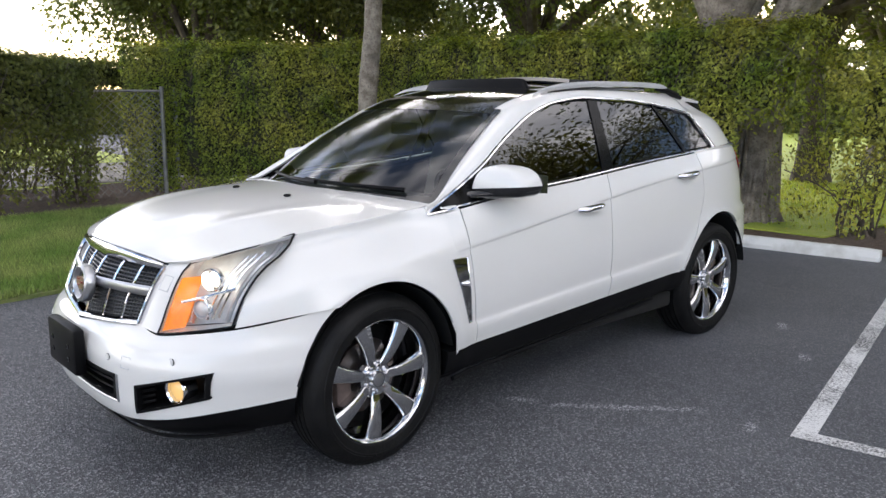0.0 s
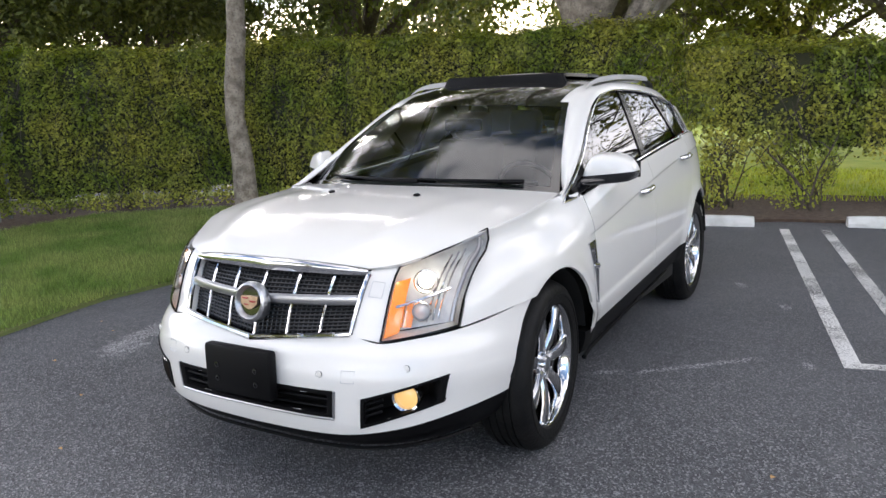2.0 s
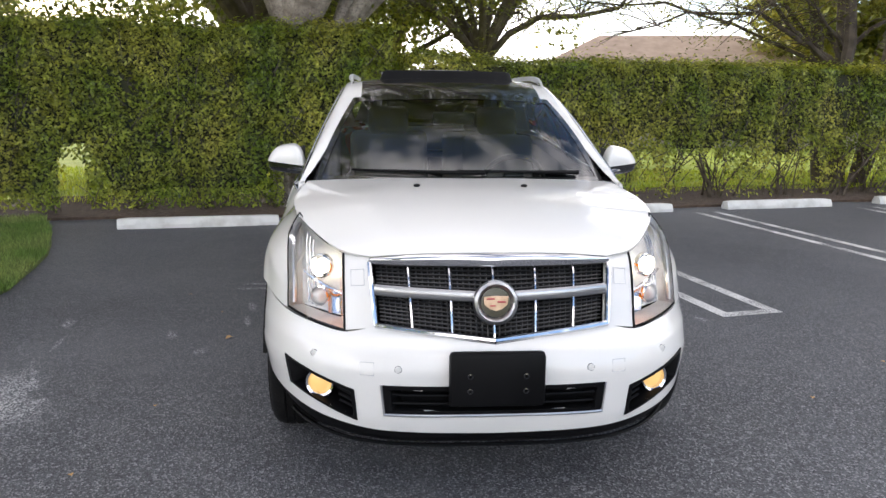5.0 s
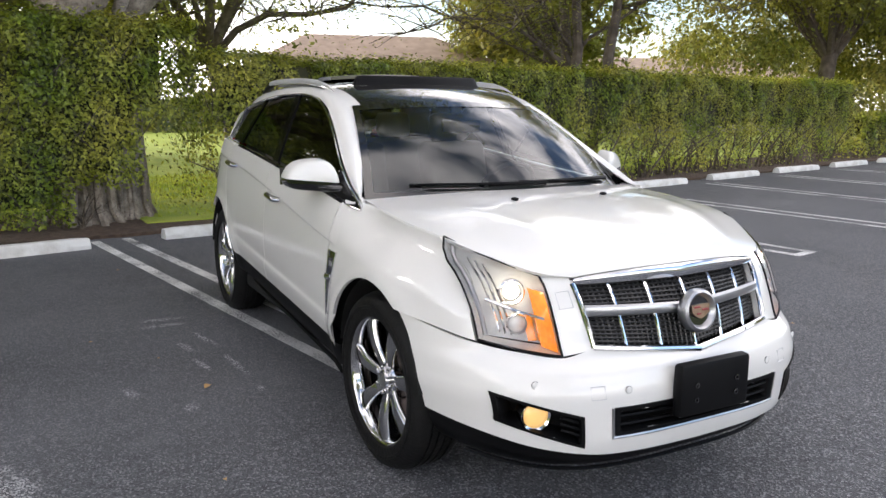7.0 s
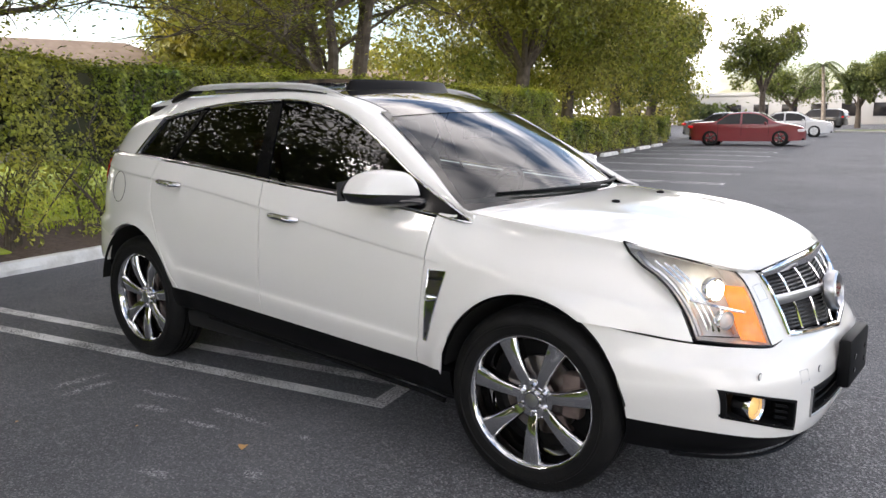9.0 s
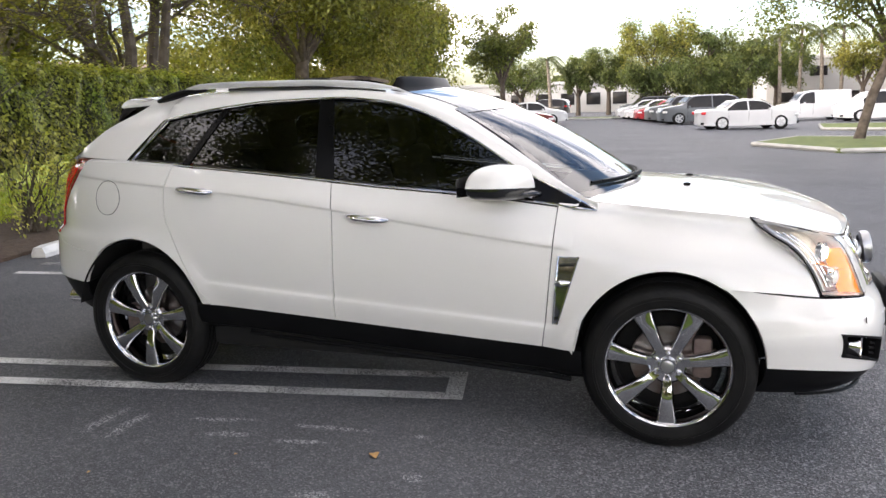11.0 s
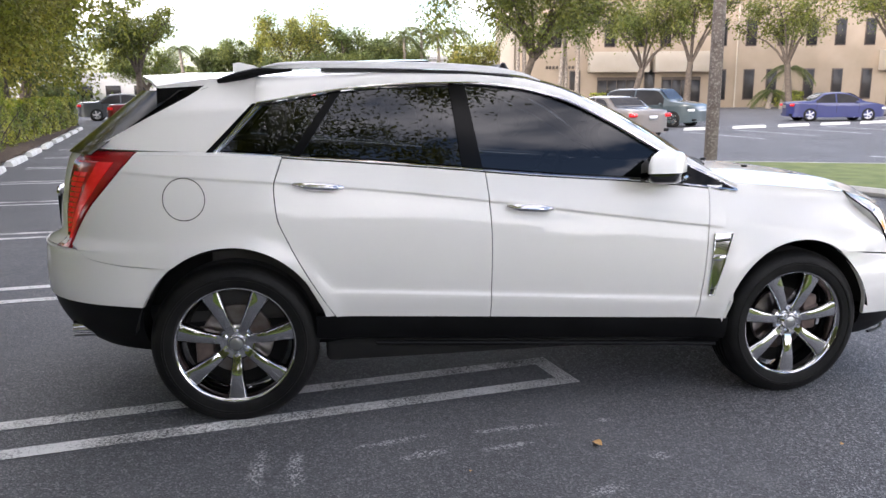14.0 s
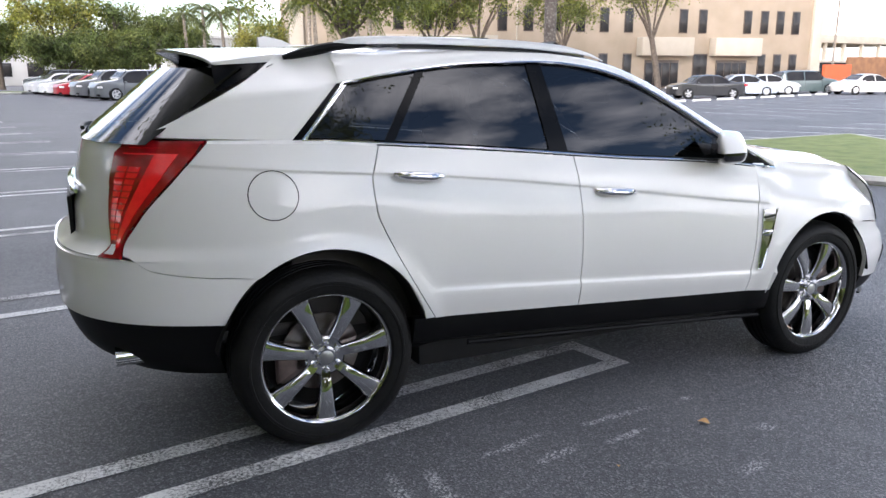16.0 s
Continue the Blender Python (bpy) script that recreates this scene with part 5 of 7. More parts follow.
    def rail_at(u, v):
        dy, dz = sec[int(round(u * 6)) % 6]
        x = xr_[int(round(v * 39))]
        k = min(1.0, 0.16 + (0.12 - x) / 0.30, 0.2 + (x + 1.24) / 0.10)
        return flip((x, roof_y(x) + 0.012 + dy * k, rz(x) + dz * k), s)
    rl = part("roof_rail", finish(grid(rail_at, 6, 39, close_u=True), 1, rim=0), M["rail"], car, "satin silver roof rail", angle=25)
    part("rail_foot", tube([flip((x, roof_y(x) + 0.010, rz(x) - 0.018 - 0.0), s) for x in np.linspace(-1.10, -1.45, 12)], [0.008, 0.011, 0.014, .016, .018, .020, .021, .021, .020, .018, .015, .010], 8), M["trim"], rl)
    part("rail_gap", tube([flip((x, roof_y(x) + 0.006, rz(x) - 0.026), s) for x in np.linspace(-0.02, -0.95, 16)], 0.010, 6), M["gloss_black"], rl)

    # mirror: white cap over a black base, with the glass behind
    def shell_at(u, v, sign):
        a = 2 * math.pi * u
        pw = lambda k: math.copysign(abs(k) ** 0.46, k)
        r = math.cos(v * math.pi / 2) ** 0.36 if sign > 0 else math.cos(v * math.pi / 2) ** 0.30
        q0, q1, q2 = pw(math.cos(a)) * r, pw(math.sin(a)) * r, math.sin(v * math.pi / 2)
        o = (q1 + 1) / 2
        z = 0.118 * q2 * (1 - 0.40 * o ** 2.2) * (1 - 0.15 * (q0 + 1) / 2) if sign > 0 else -0.052 * q2
        return flip((0.665 + 0.088 * q0 - 0.075 * q1, 0.935 + 0.112 * q1 - 0.02 * q2 * max(0, sign) * q1, 1.152 + z + 0.008 * q1), s)
    mr = part("door_mirror", finish(grid(lambda u, v: shell_at(u, v, 1), 40, 14, close_u=True), 1, rim=0), WP, fd, "white door mirror on a black foot")
    part("mirror_base", finish(grid(lambda u, v: shell_at(u, v, -1), 40, 8, close_u=True), 1, rim=0), M["gloss_black"], mr)
    own = tube([flip((0.80, 0.80, 1.112), s), flip((0.77, 0.86, 1.120), s), flip((0.71, 0.92, 1.122), s), flip((0.66, 0.97, 1.126), s)], [0.05, 0.042, 0.034, 0.016], 12, flat=0.5)
    part("mirror_foot", own, M["gloss_black"], mr)
    own = grid(lambda u, v: flip((0.652 - 0.146 * u - 0.020, 0.838 + 0.195 * u, 1.118 + (0.128 - 0.045 * u) * v), s), 6, 4)
    part("mirror_glass", own, M["gloss_black"], mr)

    # head lamp: frame, bowl, lens, amber strip, clear cover
    A = lambda z: front_at_x(lamp_edge(z), z)
    def lamp_uv(u, v, off=0.0):
        """u from the flank to the grille, v from below to the top."""
        z_out, z_in = 0.682 + (1.012 - 0.682) * v, 0.640 + (0.905 - 0.640) * v
        a_out = front_at_x(lamp_edge(z_out) + 0.006, z_out)
        y_in = 0.548 + 0.008 * v
        a_in = front_at_y(y_in, z_in)
        z = z_out + (z_in - z_out) * u
        return flip(front(a_out + (a_in - a_out) * u, z, off), s)
    hl = part("head_lamp", finish(grid(lambda u, v: lamp_uv(u, v, -0.055 - 0.05 * u - 0.02 * math.sin(math.pi * u)), 14, 14), 1, rim=0), M["reflector"], car, "lit clear head lamp with an amber strip")
    part("lamp_cover", finish(grid(lambda u, v: lamp_uv(u, v, 0.006), 14, 14), 1, rim=0), M["lamp_glass"], hl)
    own = bmesh.new()
    for loop in ([(0, v) for v in np.linspace(0, 1, 10)], [(u, 1) for u in np.linspace(0, 1, 10)], [(1, v) for v in np.linspace(1, 0, 10)], [(u, 0) for u in np.linspace(1, 0, 10)]):
        tube([lamp_uv(u, v, 0.002) for u, v in loop], 0.0045, 6, own)
    part("lamp_seal", own, M["trim"], hl)
    for edge in (0.0, 1.0):
        own = grid(lambda u, v: lamp_uv(u * .999 + .0005, edge, 0.004 - (0.06 + .05 * u) * v), 12, 3)
        part("lamp_wall", own, M["reflector"], hl)
    own = grid(lambda u, v: lamp_uv(0.02, u, 0.004 - 0.06 * v), 12, 3)
    grid(lambda u, v: lamp_uv(0.985, u, 0.004 - 0.11 * v), 12, 3, own)
    part("lamp_wall", own, M["reflector"], hl)
    part("amber_strip", grid(lambda u, v: lamp_uv(0.968, 0.035 + 0.75 * u, -0.004) + Vector((-0.088 * v, 0.012 * v * s, 0)), 14, 4), M["amber"], hl, "amber turn signal strip")
    for u_ in (0.22, 0.30, 0.38):
        part("reflector_rib", tube([lamp_uv(u_ + .05 * (1 - v), v, -0.042) for v in np.linspace(0.10, 0.86, 8)], 0.0045, 6), M["chrome"], hl)
    part("lamp_bezel", tube([lamp_uv(u_, 0.45 - .05 * u_, -0.035) for u_ in np.linspace(0.20, 0.93, 9)], 0.006, 6), M["chrome"], hl)
    part("lower_reflector", finish(grid(lambda u, v: lamp_uv(0.62 + .30 * u, 0.06 + 0.30 * v, -0.05 - .03 * math.sin(math.pi * u)), 8, 8), 1, rim=0), M["chrome"], hl)
    part("light_guide", tube([lamp_uv(0.10, v, -0.01) for v in np.linspace(0.06, 0.92, 14)], 0.010, 8), M["satin"], hl)
    for u_, v_, r_ in ((0.58, 0.64, 0.041), (0.52, 0.26, 0.034)):
        c = lamp_uv(u_, v_, -0.045)
        n = (lamp_uv(u_, v_, 0.02) - c).normalized()
        n = (n + Vector((0.5, 0, 0))).normalized()
        mt = Matrix.Translation(c) @ n.to_track_quat("Z", "Y").to_matrix().to_4x4()
        own = lathe([(r_ * 1.15, 0.0), (r_ * 1.18, 0.022), (r_ * 1.05, 0.026), (r_, 0.012), (r_ * .8, 0.0)], 24)
        part("lamp_ring", own, M["chrome"], hl, at=mt)
        q_ = r_ * (.72 if r_ > .04 else .98)
        own = lathe([(q_, 0.004), (q_ * .87, 0.020), (q_ * .56, 0.032), (0.0, 0.038)], 24)
        part("lens", own, M["lit"] if r_ > .04 else M["reflector"], hl, at=mt)

    # fog lamp pocket
    def fog_uv(u, v, off=0.0):
        z_o, z_i = 0.408 + 0.11 * v, 0.318 + 0.122 * v
        y_o, y_i = 0.762 + 0.02 * v, 0.500 + 0.012 * v
        z = z_i + (z_o - z_i) * u
        return flip(front(front_at_y(y_i + (y_o - y_i) * u, z), z, off), s)
    fg = part("fog_lamp", finish(grid(lambda u, v: fog_uv(u, v, 0.005 - 0.088 * dip(u, .06, .04) * dip(v, .09, .05)), 44, 24), 1, rim=0.006), M["trim"], car, "lit round fog lamp in a black pocket")
    c = fog_uv(0.62, 0.50, -0.046)
    mt = Matrix.Translation(c) @ (Vector((1, 0.25 * s, 0))).to_track_quat("Z", "Y").to_matrix().to_4x4()
    part("fog_ring", lathe([(0.052, -0.04), (0.057, 0.026), (0.054, 0.032), (0.046, 0.027), (0.044, 0.004)], 32), M["chrome"], fg, at=mt)
    part("fog_lens", lathe([(0.046, 0.014), (0.038, 0.023), (0.020, 0.030), (0.0, 0.031)], 28), M["lit_fog"], fg, at=mt)
    for k in (0.3, 0.5, 0.7):
        part("fog_slat", tube([fog_uv(0.06, k, -0.02), fog_uv(0.30, k, -0.025)], 0.006, 6), M["trim"], fg)

    # parking sensors on the bumper
    for y, z in ((0.662, 0.553), (0.352, 0.526)):
        p = flip(front(front_at_y(y, z), z, 0.001), s)
        n = Vector((1, 0.25 * s * y, 0.05))
        mt = Matrix.Translation(p) @ n.to_track_quat("Z", "Y").to_matrix().to_4x4()
        part("sensor", lathe([(0.0125, -0.004), (0.0125, 0.0015), (0.0105, 0.0025), (0.0105, 0.0005), (0.0095, 0.0005), (0.0095, 0.002), (0, 0.003)], 18), [WP], car, at=mt)
        part("sensor_ring", lathe([(0.0135, -0.002), (0.0138, 0.001), (0.0122, 0.0012)], 18), M["trim"], car, at=mt)

    # tail lamp
    def tail_uv(u, v, off=0.0):
        """u from the flank to the tailgate, v from below to the top."""
        z = 0.855 + (1.286 - 0.855) * v
        a0 = rear_at_x(tail_edge(z) - 0.003, z)
        a1 = rear_at_y(0.632 - 0.077 * v, z)
        return flip(rear(a0 + (a1 - a0) * u, z, off), s)
    tl = part("tail_lamp", finish(grid(lambda u, v: tail_uv(u, v, -0.03), 12, 20), 1, rim=0), M["red_dark"], car, "tall red tail lamp")
    part("lens", finish(grid(lambda u, v: tail_uv(u, v, 0.008), 12, 20), 1, rim=0.02), M["red_dark"], tl)
    for k in range(12):
        v0 = 0.14 + 0.055 * k
        for j in range(2):
            u0 = 0.52 + 0.2 * j
            part("lens_block", finish(grid(lambda u, v: tail_uv(u0 + 0.16 * u, v0 + 0.042 * v, 0.011), 2, 2), 1, rim=0.006), M["red_lens"], tl)
    part("light_bar", finish(grid(lambda u, v: tail_uv(0.16 + 0.26 * u, 0.08 + 0.82 * v, 0.011), 5, 16), 1, rim=0.006), M["red_lens"], tl)
    part("light_bar", finish(grid(lambda u, v: tail_uv(0.40 + 0.45 * u, 0.90 + 0.045 * v, 0.011), 5, 3), 1, rim=0.006), M["red_lens"], tl)
    part("reverse_lens", finish(grid(lambda u, v: tail_uv(0.35 + 0.5 * u, 0.03 + 0.075 * v, 0.011), 4, 3), 1, rim=0.006), M["reflector"], tl)

# backing behind the panel gaps
own = bmesh.new()
for s in (1, -1):
    def back(u, v):
        x = -2.05 + 3.7 * u
        lo = max(rocker(x) if -1.1 < x < 1.1 else 0.72, (arch(x) or 0) + 0.02)
        hi = (edge_z(x) if x > .80 else belt(x)) - 0.035
        z = lo + (hi - lo) * v
        p = fender_warp(side(x, z), x, z) if x > 0.8 else side(x, z)
        p.y -= 0.03 if x < 0.7 else 0.075
        return flip(p, s)
    grid(back, 60, 12, own)
part("inner_shell", own, M["under"], car)

# wheel wells and floor
for size_, at_, bev in (((1.98, 1.74, 0.12), (0, 0, 0.335), .03), ((0.9, 1.22, 0.5), (1.42, 0, 0.56), .06), ((0.9, 1.22, 0.55), (-1.42, 0, 0.62), .06), ((0.26, 1.3, 0.30), (2.0, 0, 0.42), .05), ((0.32, 1.24, 0.34), (-1.97, 0, 0.56), .06)):
    part("underbody", box(*size_, at_, bev), M["under"], car)
for key in "fr":
    cx, cz = HUB[key]
    for s in (1, -1):
        R = 0.437 if key == "f" else 0.455
        own = grid(lambda u, v: Vector((cx + R * math.cos(math.radians(10 + 160 * u)) * 0.97, s * (0.60 + 0.315 * v), cz + R * math.sin(math.radians(10 + 160 * u)))), 28, 3)
        part("wheel_liner", own, M["under"], car)

# front bumper, lip, cheeks
bump_low = curve([(0, 0.272), (0.4, 0.282), (0.62, 0.312), (0.8, 0.355), (0.93, 0.385)])
bump_top = curve([(0, 0.612), (0.2, 0.632), (0.43, 0.656), (0.552, 0.634), (0.66, 0.648), (0.80, 0.672), (0.88, 0.701), (0.905, 0.718), (0.93, 0.721)])


def bump_edge(z):
    t = (z - HUB["f"][1]) / 0.450
    return HUB["f"][0] + 0.415 * math.sqrt(max(0, 1 - t * t)) + 0.002


def bumper_at(u, v, low, top, off=0.0):
    w = 2 * u - 1
    z = 0.5
    for _ in range(5):
        a = abs(w) * front_at_x(bump_edge(z), z)
        y = front(a, z).y
        z = low(y) + (top(y) - low(y)) * v
    return flip(front(a, z, off), 1 if w > 0 else -1)


own = grid(lambda u, v: bumper_at(u, v, bump_low, bump_top), 120, 30)
own = finish(own, 1, rim=0.02)
hole = [f for f in own.faces if (lambda c: (abs(c.y) < 0.39 and 0.368 < c.z < 0.452) or (0.513 < abs(c.y) < 0.764 and 0.324 + 0.34 * (abs(c.y) - .5) < c.z < 0.434 + 0.29 * (abs(c.y) - .512)))(f.calc_center_median())]
bmesh.ops.delete(own, geom=hole, context="FACES")
bumper = part("front_bumper", own, WP, car)
for s in (1, -1):
    def cheek(u, v):
        z = 0.640 + 0.265 * v
        y0, y1 = 0.432 + 0.026 * v, 0.546 + 0.006 * v
        zz = z + 0.016 * (1 - u) * (1 - v)
        return flip(front(front_at_y(y0 + (y1 - y0) * u, zz), zz), s)
    part("bumper_cheek", finish(grid(cheek, 10, 16), 1, rim=0.03), WP, car)
    part("tow_cover", tube([flip(front(front_at_y(y, z), z, 0.0005), s) for y, z in ((0.44, 0.50), (0.49, 0.50), (0.49, 0.545), (0.44, 0.545), (0.44, 0.50))], 0.0015, 4), M["satin"], bumper)
    part("washer_cover", tube([flip(front(front_at_y(y, z), z, 0.0008), s) for y, z in ((0.475, 0.80), (0.525, 0.795), (0.527, 0.85), (0.478, 0.855), (0.475, 0.80))], 0.0015, 4), M["satin"], bumper)
lip_low = curve([(0, 0.195), (0.5, 0.20), (0.8, 0.225), (0.93, 0.25)])
part("front_lip", finish(grid(lambda u, v: bumper_at(u, v, lip_low, lambda y: bump_low(y) - 0.003, -0.012 - 0.05 * (1 - v) ** 2), 80, 8), 1, rim=0.08), M["trim"], car)
part("lip_blade", tube([bumper_at(u, 0.1, lip_low, bump_low, 0.0 - 0.03) - Vector((0, 0, 0.005)) for u in np.linspace(0.08, 0.92, 40)], 0.011, 6, flat=0.6), M["trim"], car)

# lower intake
it = part("lower_intake", finish(grid(lambda u, v: flip(front(front_at_y(abs(2 * u - 1) * (0.400 + .01 * v), 0.357 + 0.108 * v), 0.357 + 0.108 * v, 0.005 - 0.06 * dip(u, .03, .02) * dip(v, .14, .06)), 1 if u > .5 else -1), 90, 24), 1, rim=0.006), M["trim"], car)
for k in (0.34, 0.64):
    part("intake_bar", tube([flip(front(front_at_y(abs(w) * 0.395, 0.357 + 0.108 * k), 0.357 + .108 * k, -0.015), 1 if w > 0 else -1) for w in np.linspace(-1, 1, 17)], 0.009, 8, flat=0.7), M["trim"], it)
part("intake_trim", tube([flip(front(front_at_y(abs(w) * 0.405, 0.352), 0.352, 0.003), 1 if w > 0 else -1) for w in np.linspace(-1, 1, 21)], 0.006, 6), M["satin"], it)
for s in (1, -1):
    part("intake_trim", tube([flip(front(front_at_y(0.402 + .01 * k, 0.355 + .11 * k), 0.355 + .11 * k, 0.003), s) for k in (0, .5, 1)], 0.005, 6), M["satin"], it)

# blank plate holder
own = box(0.05, 0.345, 0.20, (2.405, 0, 0.504), 0.016)
pl = part("plate_holder", own, M["trim"], car, "black blank number plate holder")
for y in (-0.10, 0.10):
    for z in (0.467, 0.522):
        own = lathe([(0.011, 0.0), (0.011, 0.004), (0.006, 0.005), (0.005, -0.002), (0, -0.002)], 14)
        part("screw_boss", own, M["gloss_black"], pl, at=Matrix.Translation((2.43, y, z)) @ Euler((0, radians(90), 0)).to_matrix().to_4x4())

# grille
g_top = lambda y: 0.884 - 0.006 * abs(y) / 0.455
g_low = lambda y: 0.624 + 0.040 * abs(y) / 0.435


def gr(w, v, off=0.0):
    """w from -1 to 1 across, v from below to the top."""
    y = abs(w) * (0.432 + 0.024 * v)
    z = g_low(y) + (g_top(y) - g_low(y)) * v
    return flip(front(front_at_y(y, z), z, off), 1 if w >= 0 else -1)


grille = part("grille", finish(grid(lambda u, v: gr(2 * u - 1, v, -0.045), 40, 12), 1, rim=0), M["under"], car, "black mesh grille in a chrome frame")
own = bmesh.new()
for k in range(1, 17):
    tube([gr(w, k / 17, -0.030) for w in np.linspace(-0.99, 0.99, 25)], 0.0042, 4, own, cap=False)
for k in range(-19, 20):
    tube([gr(k / 20, v, -0.032) for v in (0.01, 0.33, 0.66, 0.99)], 0.0036, 4, own, cap=False)
part("mesh_insert", own, M["grille_mesh"], grille)
part("cross_bar", tube([gr(w, 0.56, -0.008) for w in np.linspace(-0.985, 0.985, 33)], 0.017, 8, flat=1.25), M["satin"], grille, "satin silver cross bar")
for w in (-0.70, -0.36, 0.0, 0.36, 0.70):
    part("upright_bar", tube([gr(w, v, -0.012) for v in np.linspace(0.02, 0.98, 9)], 0.0055, 6), M["chrome"], grille)
own = bmesh.new()
for s in (1, -1):
    tube([gr(s * w, 0.0, 0.004) for w in np.linspace(0, 1, 16)], 0.012, 8, own)
    tube([gr(s, v, 0.004) for v in np.linspace(0, 1, 10)], 0.010, 8, own)
part("grille_frame", own, M["chrome"], grille, "chrome grille surround")
def cap_at(u, v):
    w = 2 * u - 1
    a = flip(front(front_at_y(abs(w) * 0.458, 0.876), 0.876, 0.008), 1 if w >= 0 else -1)
    b = hood_at(0.0, u) + Vector((0.006, 0, -0.004))
    return a.lerp(b, v) + Vector((0.006, 0, 0.006)) * math.sin(math.pi * v)


own = grid(cap_at, 44, 8)
part("grille_cap", finish(own, 1, rim=0.02), M["chrome"], grille, "chrome bar under the hood edge")
mt = Matrix.Translation((2.318, 0, 0.762)) @ Euler((0, radians(82), 0)).to_matrix().to_4x4()
part("emblem_ring", lathe([(0.062, -0.03), (0.080, -0.02), (0.083, 0.0), (0.078, 0.016), (0.068, 0.022), (0.060, 0.016), (0.056, 0.004), (0.05, 0.0), (0.0, 0.0)], 40), [M["satin"]], grille, at=mt)
part("emblem_field", lathe([(0.0555, 0.002), (0.054, 0.005), (0.0, 0.005)], 32), M["gloss_black"], grille, at=mt)
# plain shield in the ring
own = bmesh.new()
shield = [(-0.022, -0.045), (-0.026, 0.0), (-0.024, 0.045), (0.006, 0.042), (0.022, 0.022), (0.030, 0.0), (0.022, -0.022), (0.006, -0.042)]
f = own.faces.new([own.verts.new((x, y, 0.006)) for x, y in shield])
ex = bmesh.ops.extrude_face_region(own, geom=[f])
for g in ex["geom"]:
    if isinstance(g, bmesh.types.BMVert):
        g.co.z += 0.010
bmesh.ops.recalc_face_normals(own, faces=own.faces)
em = part("emblem", own, M["badge_gold"], grille, at=mt)
for k, (x, y, w, h) in enumerate(((-0.015, -0.02, .006, .03), (-0.004, 0.02, .008, .03), (0.010, -0.012, .006, .02))):
    part("emblem_stripe", box(w, h, 0.004, (x, y, 0.018), 0.001), M["badge_red"], em)

# windscreen
ws_x0, ws_x1 = 0.95, 0.345


def screen(u, v, off=0.0):
    w = 2 * u - 1
    yb, yt = 0.765, 0.580
    y = (yb + (yt - yb) * v) * w
    k = 1 - w * w
    bx, bz = 0.955 + 0.27 * k, 1.088 + 0.010 * k
    tx, tz = 0.350 + 0.11 * k, 1.506 + 0.022 * k
    p = Vector((bx + (tx - bx) * v, y, bz + (tz - bz) * v))
    n = Vector((0.55, 0, 0.83))
    return p + n * (0.03 * math.sin(math.pi * v) + off)


part("windscreen", finish(grid(screen, 30, 20), 1, rim=0), M["glass"], car, "clear windscreen")
own = bmesh.new()
grid(lambda u, v: screen(0.025 * u, v, 0.003), 2, 20, own)
grid(lambda u, v: screen(1 - 0.025 * u, v, 0.003), 2, 20, own)
grid(lambda u, v: screen(u, 0.94 + 0.075 * v, 0.003), 30, 3, own)
grid(lambda u, v: screen(u, 0.0 + 0.05 * v - .02, 0.003), 30, 3, own)
part("screen_border", own, M["gloss_black"], car)
# cowl panel and wipers
own = grid(lambda u, v: Vector((0, 0, 0)) + hood_at(1.0, u) .lerp(screen(u, 0.03), v) - Vector((0, 0, 0.028 * math.sin(math.pi * v))), 30, 8)
part("cowl", own, M["trim"], car)
for y0, y1 in ((0.10, -0.52), (0.62, 0.02)):
    wp = part("wiper", tube([screen((y + .77) / 1.54, 0.050 + 0.02 * (y - y0) / (y1 - y0), 0.020) for y in np.linspace(y0, y1, 10)], [0.013, 0.012, 0.011, 0.010, 0.009, 0.008, 0.007, 0.007, 0.006, 0.005], 6), M["trim"], car)
    part("wiper_blade", tube([screen((y + .77) / 1.54, 0.065 + 0.02 * (y - y0) / (y1 - y0), 0.008) for y in np.linspace(y0 - .06, y1 - .06, 8)], 0.006, 6), M["trim"], wp)

# roof with dark glass panels
def roof_at(u, v, off=0.0, x0=0.345, x1=-1.475, inset=0.0):
    w = 2 * v - 1
    x = x0 + (x1 - x0) * u
    y = (roof_y(x) - inset) * w
    fx = x + (0.11 * (1 - w * w) * max(0, 1 - u * 4)) - 0.05 * (1 - w * w) * max(0, u * 4 - 3)
    return Vector((fx, y, roof_z(x) + 0.040 * (1 - w * w) ** 1.0 - 0.016 * max(0, 1 - u * 5) * (1 - w * w) + off))


part("roof", finish(grid(roof_at, 40, 30), 1, rim=0.01), WP, car)
part("front_roof_glass", finish(grid(lambda u, v: roof_at(0.0 + 0.20 * u, 0.045 + 0.91 * v, 0.004), 12, 24), 1, rim=0.006), M["gloss_black"], car, "gloss black roof panel above the windscreen")
part("sunroof_opening", finish(grid(lambda u, v: roof_at(0.20 + 0.55 * u, 0.13 + 0.74 * v, 0.003), 12, 20), 1, rim=0.006), M["gloss_black"], car)
def deflect(u, v):
    """Front face up from the roof, then back down behind."""
    w = 2 * v - 1
    p = roof_at(0.165 + 0.03 * abs(w) ** 2 + 0.03 * u, 0.5 + 0.36 * w, 0.004)
    h = max(0.0, 1 - abs(w) ** 40)
    k = min(1, u / 0.45) if u < .7 else 1 - 0.7 * (u - .7) / .3
    return Vector((p.x, p.y, p.z + (1.690 - p.z) * h * k))


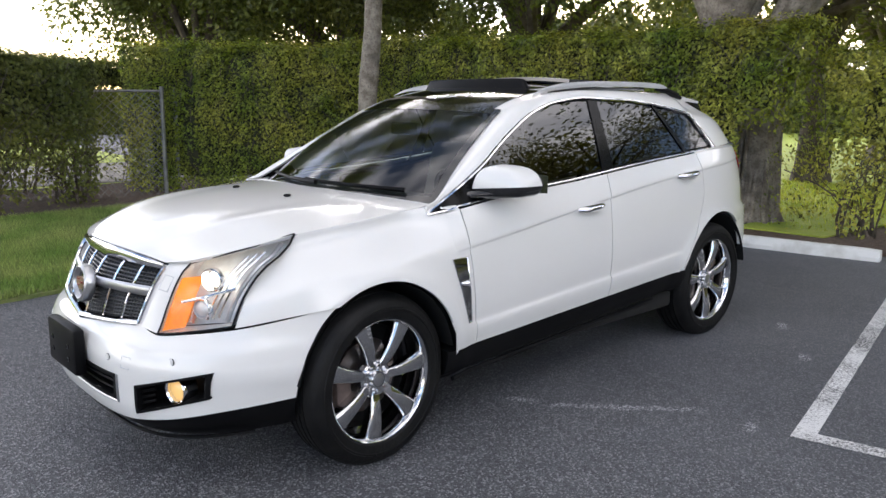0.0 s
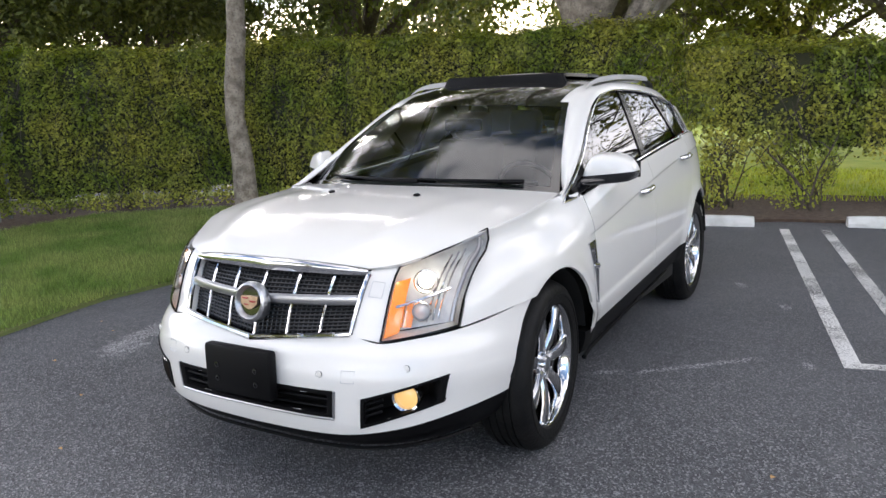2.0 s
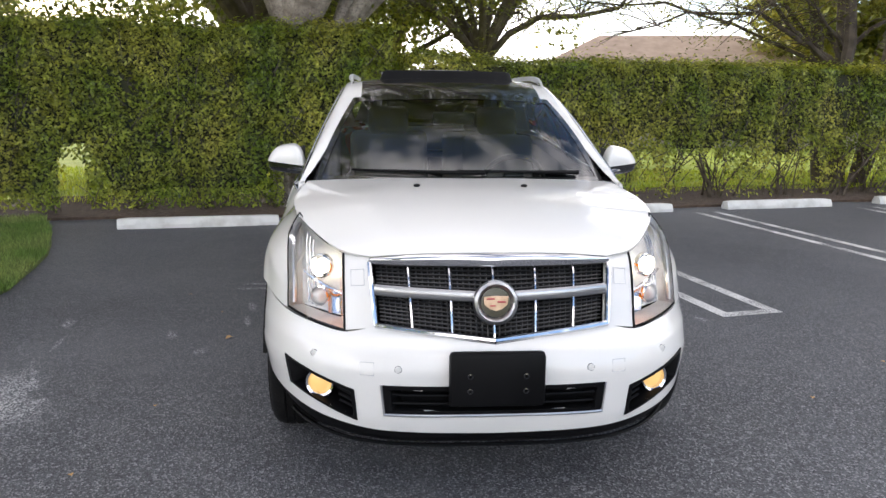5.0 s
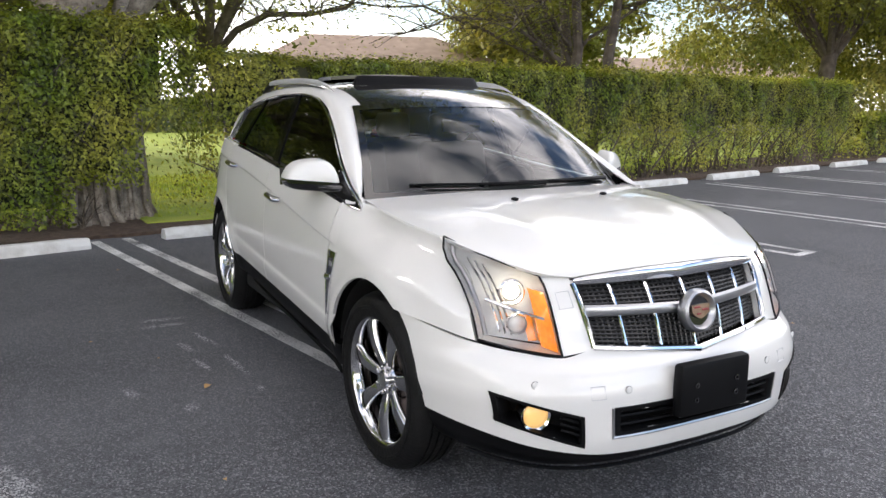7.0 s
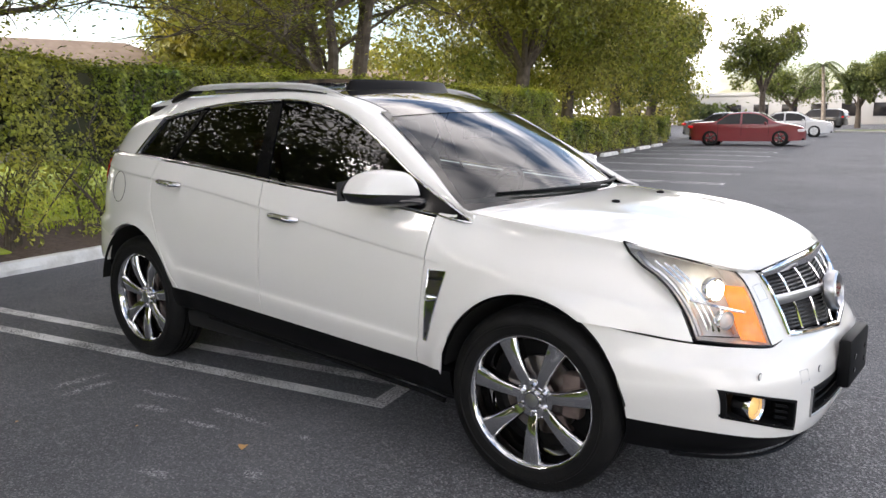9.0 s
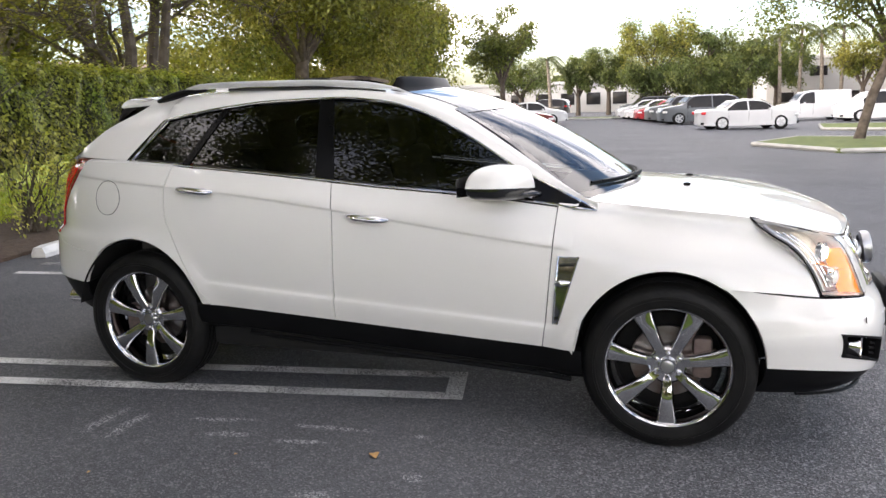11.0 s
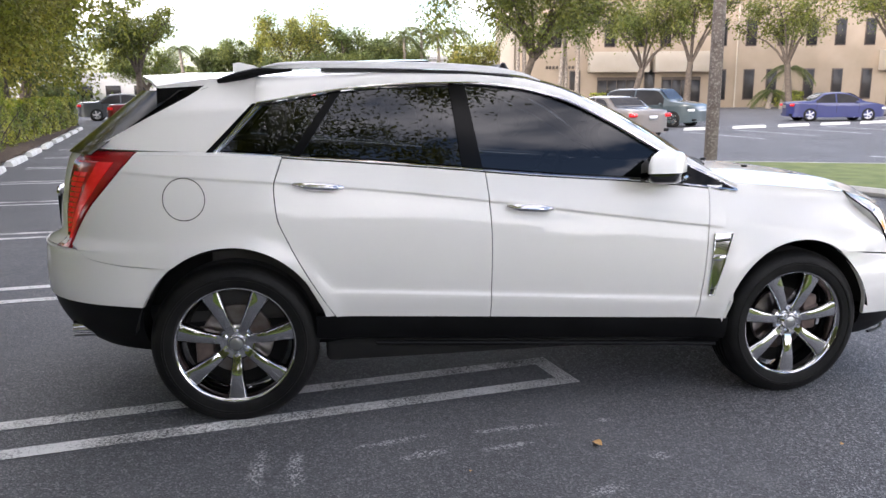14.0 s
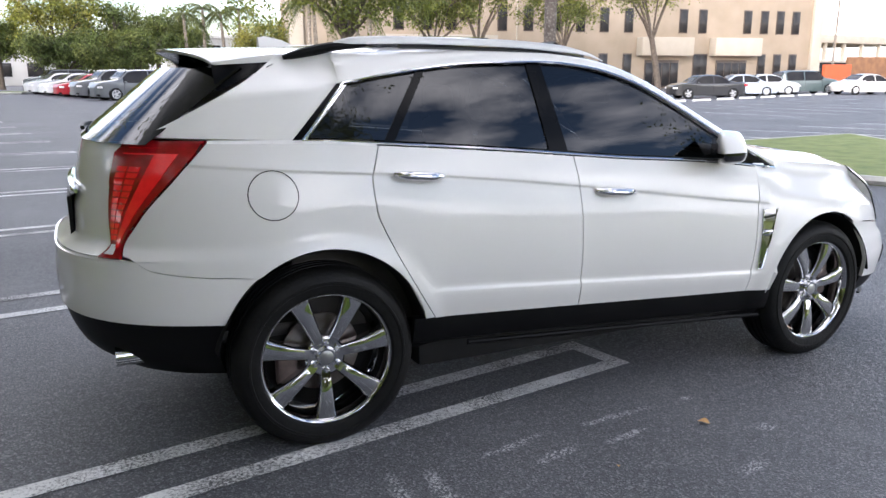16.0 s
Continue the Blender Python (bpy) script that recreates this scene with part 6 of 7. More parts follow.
own = grid(deflect, 10, 40)
part("wind_deflector", own, M["trim"], car, "raised black wind deflector of the open sunroof")
part("raised_roof_glass", finish(grid(lambda u, v: roof_at(0.42 + 0.30 * u, 0.15 + 0.70 * v, 0.046 - 0.012 * u), 10, 20), 1, rim=0.022), M["gloss_black"], car)
own = bmesh.new()
fin = [(-1.25, 0.0), (-1.32, 0.035), (-1.40, 0.055), (-1.43, 0.05), (-1.43, 0.0)]
a = [own.verts.new((x, 0.012 if z > .03 else .03, roof_z(x) + 0.036 + z)) for x, z in fin]
b = [own.verts.new((x, -0.012 if z > .03 else -.03, roof_z(x) + 0.036 + z)) for x, z in fin]
own.faces.new(a)
own.faces.new(b[::-1])
for i in range(5):
    own.faces.new((a[i], b[i], b[(i + 1) % 5], a[(i + 1) % 5]))
bmesh.ops.recalc_face_normals(own, faces=own.faces)
part("antenna_fin", own, WP, car)

# rear: spoiler, glass, tailgate, bumper
def spoil(u, v, low=0.0):
    w = 2 * v - 1
    k = 1 - w * w
    x0 = -1.475 - 0.05 * k
    x1 = -1.735 - 0.15 * k
    x = x0 + (x1 - x0) * u
    e = abs(w) ** 8
    return Vector((x, (roof_y(-1.475) - 0.012 * u) * w, 1.612 + 0.040 * k - 0.012 * u + 0.002 - low * (0.055 * (1 - u) + 0.010) - 0.022 * e * u))


own = grid(lambda u, v: spoil(u, v), 14, 36)
spo = part("spoiler", finish(own, 1, rim=0.012), WP, car)
part("spoiler_underside", grid(lambda u, v: spoil(u, v, 1.0), 14, 36), M["pillar"], spo)
for s in (1, -1):
    def cheek_at(u, v):
        top = flip(spoil(u, 1.0), 1)
        low = Vector((top.x + 0.01, top.y - 0.002, top.z - 0.034 + 0.022 * u))
        return flip(top.lerp(low, v), s)
    part("spoiler_side", grid(cheek_at, 10, 4), WP, spo)

    def fin_at(u, v):
        top = flip(spoil(u, 1.0), 1) - Vector((0, 0.004, 0.030 - 0.022 * u))
        low = Vector((-1.50 - 0.23 * u, 0.578 + 0.012 * u, 1.570 - 0.105 * u))
        return flip(top.lerp(low, v), s)
    part("spoiler_fin", grid(fin_at, 10, 5), M["pillar"], spo)


def rear_glass(u, v, off=0.0):
    w = 2 * u - 1
    y = (0.685 + (0.560 - 0.685) * v) * w
    k = 1 - abs(w) ** 3.2
    return Vector((-2.015 - 0.215 * k + (0.40 - 0.05 * k) * v - off, y, 1.275 + 0.285 * v))


part("rear_glass", finish(grid(rear_glass, 24, 14), 1, rim=0), M["glass_dark"], car, "dark rear window")
# black glass border, widened upwards to paint in the dark reflection below the spoiler
for s in (0, 1):
    part("rear_glass_border_shade", grid(lambda u, v: rear_glass(abs(s - (0.018 + 0.12 * v) * u), v, 0.004), 6, 14), M["pillar"], car)
part("rear_wiper", tube([rear_glass(u, 0.10, 0.025) for u in (0.5, 0.6, 0.7, 0.8)], 0.010, 6), M["trim"], car)
own = grid(lambda u, v: (lambda z, w: flip(rear(abs(w) * rear_at_y(0.625 - 0.077 * v, z), z), 1 if w > 0 else -1))(0.855 + 0.425 * v, 2 * u - 1), 44, 20)
tg = part("tailgate", finish(own, 1, rim=0.02), WP, car)
own = tube([(-2.285 + 0.10 * abs(y) ** 2, y, 1.075) for y in np.linspace(-0.38, 0.38, 15)], [0.008] + [0.021] * 13 + [0.008], 8, flat=1.2)
part("tailgate_bar", own, M["chrome"], tg)
part("plate_recess", box(0.02, 0.56, 0.17, (-2.298, 0, 0.96), 0.008), M["trim"], tg)
rb_low = curve([(0, 0.60), (0.5, 0.605), (0.85, 0.60), (0.95, 0.59)])
rb_top = lambda y: 0.852 - 0.03 * max(0, (y - 0.7) / 0.25)


def rbump(u, v, low, top, off=0.0):
    w = 2 * u - 1
    z = 0.6
    for _ in range(5):
        t = (z - HUB["r"][1]) / 0.470
        xe = HUB["r"][0] - 0.435 * math.sqrt(max(0, 1 - t * t)) - 0.002
        a = abs(w) * rear_at_x(min(xe, -1.02), z)
        y = rear(a, z).y
        hi = top(y)
        if abs(w) > .6:
            x = rear(a, z).x
            hi = min(hi, quarter_low(x) - 0.003) if x > -2.13 else hi
        z = low(y) + (hi - low(y)) * v
    return flip(rear(a, z, off), 1 if w > 0 else -1)


part("rear_bumper", finish(grid(lambda u, v: rbump(u, v, rb_low, rb_top), 110, 18), 1, rim=0.02), WP, car)
part("bumper_step", finish(grid(lambda u, v: flip(rear(abs(2 * u - 1) * 0.9, 0.846, -0.10 + 0.105 * v), 1 if u > .5 else -1), 30, 3), 1, rim=0), M["satin"], car)
part("rear_valance", finish(grid(lambda u, v: rbump(u, v, lambda y: 0.345, lambda y: rb_low(y) - 0.003, -0.012 - 0.07 * (1 - v) ** 2), 80, 8), 1, rim=0.08), M["trim"], car)
for s in (1, -1):
    own = lathe([(0.030, -0.10), (0.040, -0.10), (0.040, 0.04), (0.035, 0.04), (0.033, -0.05), (0, -0.05)], 24, "x")
    part("exhaust_tip", own, M["chrome"], car, at=pose(-2.15, 0.60 * s, 0.432, 0, 0, 180))
    # fuel door ring on the right flank only
own = tube([flip(side(-1.59 + 0.093 * math.cos(a), 1.083 + 0.093 * math.sin(a), 0.0008), -1) for a in np.linspace(0, 2 * math.pi, 49)], 0.0018, 4)
part("fuel_door", own, M["trim"], car, "thin round gap of the fuel filler door")


# wheels
def tyre_bm():
    w = 0.118
    prof_t = [(0.275, -w + .012), (0.283, -w), (0.300, -w - .004), (0.316, -w - .005), (0.318, -w - .009), (0.327, -w - .009), (0.329, -w - .005), (0.348, -w), (0.366, -w + .013), (0.378, -w + .034), (0.385, -w + .06)]
    for k in range(4):
        y = -0.052 + 0.035 * k
        prof_t += [(0.385, y - .006), (0.377, y - .004), (0.377, y + .004), (0.385, y + .006)]
    prof_t += [(r, -y) for r, y in reversed(prof_t[:11])]
    return lathe(prof_t, 72, "y")


def rim_bm():
    return lathe([(0.283, -0.095), (0.277, -0.10), (0.258, -0.06), (0.252, 0.03), (0.256, 0.070), (0.262, 0.086), (0.266, 0.098), (0.271, 0.104), (0.279, 0.108), (0.284, 0.105), (0.285, 0.095)], 72, "y")


def spoke_mesh():
    """One broad spoke, widening outwards, with a raised rim on both flanks."""
    own = bmesh.new()
    secs = []
    for i in range(13):
        t = i / 12
        r = 0.050 + 0.217 * t
        w = 0.024 + 0.013 * t + 0.012 * t ** 3
        h = 0.064 + 0.012 * math.sin(math.pi * min(1, t * 1.05)) + 0.026 * t
        prof_s = [(-w * .94, h - .055), (-w, h - .020), (-w * .97, h - .013), (-w * .74, h), (-w * .70, h + .0008), (w * .70, h + .0008), (w * .74, h), (w * .97, h - .013), (w, h - .020), (w * .94, h - .055)]
        secs.append([own.verts.new((r, y, x)) for x, y in prof_s])
    for a, b in zip(secs, secs[1:]):
        for j in range(9):
            own.faces.new((a[j], b[j], b[j + 1], a[j + 1]))
    bmesh.ops.recalc_face_normals(own, faces=own.faces)
    return own


def wheel(key, s, spin, steer=0.0):
    cx, cz = HUB[key]
    turn = 180 if s < 0 else 0
    wh = new("wheel")
    wh.parent = car
    wh.matrix_basis = pose(cx, s * 0.80, cz, 0, spin, turn + steer) if s > 0 else pose(cx, s * 0.80, cz, 0, 0, 180 + steer) @ pose(0, 0, 0, 0, spin, 0)
    wh["label"] = "chrome seven-spoke wheel with a black tyre"
    for nm, me in WHEEL.items():
        if nm == "spoke":
            for k in range(7):
                share("spoke", me, wh, pose(0, 0, 0, 0, 360 / 7 * k, 0))
        elif nm == "lug_nut":
            for k in range(6):
                share("lug_nut", me, wh, pose(0.056 * math.cos(k * math.pi / 3), 0.068, 0.056 * math.sin(k * math.pi / 3)))
        elif nm == "brake_caliper":           # stays put while the wheel has turned
            share(nm, me, wh, pose(0, 0, 0, 0, -spin + (180 if (s > 0) == (key == "f") else 0), 0))
        else:
            share(nm, me, wh, Matrix.Identity(4))
    return wh


WHEEL = {"tyre": bm_mesh("tyre", tyre_bm(), M["rubber"], angle=30), "rim": bm_mesh("rim", rim_bm(), M["wheel_chrome"]),
         "spoke": bm_mesh("spoke", spoke_mesh(), M["wheel_chrome"], angle=35),
         "hub": bm_mesh("hub", lathe([(0.084, 0.03), (0.084, 0.060), (0.076, 0.068), (0.044, 0.066), (0.041, 0.078), (0.037, 0.084), (0.031, 0.084), (0.030, 0.078), (0.0, 0.078)], 36, "y"), M["wheel_chrome"]),
         "hub_cap": bm_mesh("hub_cap", lathe([(0.030, 0.076), (0.028, 0.084), (0.018, 0.087), (0.0, 0.087)], 24, "y"), M["satin"]),
         "lug_nut": bm_mesh("lug_nut", lathe([(0.0125, -0.006), (0.0125, 0.012), (0.008, 0.020), (0, 0.021)], 6, "y"), M["chrome"]),
         "brake_disc": bm_mesh("brake_disc", lathe([(0.06, -0.02), (0.165, -0.02), (0.168, -0.012), (0.165, -0.004), (0.06, -0.004)], 40, "y"), M["disc"]),
         "brake_caliper": bm_mesh("brake_caliper", box(0.085, 0.07, 0.19, (-0.15, 0.0, 0.03), 0.02), M["caliper"]),
         "wheel_back": bm_mesh("wheel_back", lathe([(0.0, -0.06), (0.235, -0.06), (0.24, -0.02)], 36, "y"), M["under"])}
wheel("f", 1, 84, 3)
wheel("r", 1, 96)
wheel("f", -1, 90, 3)
wheel("r", -1, 88)

# ---- cabin ----
own = bmesh.new()
box(2.9, 1.50, 0.06, (-0.45, 0, 0.50), 0.02, own)
part("cabin_floor", own, M["dash"], car)
own = grid(lambda u, v: Vector((1.02 - 0.42 * v + 0.16 * (1 - (2 * u - 1) ** 2) * (1 - v), -0.72 + 1.44 * u, 1.06 + 0.03 * math.sin(math.pi * v) - 0.30 * max(0, v - .75) * 4 * .35)), 24, 14)
part("dashboard", own, M["dash"], car)
own = bmesh.new()
tube([(0.185 * math.cos(a), 0.185 * math.sin(a), 0) for a in np.linspace(0, 2 * math.pi, 33)], 0.015, 8, own)
box(0.34, 0.03, 0.02, (0, 0, 0), 0.005, own)
box(0.13, 0.12, 0.04, (0, -0.01, 0), 0.02, own)
part("steering_wheel", own, M["dash"], car, at=pose(0.42, 0.37, 1.02, 0, -62, 0) @ pose(0, 0, 0, 0, 0, 90))


def seat(x, y, w=0.50):
    own = box(0.50, w, 0.15, (x + 0.10, y, 0.68), 0.05, seg=3)
    st = part("seat", own, M["leather"], car, "beige leather seat")
    own = box(0.14, w - .02, 0.60, (0, 0, 0.30), 0.055, seg=3)
    part("seat_back", own, M["leather"], st, at=pose(x - 0.16, y, 0.70, 0, -14, 0))
    own = box(0.10, 0.27, 0.19, (0, 0, 0), 0.045, seg=3)
    part("head_rest", own, M["leather"], st, at=pose(x - 0.34, y, 1.375, 0, -10, 0))


seat(0.02, 0.37)
seat(0.02, -0.37)
seat(-0.85, 0.36, 0.62)
seat(-0.85, -0.36, 0.62)
part("centre_console", box(0.8, 0.22, 0.28, (0.25, 0, 0.66), 0.04), M["dash"], car)
part("rear_mirror", box(0.03, 0.24, 0.07, (0.52, 0.0, 1.40), 0.012), M["dash"], car)
for s in (1, -1):
    own = grid(lambda u, v: Vector((-1.5 + 2.4 * u, s * (0.76 - 0.0 * v), 0.5 + (belt(-1.5 + 2.4 * u) - 0.55) * v)), 8, 3)
    part("door_lining", own, M["dash"], car)

# ---- across the lot: cars, islands, building, palms ----
def sedan_points(kind):
    """Roof line, belt and size of a parked car."""
    L, W, H, wb, r = {"sedan": (4.75, 1.82, 1.45, 2.78, 0.33), "suv": (4.65, 1.86, 1.70, 2.68, 0.36), "van": (5.1, 1.98, 1.76, 3.0, 0.35), "panel_van": (4.5, 1.84, 1.85, 2.9, 0.33)}[kind]
    top = {"sedan": [(-.5, .60), (-.47, .68), (-.36, .70), (-.27, .72), (-.13, .97), (0.0, 1.0), (.10, .97), (.26, .70), (.42, .60), (.485, .52), (.5, .42)],
           "suv": [(-.5, .60), (-.49, .72), (-.43, .93), (-.30, 1.0), (0.0, 1.0), (.10, .98), (.24, .70), (.42, .62), (.485, .56), (.5, .42)],
           "van": [(-.5, .55), (-.495, .70), (-.46, .95), (-.30, 1.0), (.05, 1.0), (.16, .95), (.33, .66), (.44, .56), (.49, .48), (.5, .40)],
           "panel_van": [(-.5, .60), (-.498, .90), (-.48, 1.0), (.02, 1.0), (.14, .96), (.28, .64), (.42, .56), (.485, .48), (.5, .40)]}[kind]
    return L, W, H, wb, r, curve([(x * L, z * H) for x, z in top])


def parked_car(kind, at, heading, color, label, wheel_mat="satin", group="parked cars"):
    L, W, H, wb, r, top = sedan_points(kind)
    th = empty("car", label, "car", group, at=Matrix.LocRotScale(on_ground(at), Euler((0, 0, heading)), None))
    paint_m = paint("car_paint", color)
    belt_z = 0.62 * H if kind == "sedan" else 0.56 * H
    glass_top = lambda x: top(x) - 0.05

    def shell(u, v):
        x = -L / 2 + L * u
        t = top(x)
        e = max(.03, 1 - abs(2 * u - 1) ** 9) ** .30
        a = v * math.pi
        yy, low = W / 2 * e, 0.19 + 0.05 * abs(2 * u - 1) ** 4
        zz = low + (t - low) * min(1.0, math.sin(a) ** .55)
        k = max(0.0, (zz - belt_z) / max(.05, H - belt_z))
        y = (1 if v < .5 else -1) * yy * (1 - .26 * k) * (min(1, abs(math.cos(a)) * 2.4) ** .45)
        return Vector((x, y, zz))
    own = grid(shell, 40, 28)
    for u_ in (0.0, 1.0):                  # close both ends
        grid(lambda p, q: shell(u_, q * .5).lerp(shell(u_, 1 - q * .5), p), 6, 14, own)
    bmesh.ops.remove_doubles(own, verts=own.verts, dist=1e-4)
    bmesh.ops.recalc_face_normals(own, faces=own.faces)
    part("body", own, paint_m, th, angle=60)
    for s in (1, -1):
        x0, x1 = {"sedan": (-.25, .20), "suv": (-.42, .20), "van": (-.43, .28), "panel_van": (.02, .24)}[kind]
        cuts = [x0, (x0 + x1) / 2 - .01, x1] if kind != "panel_van" else [x0, x1]
        for c0, c1 in zip(cuts, cuts[1:]):
            def pane_at(u, v):
                x = (c0 + .008) * L + (c1 - c0 - .016) * L * u
                hi = max(belt_z + .03, glass_top(x) - .04)
                z = belt_z + .02 + (hi - belt_z - .02) * v
                k = max(0.0, (z - belt_z) / (H - belt_z))
                return Vector((x, s * (W / 2 * (1 - .26 * k) + .012), z))
            part("side_glass", grid(pane_at, 8, 4), M["win_dark"], th)
        part("headlight", box(.30, .26, .11, (L * .452, s * W * .375, H * .44), .045, turn=Euler((0, 0, -s * .5)).to_matrix().to_4x4()), M["reflector"], th)
        part("tail_light", box(.22, .34, .14, (-L * .466, s * W * .365, H * .56), .045, turn=Euler((0, 0, s * .4)).to_matrix().to_4x4()), M["red_lens"], th)
        part("side_mirror", box(.12, .16, .12, (L * .17, s * (W / 2 + .06), belt_z + .05), .04), paint_m, th)
        for sx in (1, -1):
            wh = new("wheel")
            wh.parent = th
            wh.matrix_basis = pose(sx * wb / 2, s * (W / 2 - .085), r, 0, 0, 0 if s > 0 else 180)
            share("tyre", FAR_WHEEL["tyre"], wh, Matrix.Scale(r / .377, 4))
            share("rim", FAR_WHEEL[wheel_mat], wh, Matrix.Scale(r / .377, 4))
            own = lathe([(r + .05, 0), (r + .05, .03), (0, .03)], 24, "y")
            part("wheel_arch", own, M["under"], th, at=pose(sx * wb / 2, s * (W / 2 - .03) - (.015), r + .01, 0, 0, 0))
    fx = {"sedan": (.115, .245), "suv": (.115, .225), "van": (.175, .31), "panel_van": (.15, .265)}[kind]
    part("windscreen", grid(lambda u, v: (lambda x: Vector((x + .012, (2 * v - 1) * W * .37 * (1 - .12 * u), top(x) + .012)))(L * (fx[1] + (fx[0] - fx[1]) * u)), 8, 8), M["win_dark"], th)
    if kind != "panel_van":
        rx = {"sedan": (-.265, -.15), "suv": (-.485, -.435), "van": (-.492, -.465)}[kind]
        part("rear_screen", grid(lambda u, v: (lambda x: Vector((x - .012, (2 * v - 1) * W * .36 * (1 - .10 * u), top(x) + .012)))(L * (rx[0] + (rx[1] - rx[0]) * u)), 8, 8), M["win_dark"], th)
    part("grille", box(.06, W * .42, H * .12, (L * .487, 0, H * .36), .02), M["trim"], th)
    part("bumper", box(.10, W * .82, H * .06, (L * .478, 0, H * .19), .03), M["trim"], th)
    part("bumper", box(.10, W * .82, H * .08, (-L * .476, 0, H * .22), .03), M["trim"], th)
    for s in (1, -1):
        mid = {"sedan": -.03, "suv": -.11, "van": -.08, "panel_van": .05}[kind] * L
        for xs_ in (mid, wb / 2 - r - .12, -wb / 2 + r * .9):
            part("door_seam", box(.012, .012, belt_z - .38, (xs_, s * (W / 2 + .001), (belt_z + .38) / 2 + .02), .002), M["under"], th)
        for xs_ in (mid + .18, -wb / 2 + r * .9 + .14):
            part("door_handle", box(.17, .03, .028, (xs_, s * (W / 2 + .012), belt_z - .10), .008), paint_m, th)
    part("number_plate", box(.02, .34, .15, (-L / 2 - .012, 0, H * .50), .006), M["satin"], th, "plain pale number plate")
    part("sill", box(wb - 2.4 * r, W * .97, .10, (0, 0, .24), .03), M["trim"], th)
    return th


far_rim = lathe([(0.27, 0.06), (0.25, 0.09), (0.10, 0.075), (0.06, 0.10), (0, 0.10)], 28, "y")
own = far_rim
for k in range(5):
    a = 6.283 * k / 5
    box(.20, .02, .075, (.15 * math.cos(a), .092, .15 * math.sin(a)), .01, own, Euler((0, -a, 0)).to_matrix().to_4x4())
me_rim = bm_mesh("rim", own, M["satin"])
me_dark = me_rim.copy()
me_dark.materials[0] = M["gloss_black"]
FAR_WHEEL = {"tyre": bm_mesh("tyre", lathe([(0.25, -.10), (0.34, -.105), (0.377, -.08), (0.377, .08), (0.34, .105), (0.25, .10)], 32, "y"), M["rubber"]), "satin": me_rim, "dark": me_dark}

AZ = lambda dx, dy: math.atan2(dy, dx)
parked_car("sedan", (-7.6, 31.6), AZ(.98, .2), (0.20, 0.010, 0.016), "dark red sedan with black wheels parked by the low hedge", "dark")
parked_car("sedan", (-9.3, 45.0), AZ(.98, .2), (0.70, 0.70, 0.70), "white sedan parked beyond the red one")
parked_car("sedan", (-11.5, 41.0), AZ(.98, .2), (0.03, 0.035, 0.045), "dark sedan parked beyond the red one")
parked_car("sedan", (3.2, 36.8), AZ(.94, .30), (0.72, 0.72, 0.72), "white sedan at the end of the parked row")
parked_car("suv", (0.9, 44.5), AZ(-.95, -.3), (0.10, 0.11, 0.12), "dark grey crossover in the parked row")
parked_car("suv", (-0.1, 48.0), AZ(-.95, -.3), (0.13, 0.135, 0.14), "grey crossover in the parked row")
parked_car("sedan", (-1.0, 51.0), AZ(-.95, -.3), (0.40, 0.012, 0.02), "bright red hatchback in the parked row")
parked_car("sedan", (-1.9, 54.0), AZ(-.95, -.3), (0.70, 0.70, 0.70), "white sedan in the parked row")
parked_car("sedan", (-2.9, 57.0), AZ(-.95, -.3), (0.66, 0.66, 0.66), "pale silver sedan in the parked row")
parked_car("suv", (-3.2, 62.0), AZ(-.95, -.3), (0.06, 0.065, 0.07), "black crossover at the back of the row")
parked_car("sedan", (3.5, 52.0), AZ(.95, .3), (0.05, 0.055, 0.06), "dark sedan behind the white one")
parked_car("suv", (-14.0, 74.0), AZ(-.95, .1), (0.02, 0.022, 0.025), "black crossover far across the lot")
parked_car("panel_van", (7.7, 50.5), AZ(-.96, -.2), (0.72, 0.72, 0.72), "white panel van parked by the grass strip")
parked_car("van", (11.0, 47.0), AZ(-.97, -.2), (0.74, 0.74, 0.73), "white minivan parked by the grass strip")
parked_car("sedan", (9.3, 22.4), AZ(-.27, .96), (0.20, 0.18, 0.165), "silver-bronze sedan standing in the lane")
parked_car("suv", (14.2, 29.6), AZ(.62, -.78), (0.05, 0.075, 0.085), "dark teal crossover behind the silver sedan", "dark")
parked_car("sedan", (25.0, 32.2), AZ(.97, -.25), (0.012, 0.018, 0.10), "blue sedan parked before the beige building")
parked_car("sedan", (33.4, 33.8), AZ(-.93, .36), (0.012, 0.012, 0.014), "black sedan parked by the kerb stops")
parked_car("sedan", (38.6, 36.0), AZ(.9, -.4), (0.42, 0.46, 0.52), "pale blue sedan in the far row")
parked_car("sedan", (42.0, 37.2), AZ(.9, -.4), (0.55, 0.56, 0.57), "silver sedan in the far row")
parked_car("suv", (47.2, 38.2), AZ(.95, -.3), (0.08, 0.11, 0.11), "dark green wagon in the far row")
parked_car("sedan", (49.2, 34.8), AZ(-.97, .2), (0.60, 0.57, 0.52), "champagne sedan at the end of the far row")

# far stall lines and stops
for px, py, sx, sy, dx, dy, n, L in ((13.1, 24.3, 2.58, .80, .12, -1, 13, 4.8), (12.3, 12.7, 2.7, .25, .48, -.88, 9, 4.5), (21.0, 21.0, 2.66, .65, .2, -1, 11, 4.6)):
    d = Vector((dx, dy, 0)).normalized()
    for k in range(n):
        c = Vector((px + sx * k, py + sy * k, 0))
        tagged(part("stall_line", strip(c, c + d * L, 0.12, n=2), M["line"]), "worn white stall line on asphalt", "parking line", "stall lines", "structure")
for k in range(13):
    copy_thing(wheel_stop, Matrix.LocRotScale(on_ground((14.5 + 2.58 * k, 25.6 + .80 * k)), Euler((0, 0, AZ(2.58, .80))), None))



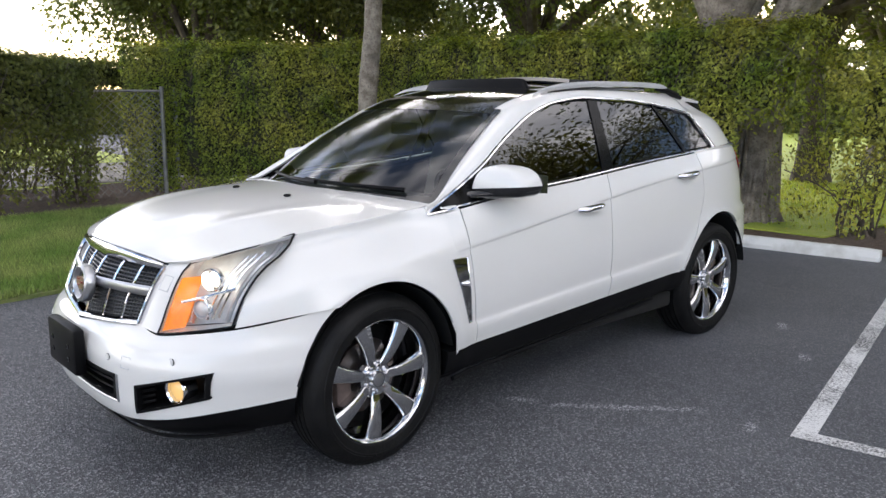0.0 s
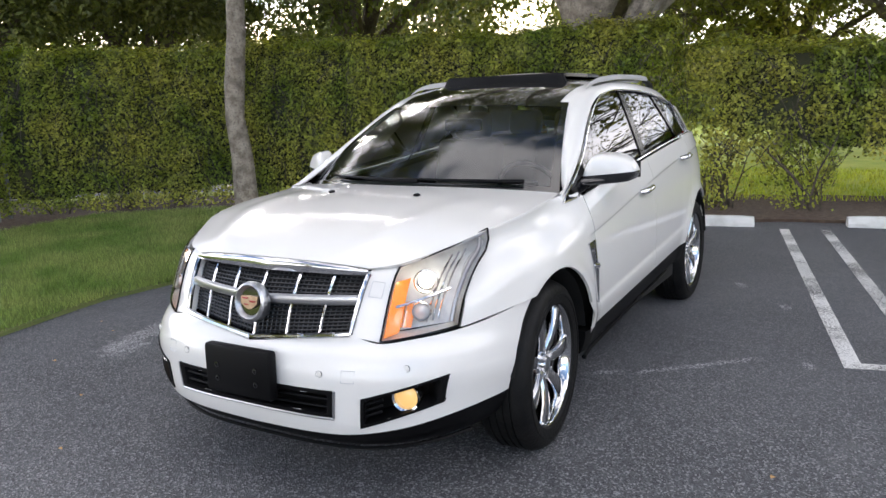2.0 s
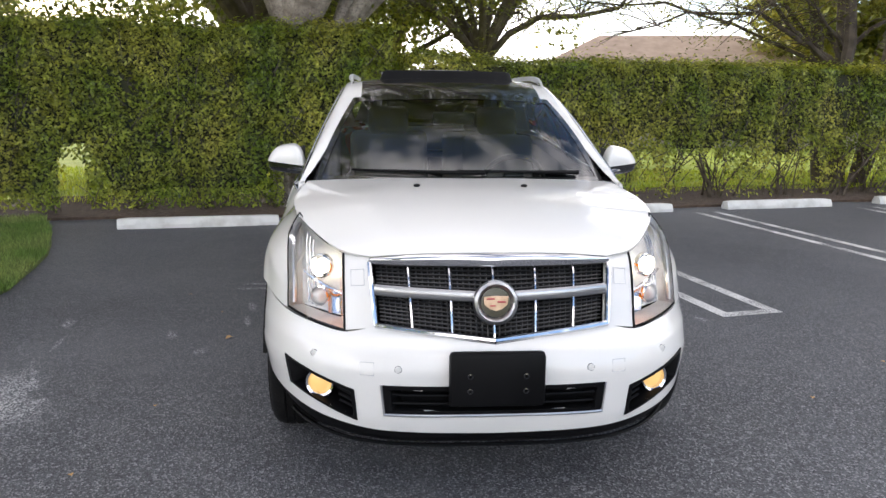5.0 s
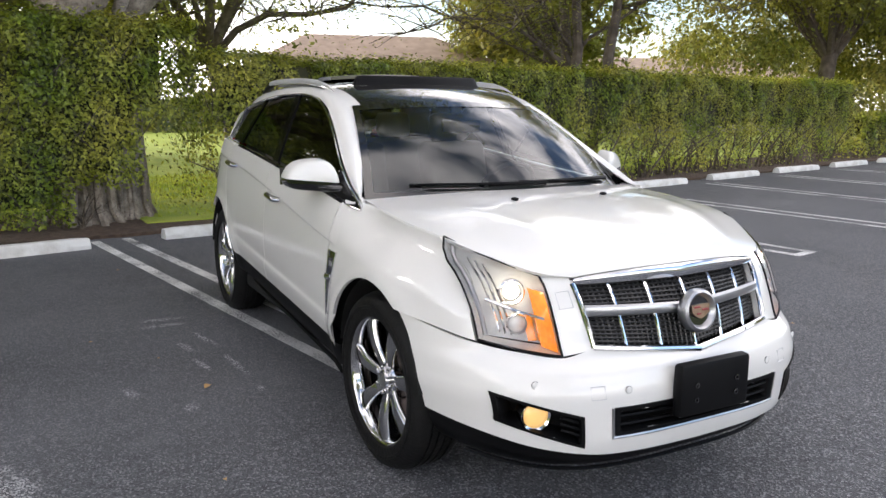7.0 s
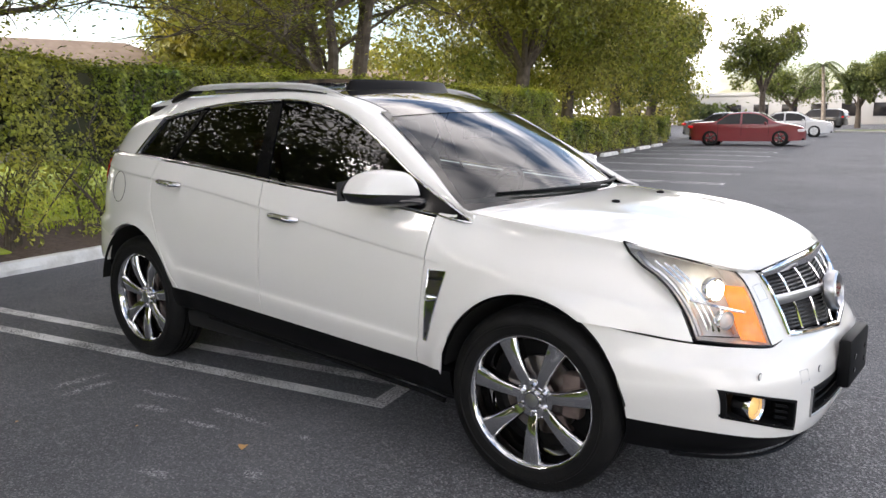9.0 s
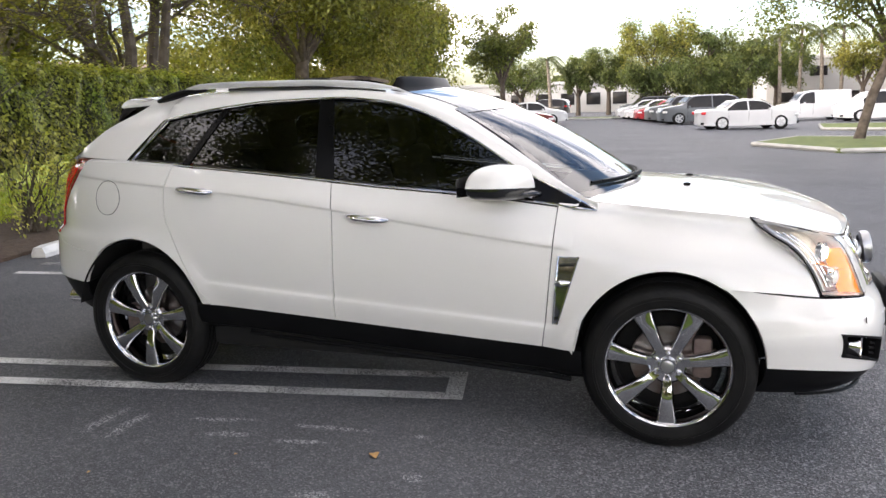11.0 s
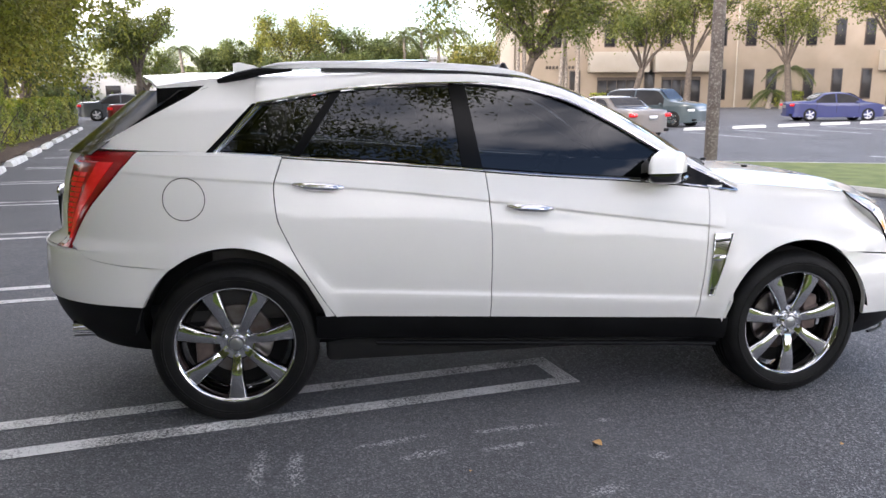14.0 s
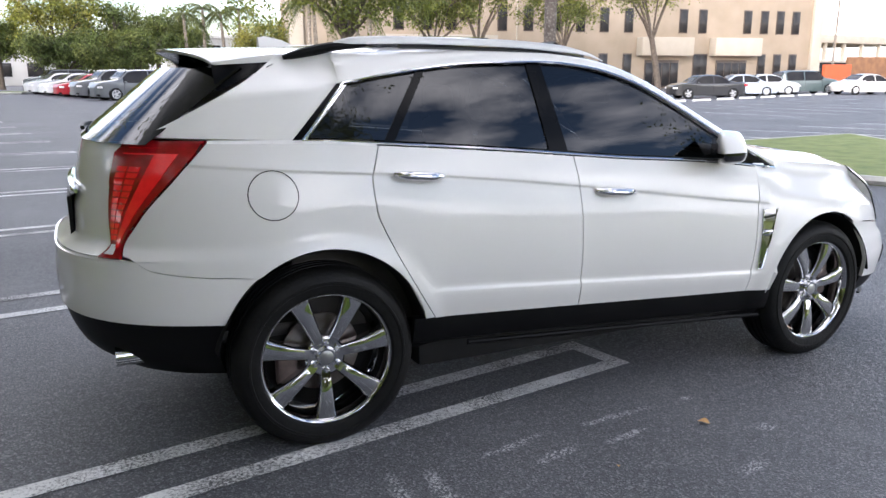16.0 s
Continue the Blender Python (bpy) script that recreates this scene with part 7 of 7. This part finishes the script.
def island(outline, label):
    c = Vector((sum(p[0] for p in outline) / len(outline), sum(p[1] for p in outline) / len(outline), 0))
    th = sheet("island", outline, M["grass"], 0.13, label, "grass", relief=0.1, edge=.6)
    own = bmesh.new()
    ring = [on_ground(p, 0.07) for p in outline] + [on_ground(outline[0], 0.07)]
    tube(ring, 0.09, 6, own, flat=.8)
    k = part("kerb", own, M["kerb"], th)
    return th


island([(8.6, 3.2), (10.5, 3.0), (13.6, 6.4), (15.2, 9.5), (11.5, 9.3), (7.2, 11.2), (6.2, 10.9), (6.2, 9.4)], "grass island with a pale concrete kerb")
island([(2.9, 22.4), (5.0, 19.3), (7.6, 20.0), (7.7, 23.0), (7.4, 26.2), (4.6, 26.6)], "grass island with a tree and a pale kerb")
island([(6.4, 34.6), (10.2, 32.4), (16.0, 33.6), (16.2, 38.4), (6.9, 40.0)], "long grass strip before the parked vans")
island([(-9.0, 56.0), (-5.5, 56.0), (-5.0, 59.0), (-8.8, 59.0)], "small planted island far across the lot")

pole = empty("utility_pole", "weathered grey-brown wooden pole on the grass island", "pole")
part("shaft", tube([on_ground((7.0, 10.6), -.1), on_ground((7.0, 10.6), .2), on_ground((7.02, 10.62), 4), on_ground((7.05, 10.65), 9)], [.155, .135, .125, .11], 14), M["pole"], pole)

tree("tree", (6.2, 24.4), "bare-limbed shade tree on the grass island", 7.4, 4.4, 0.15, 51, M["leaf_tree"], M["bark_dark"], 24000, .066, (.9, .3), .40, 9, crown_low=.40, puffs=22)
tree("tree", (13.3, 67.5), "yellowing shade tree by the building", 6.2, 3.0, 0.2, 52, M["leaf_yellow"], M["bark_dark"], 7000, .10, (0, 0), .34, 7, crown_low=.36)
for i, (x, y, h, sp) in enumerate(((22.2, 51.5, 9.0, 4.0), (26.0, 50.5, 10.0, 4.4), (34.0, 50.0, 9.6, 4.8), (40.5, 46.5, 11.5, 4.6))):
    tree("tree", (x, y), "shade tree with crooked bare limbs before the building", h, sp, 0.24, 60 + i, M["leaf_tree"], M["bark_dark"], 9000, .095, (.8 - .5 * i, .3), .36, 7, crown_low=.56, puffs=12)
for i, (x, y, h) in enumerate(((7.2, 69, 6.6), (8.8, 70, 7.2), (10.6, 70, 6.9), (12.2, 71, 7.3), (14.6, 56.5, 7.0), (15.4, 57.0, 7.5), (17.6, 55.0, 6.6), (18.2, 55.2, 7.0), (18.9, 54.6, 7.8), (-12.8, 70, 5.4), (92, 72, 12.0))):
    palm((x, y), h, 80 + i)
FAR = "round green tree across the parking lot"
for i, (x, y, h, sp, mat) in enumerate(((-3.2, 71, 9.0, 4.2, "leaf_yellow"), (-7.6, 72, 6.4, 3.2, "leaf_far"), (1.0, 71, 7.5, 3.5, "leaf_far"), (4.9, 71.5, 7.5, 3.3, "leaf_far"), (-13.4, 54, 8.4, 3.1, "leaf_tree"), (-10.5, 72, 5.2, 1.7, "leaf_far"), (-2.5, 66, 4.6, 3.4, "leaf_far"), (2.6, 66, 4.8, 3.2, "leaf_far"), (-19, 84, 6.0, 4.0, "leaf_far"), (8.0, 84, 7.0, 4.0, "leaf_far"))):
    tree("tree", (x, y), FAR, h, sp, 0.22, 100 + i, M[mat], M["bark_dark"], 11000, .11, (0, 0), .34, 8, crown_low=.30, puffs=24)

# low planting and fan palms along the building
for i, (x, y, w) in enumerate(((17.6, 60.5, 6.0), (25.0, 60.0, 5.0), (39.0, 57.5, 3.0))):
    hedge("hedge", [(x - w / 2, y), (x + w / 2, y + .6)], 1.3, 1.2, 420, .12, 130 + i, "low clipped shrubs along the building front", leggy=.2, gaps=.1, stems_per_m=1)
palm((36.6, 55.0), 3.2, 140, 14, .22, 2.0)
palm((35.6, 55.4), 1.4, 141, 16, .2, 1.9)


# beige two-storey office building
bld = empty("office_building", "beige two-storey stucco office building with narrow dark windows", "building", at=Matrix.LocRotScale((15.6, 64.0, -0.108), Euler((0, 0, math.atan2(-.16, 1))), None))
BL, BH, BD = 53.6, 9.8, 16.0
own = box(BL, BD, BH, (BL / 2, BD / 2, BH / 2), 0.03)
part("wall", own, M["stucco"], bld)
part("parapet", box(BL + .3, BD + .3, .5, (BL / 2, BD / 2, BH + .2), .04), M["stucco_light"], bld)
part("roof", box(BL - 1, BD - 1, .2, (BL / 2, BD / 2, BH + .3)), M["white_wall"], bld)
wmesh = bm_mesh("pane", box(.78, .10, 2.2, (0, 0, 0), .01), M["win_dark"])
fmesh = bm_mesh("window_frame", box(.96, .06, 2.4, (0, 0, 0), .01), M["frame"])
entries = [(9.7, 5.2), (15.4, 5.2), (35.6, 5.7), (43.6, 5.4)]


def add_window(x, z, tall=2.6):
    w = new("window", fmesh)
    w.parent = bld
    w.matrix_basis = Matrix.Translation((x, -.02, z)) @ Matrix.Diagonal((1, 1, tall / 2.6, 1))
    share("pane", wmesh, w, Matrix.Translation((0, -.03, 0)))


for x in (4.4, 9.0, 11.6, 13.9, 18.8, 21.4, 24.2, 26.7, 29.2, 31.8, 37.8, 40.0, 45.2, 47.2, 49.1, 51.0):
    add_window(x, 6.45, 2.5)
for x in (6.0, 12.6, 18.9, 21.4, 23.4, 26.7, 29.2, 31.8, 39.6, 40.3, 47.2, 49.1, 51.0):
    add_window(x, 2.0, 2.9)
for ex, ew in entries:
    part("canopy", box(ew, 1.2, 1.75, (ex, -.6, 4.0), .05), M["stucco_light"], bld, "cream boxed canopy over an entrance")
    part("entrance", box(ew * .66, .16, 2.6, (ex, -.04, 1.42), .02), M["frame"], bld)
    for k in range(4):
        part("door_pane", box(ew * .145, .06, 2.2, (ex - ew * .245 + ew * .163 * k, -.14, 1.35), .01), M["win_dark"], bld)
own = bmesh.new()
for k in range(9):
    box(.2, .05, .26, (3.5 + .30 * k + (.2 if k > 4 else 0), -.03, 3.6), .01, own)
part("sign_letters", own, M["frame"], bld)
for s in (0, BL):
    part("corner_pilaster", box(1.2, .5, BH - .3, (s, -.1, BH / 2 - .15), .05), M["stucco_light"], bld)
part("downpipe", tube([(20.2, -.12, 0), (20.2, -.12, BH)], .07, 8), M["stucco_light"], bld)

# white building further off, roofs beyond the hedge, garage on the right
def plain_building(name, at, size, turn, wall, roof, label, bands=2, roof_h=0.0):
    th = empty(name, label, "building", at=Matrix.LocRotScale((at[0], at[1], -.108), Euler((0, 0, turn)), None))
    w, d, h = size
    part("wall", box(w, d, h, (0, 0, h / 2), .03), wall, th)
    if roof_h:
        own = bmesh.new()
        base = [own.verts.new((sx * (w / 2 + .5), sy * (d / 2 + .5), h)) for sx, sy in ((-1, -1), (1, -1), (1, 1), (-1, 1))]
        ridge = [own.verts.new((sx * (w / 2 - d * .4), 0, h + roof_h)) for sx in (-1, 1)]
        for fc in ((base[0], base[1], ridge[1], ridge[0]), (base[1], base[2], ridge[1]), (base[2], base[3], ridge[0], ridge[1]), (base[3], base[0], ridge[0]), base[::-1]):
            own.faces.new(fc)
        bmesh.ops.recalc_face_normals(own, faces=own.faces)
        part("roof", own, roof, th, smooth=False)
    else:
        part("roof", box(w + .4, d + .4, .4, (0, 0, h + .1), .04), roof, th)
    for b in range(bands):
        z = h * (b + .5) / bands
        for k in range(int(w / 3.2)):
            part("window", box(1.7, .12, h / bands * .38, (-w / 2 + 1.9 + 3.2 * k, -d / 2 - .02, z), .02), M["win_dark"], th)
    return th


plain_building("office_building", (18.5, 96.0), (23, 14, 5.4), .05, M["white_wall"], M["white_wall"], "white two-storey building across the lot")
plain_building("office_building", (-24.0, 100.0), (44, 12, 3.8), .0, M["white_wall"], M["white_wall"], "low white building far across the lot", 1)
plain_building("house", (-28.5, 11.8), (13, 9, 2.5), radians(78), M["stucco_light"], M["roof_tile"], "low house with a tiled roof behind the hedge", 1, 2.3)
plain_building("house", (-34.0, 34.0), (20, 10, 2.9), radians(75), M["stucco_light"], M["roof_tile"], "low house with a tiled roof behind the trees", 1, 1.9)
plain_building("garage", (106.0, 92.0), (44, 20, 3.0), .13, M["trim"], M["stucco_light"], "open parking deck with pale floors beside the building", 1)
own = box(44.4, 20.4, 1.2, (0, 0, 6.4), .05)
gar = empty("garage_deck", "pale upper deck of a parking garage", "building", at=Matrix.LocRotScale((106.0, 92.0, -.1), Euler((0, 0, .13)), None))
part("deck", own, M["stucco_light"], gar)
for k in range(9):
    part("column", box(.5, .5, 6.0, (-20 + 5 * k, -9.5, 3.0), .02), M["stucco_light"], gar)
tagged(part("fence", box(3.4, .3, 2.2, (59.7, 45.5, 1.0), .02), M["orange"]), "orange-red hoarding beyond the parked cars", "fence")
tagged(part("fence", box(26, .3, 2.9, (75.2, 46.5, 1.35), .02), M["wood"]), "brown wooden fence beyond the parked cars", "fence")


# distant woods round the lot
def woods(line, h, n, seed, mat, size):
    rnd = random.Random(seed)
    verts, faces = [], []
    L = length_of(line)
    for i in range(n):
        s = rnd.uniform(0, L)
        x, y, dx, dy = along(line, s)
        top = h * (0.75 + 0.45 * noise.noise(Vector((s * .13, seed, 0))) + .18 * noise.noise(Vector((s * .5, seed, 3))))
        z = top * rnd.random() ** .8
        o = rnd.gauss(0, 1.4) * math.sqrt(max(.05, 1 - (z / max(top, .1)) ** 2))
        leaf_quads(verts, faces, Vector((x - dy * o, y + dx * o, z - .1)), Vector((dy, -dx, .5)), size * rnd.uniform(.6, 1.4), rnd)
    return tagged(new("woods", raw("woods", verts, faces, mat)), "distant band of green trees round the lot", "trees", kind="stuff")


woods([(-60, -60), (-48, -24)], 13.0, 20000, 201, M["leaf_tree"], .30)
woods([(-47, -24), (-44, 1)], 6.5, 14000, 207, M["leaf_far"], .26)
woods([(-44, 2), (-42, 24)], 3.4, 5000, 204, M["leaf_tree"], .22)
woods([(-41, 26), (-38, 60), (-34, 92)], 8.5, 16000, 205, M["leaf_yellow"], .26)
woods([(-34, 92), (-10, 106), (20, 110), (60, 112)], 5.2, 16000, 202, M["leaf_far"], .32)
woods([(-60, -60), (-36, -40)], 11.0, 12000, 206, M["leaf_tree"], .30)
woods([(-36, -40), (-12, -34), (10, -33), (34, -34)], 3.6, 14000, 203, M["leaf_tree"], .28)

# fallen leaves and litter on the asphalt near the car
def fallen(at, turn, size):
    own = bmesh.new()
    n = 8
    for i in range(n):
        t0, t1 = i / n, (i + 1) / n
        w0, w1 = .42 * math.sin(math.pi * t0), .42 * math.sin(math.pi * t1)
        z0, z1 = .12 * math.sin(3 * t0), .12 * math.sin(3 * t1)
        vs_ = [own.verts.new(q) for q in ((t0 - .5, -w0, z0 + w0 * .3), (t1 - .5, -w1, z1 + w1 * .3), (t1 - .5, 0, z1), (t0 - .5, 0, z0), (t1 - .5, w1, z1 + w1 * .3), (t0 - .5, w0, z0 + w0 * .3))]
        own.faces.new(vs_[:4])
        own.faces.new((vs_[3], vs_[2], vs_[4], vs_[5]))
    bmesh.ops.remove_doubles(own, verts=own.verts, dist=1e-4)
    th = part("fallen_leaf", own, M["dry_leaf"], at=Matrix.LocRotScale(on_ground(at, .006), Euler((0, 0, turn)), (size, size, size)))
    return tagged(th, "curled dry yellow-brown leaf on the asphalt", "leaf", "fallen leaves")


rnd = random.Random(77)
fallen((0.182, -1.385), 2.2, 0.055)
for i in range(16):
    fallen((rnd.uniform(-3.6, 3.0), rnd.choice((rnd.uniform(-3.0, -1.1), rnd.uniform(1.1, 2.8)))), rnd.uniform(0, 6), rnd.uniform(.012, .03))
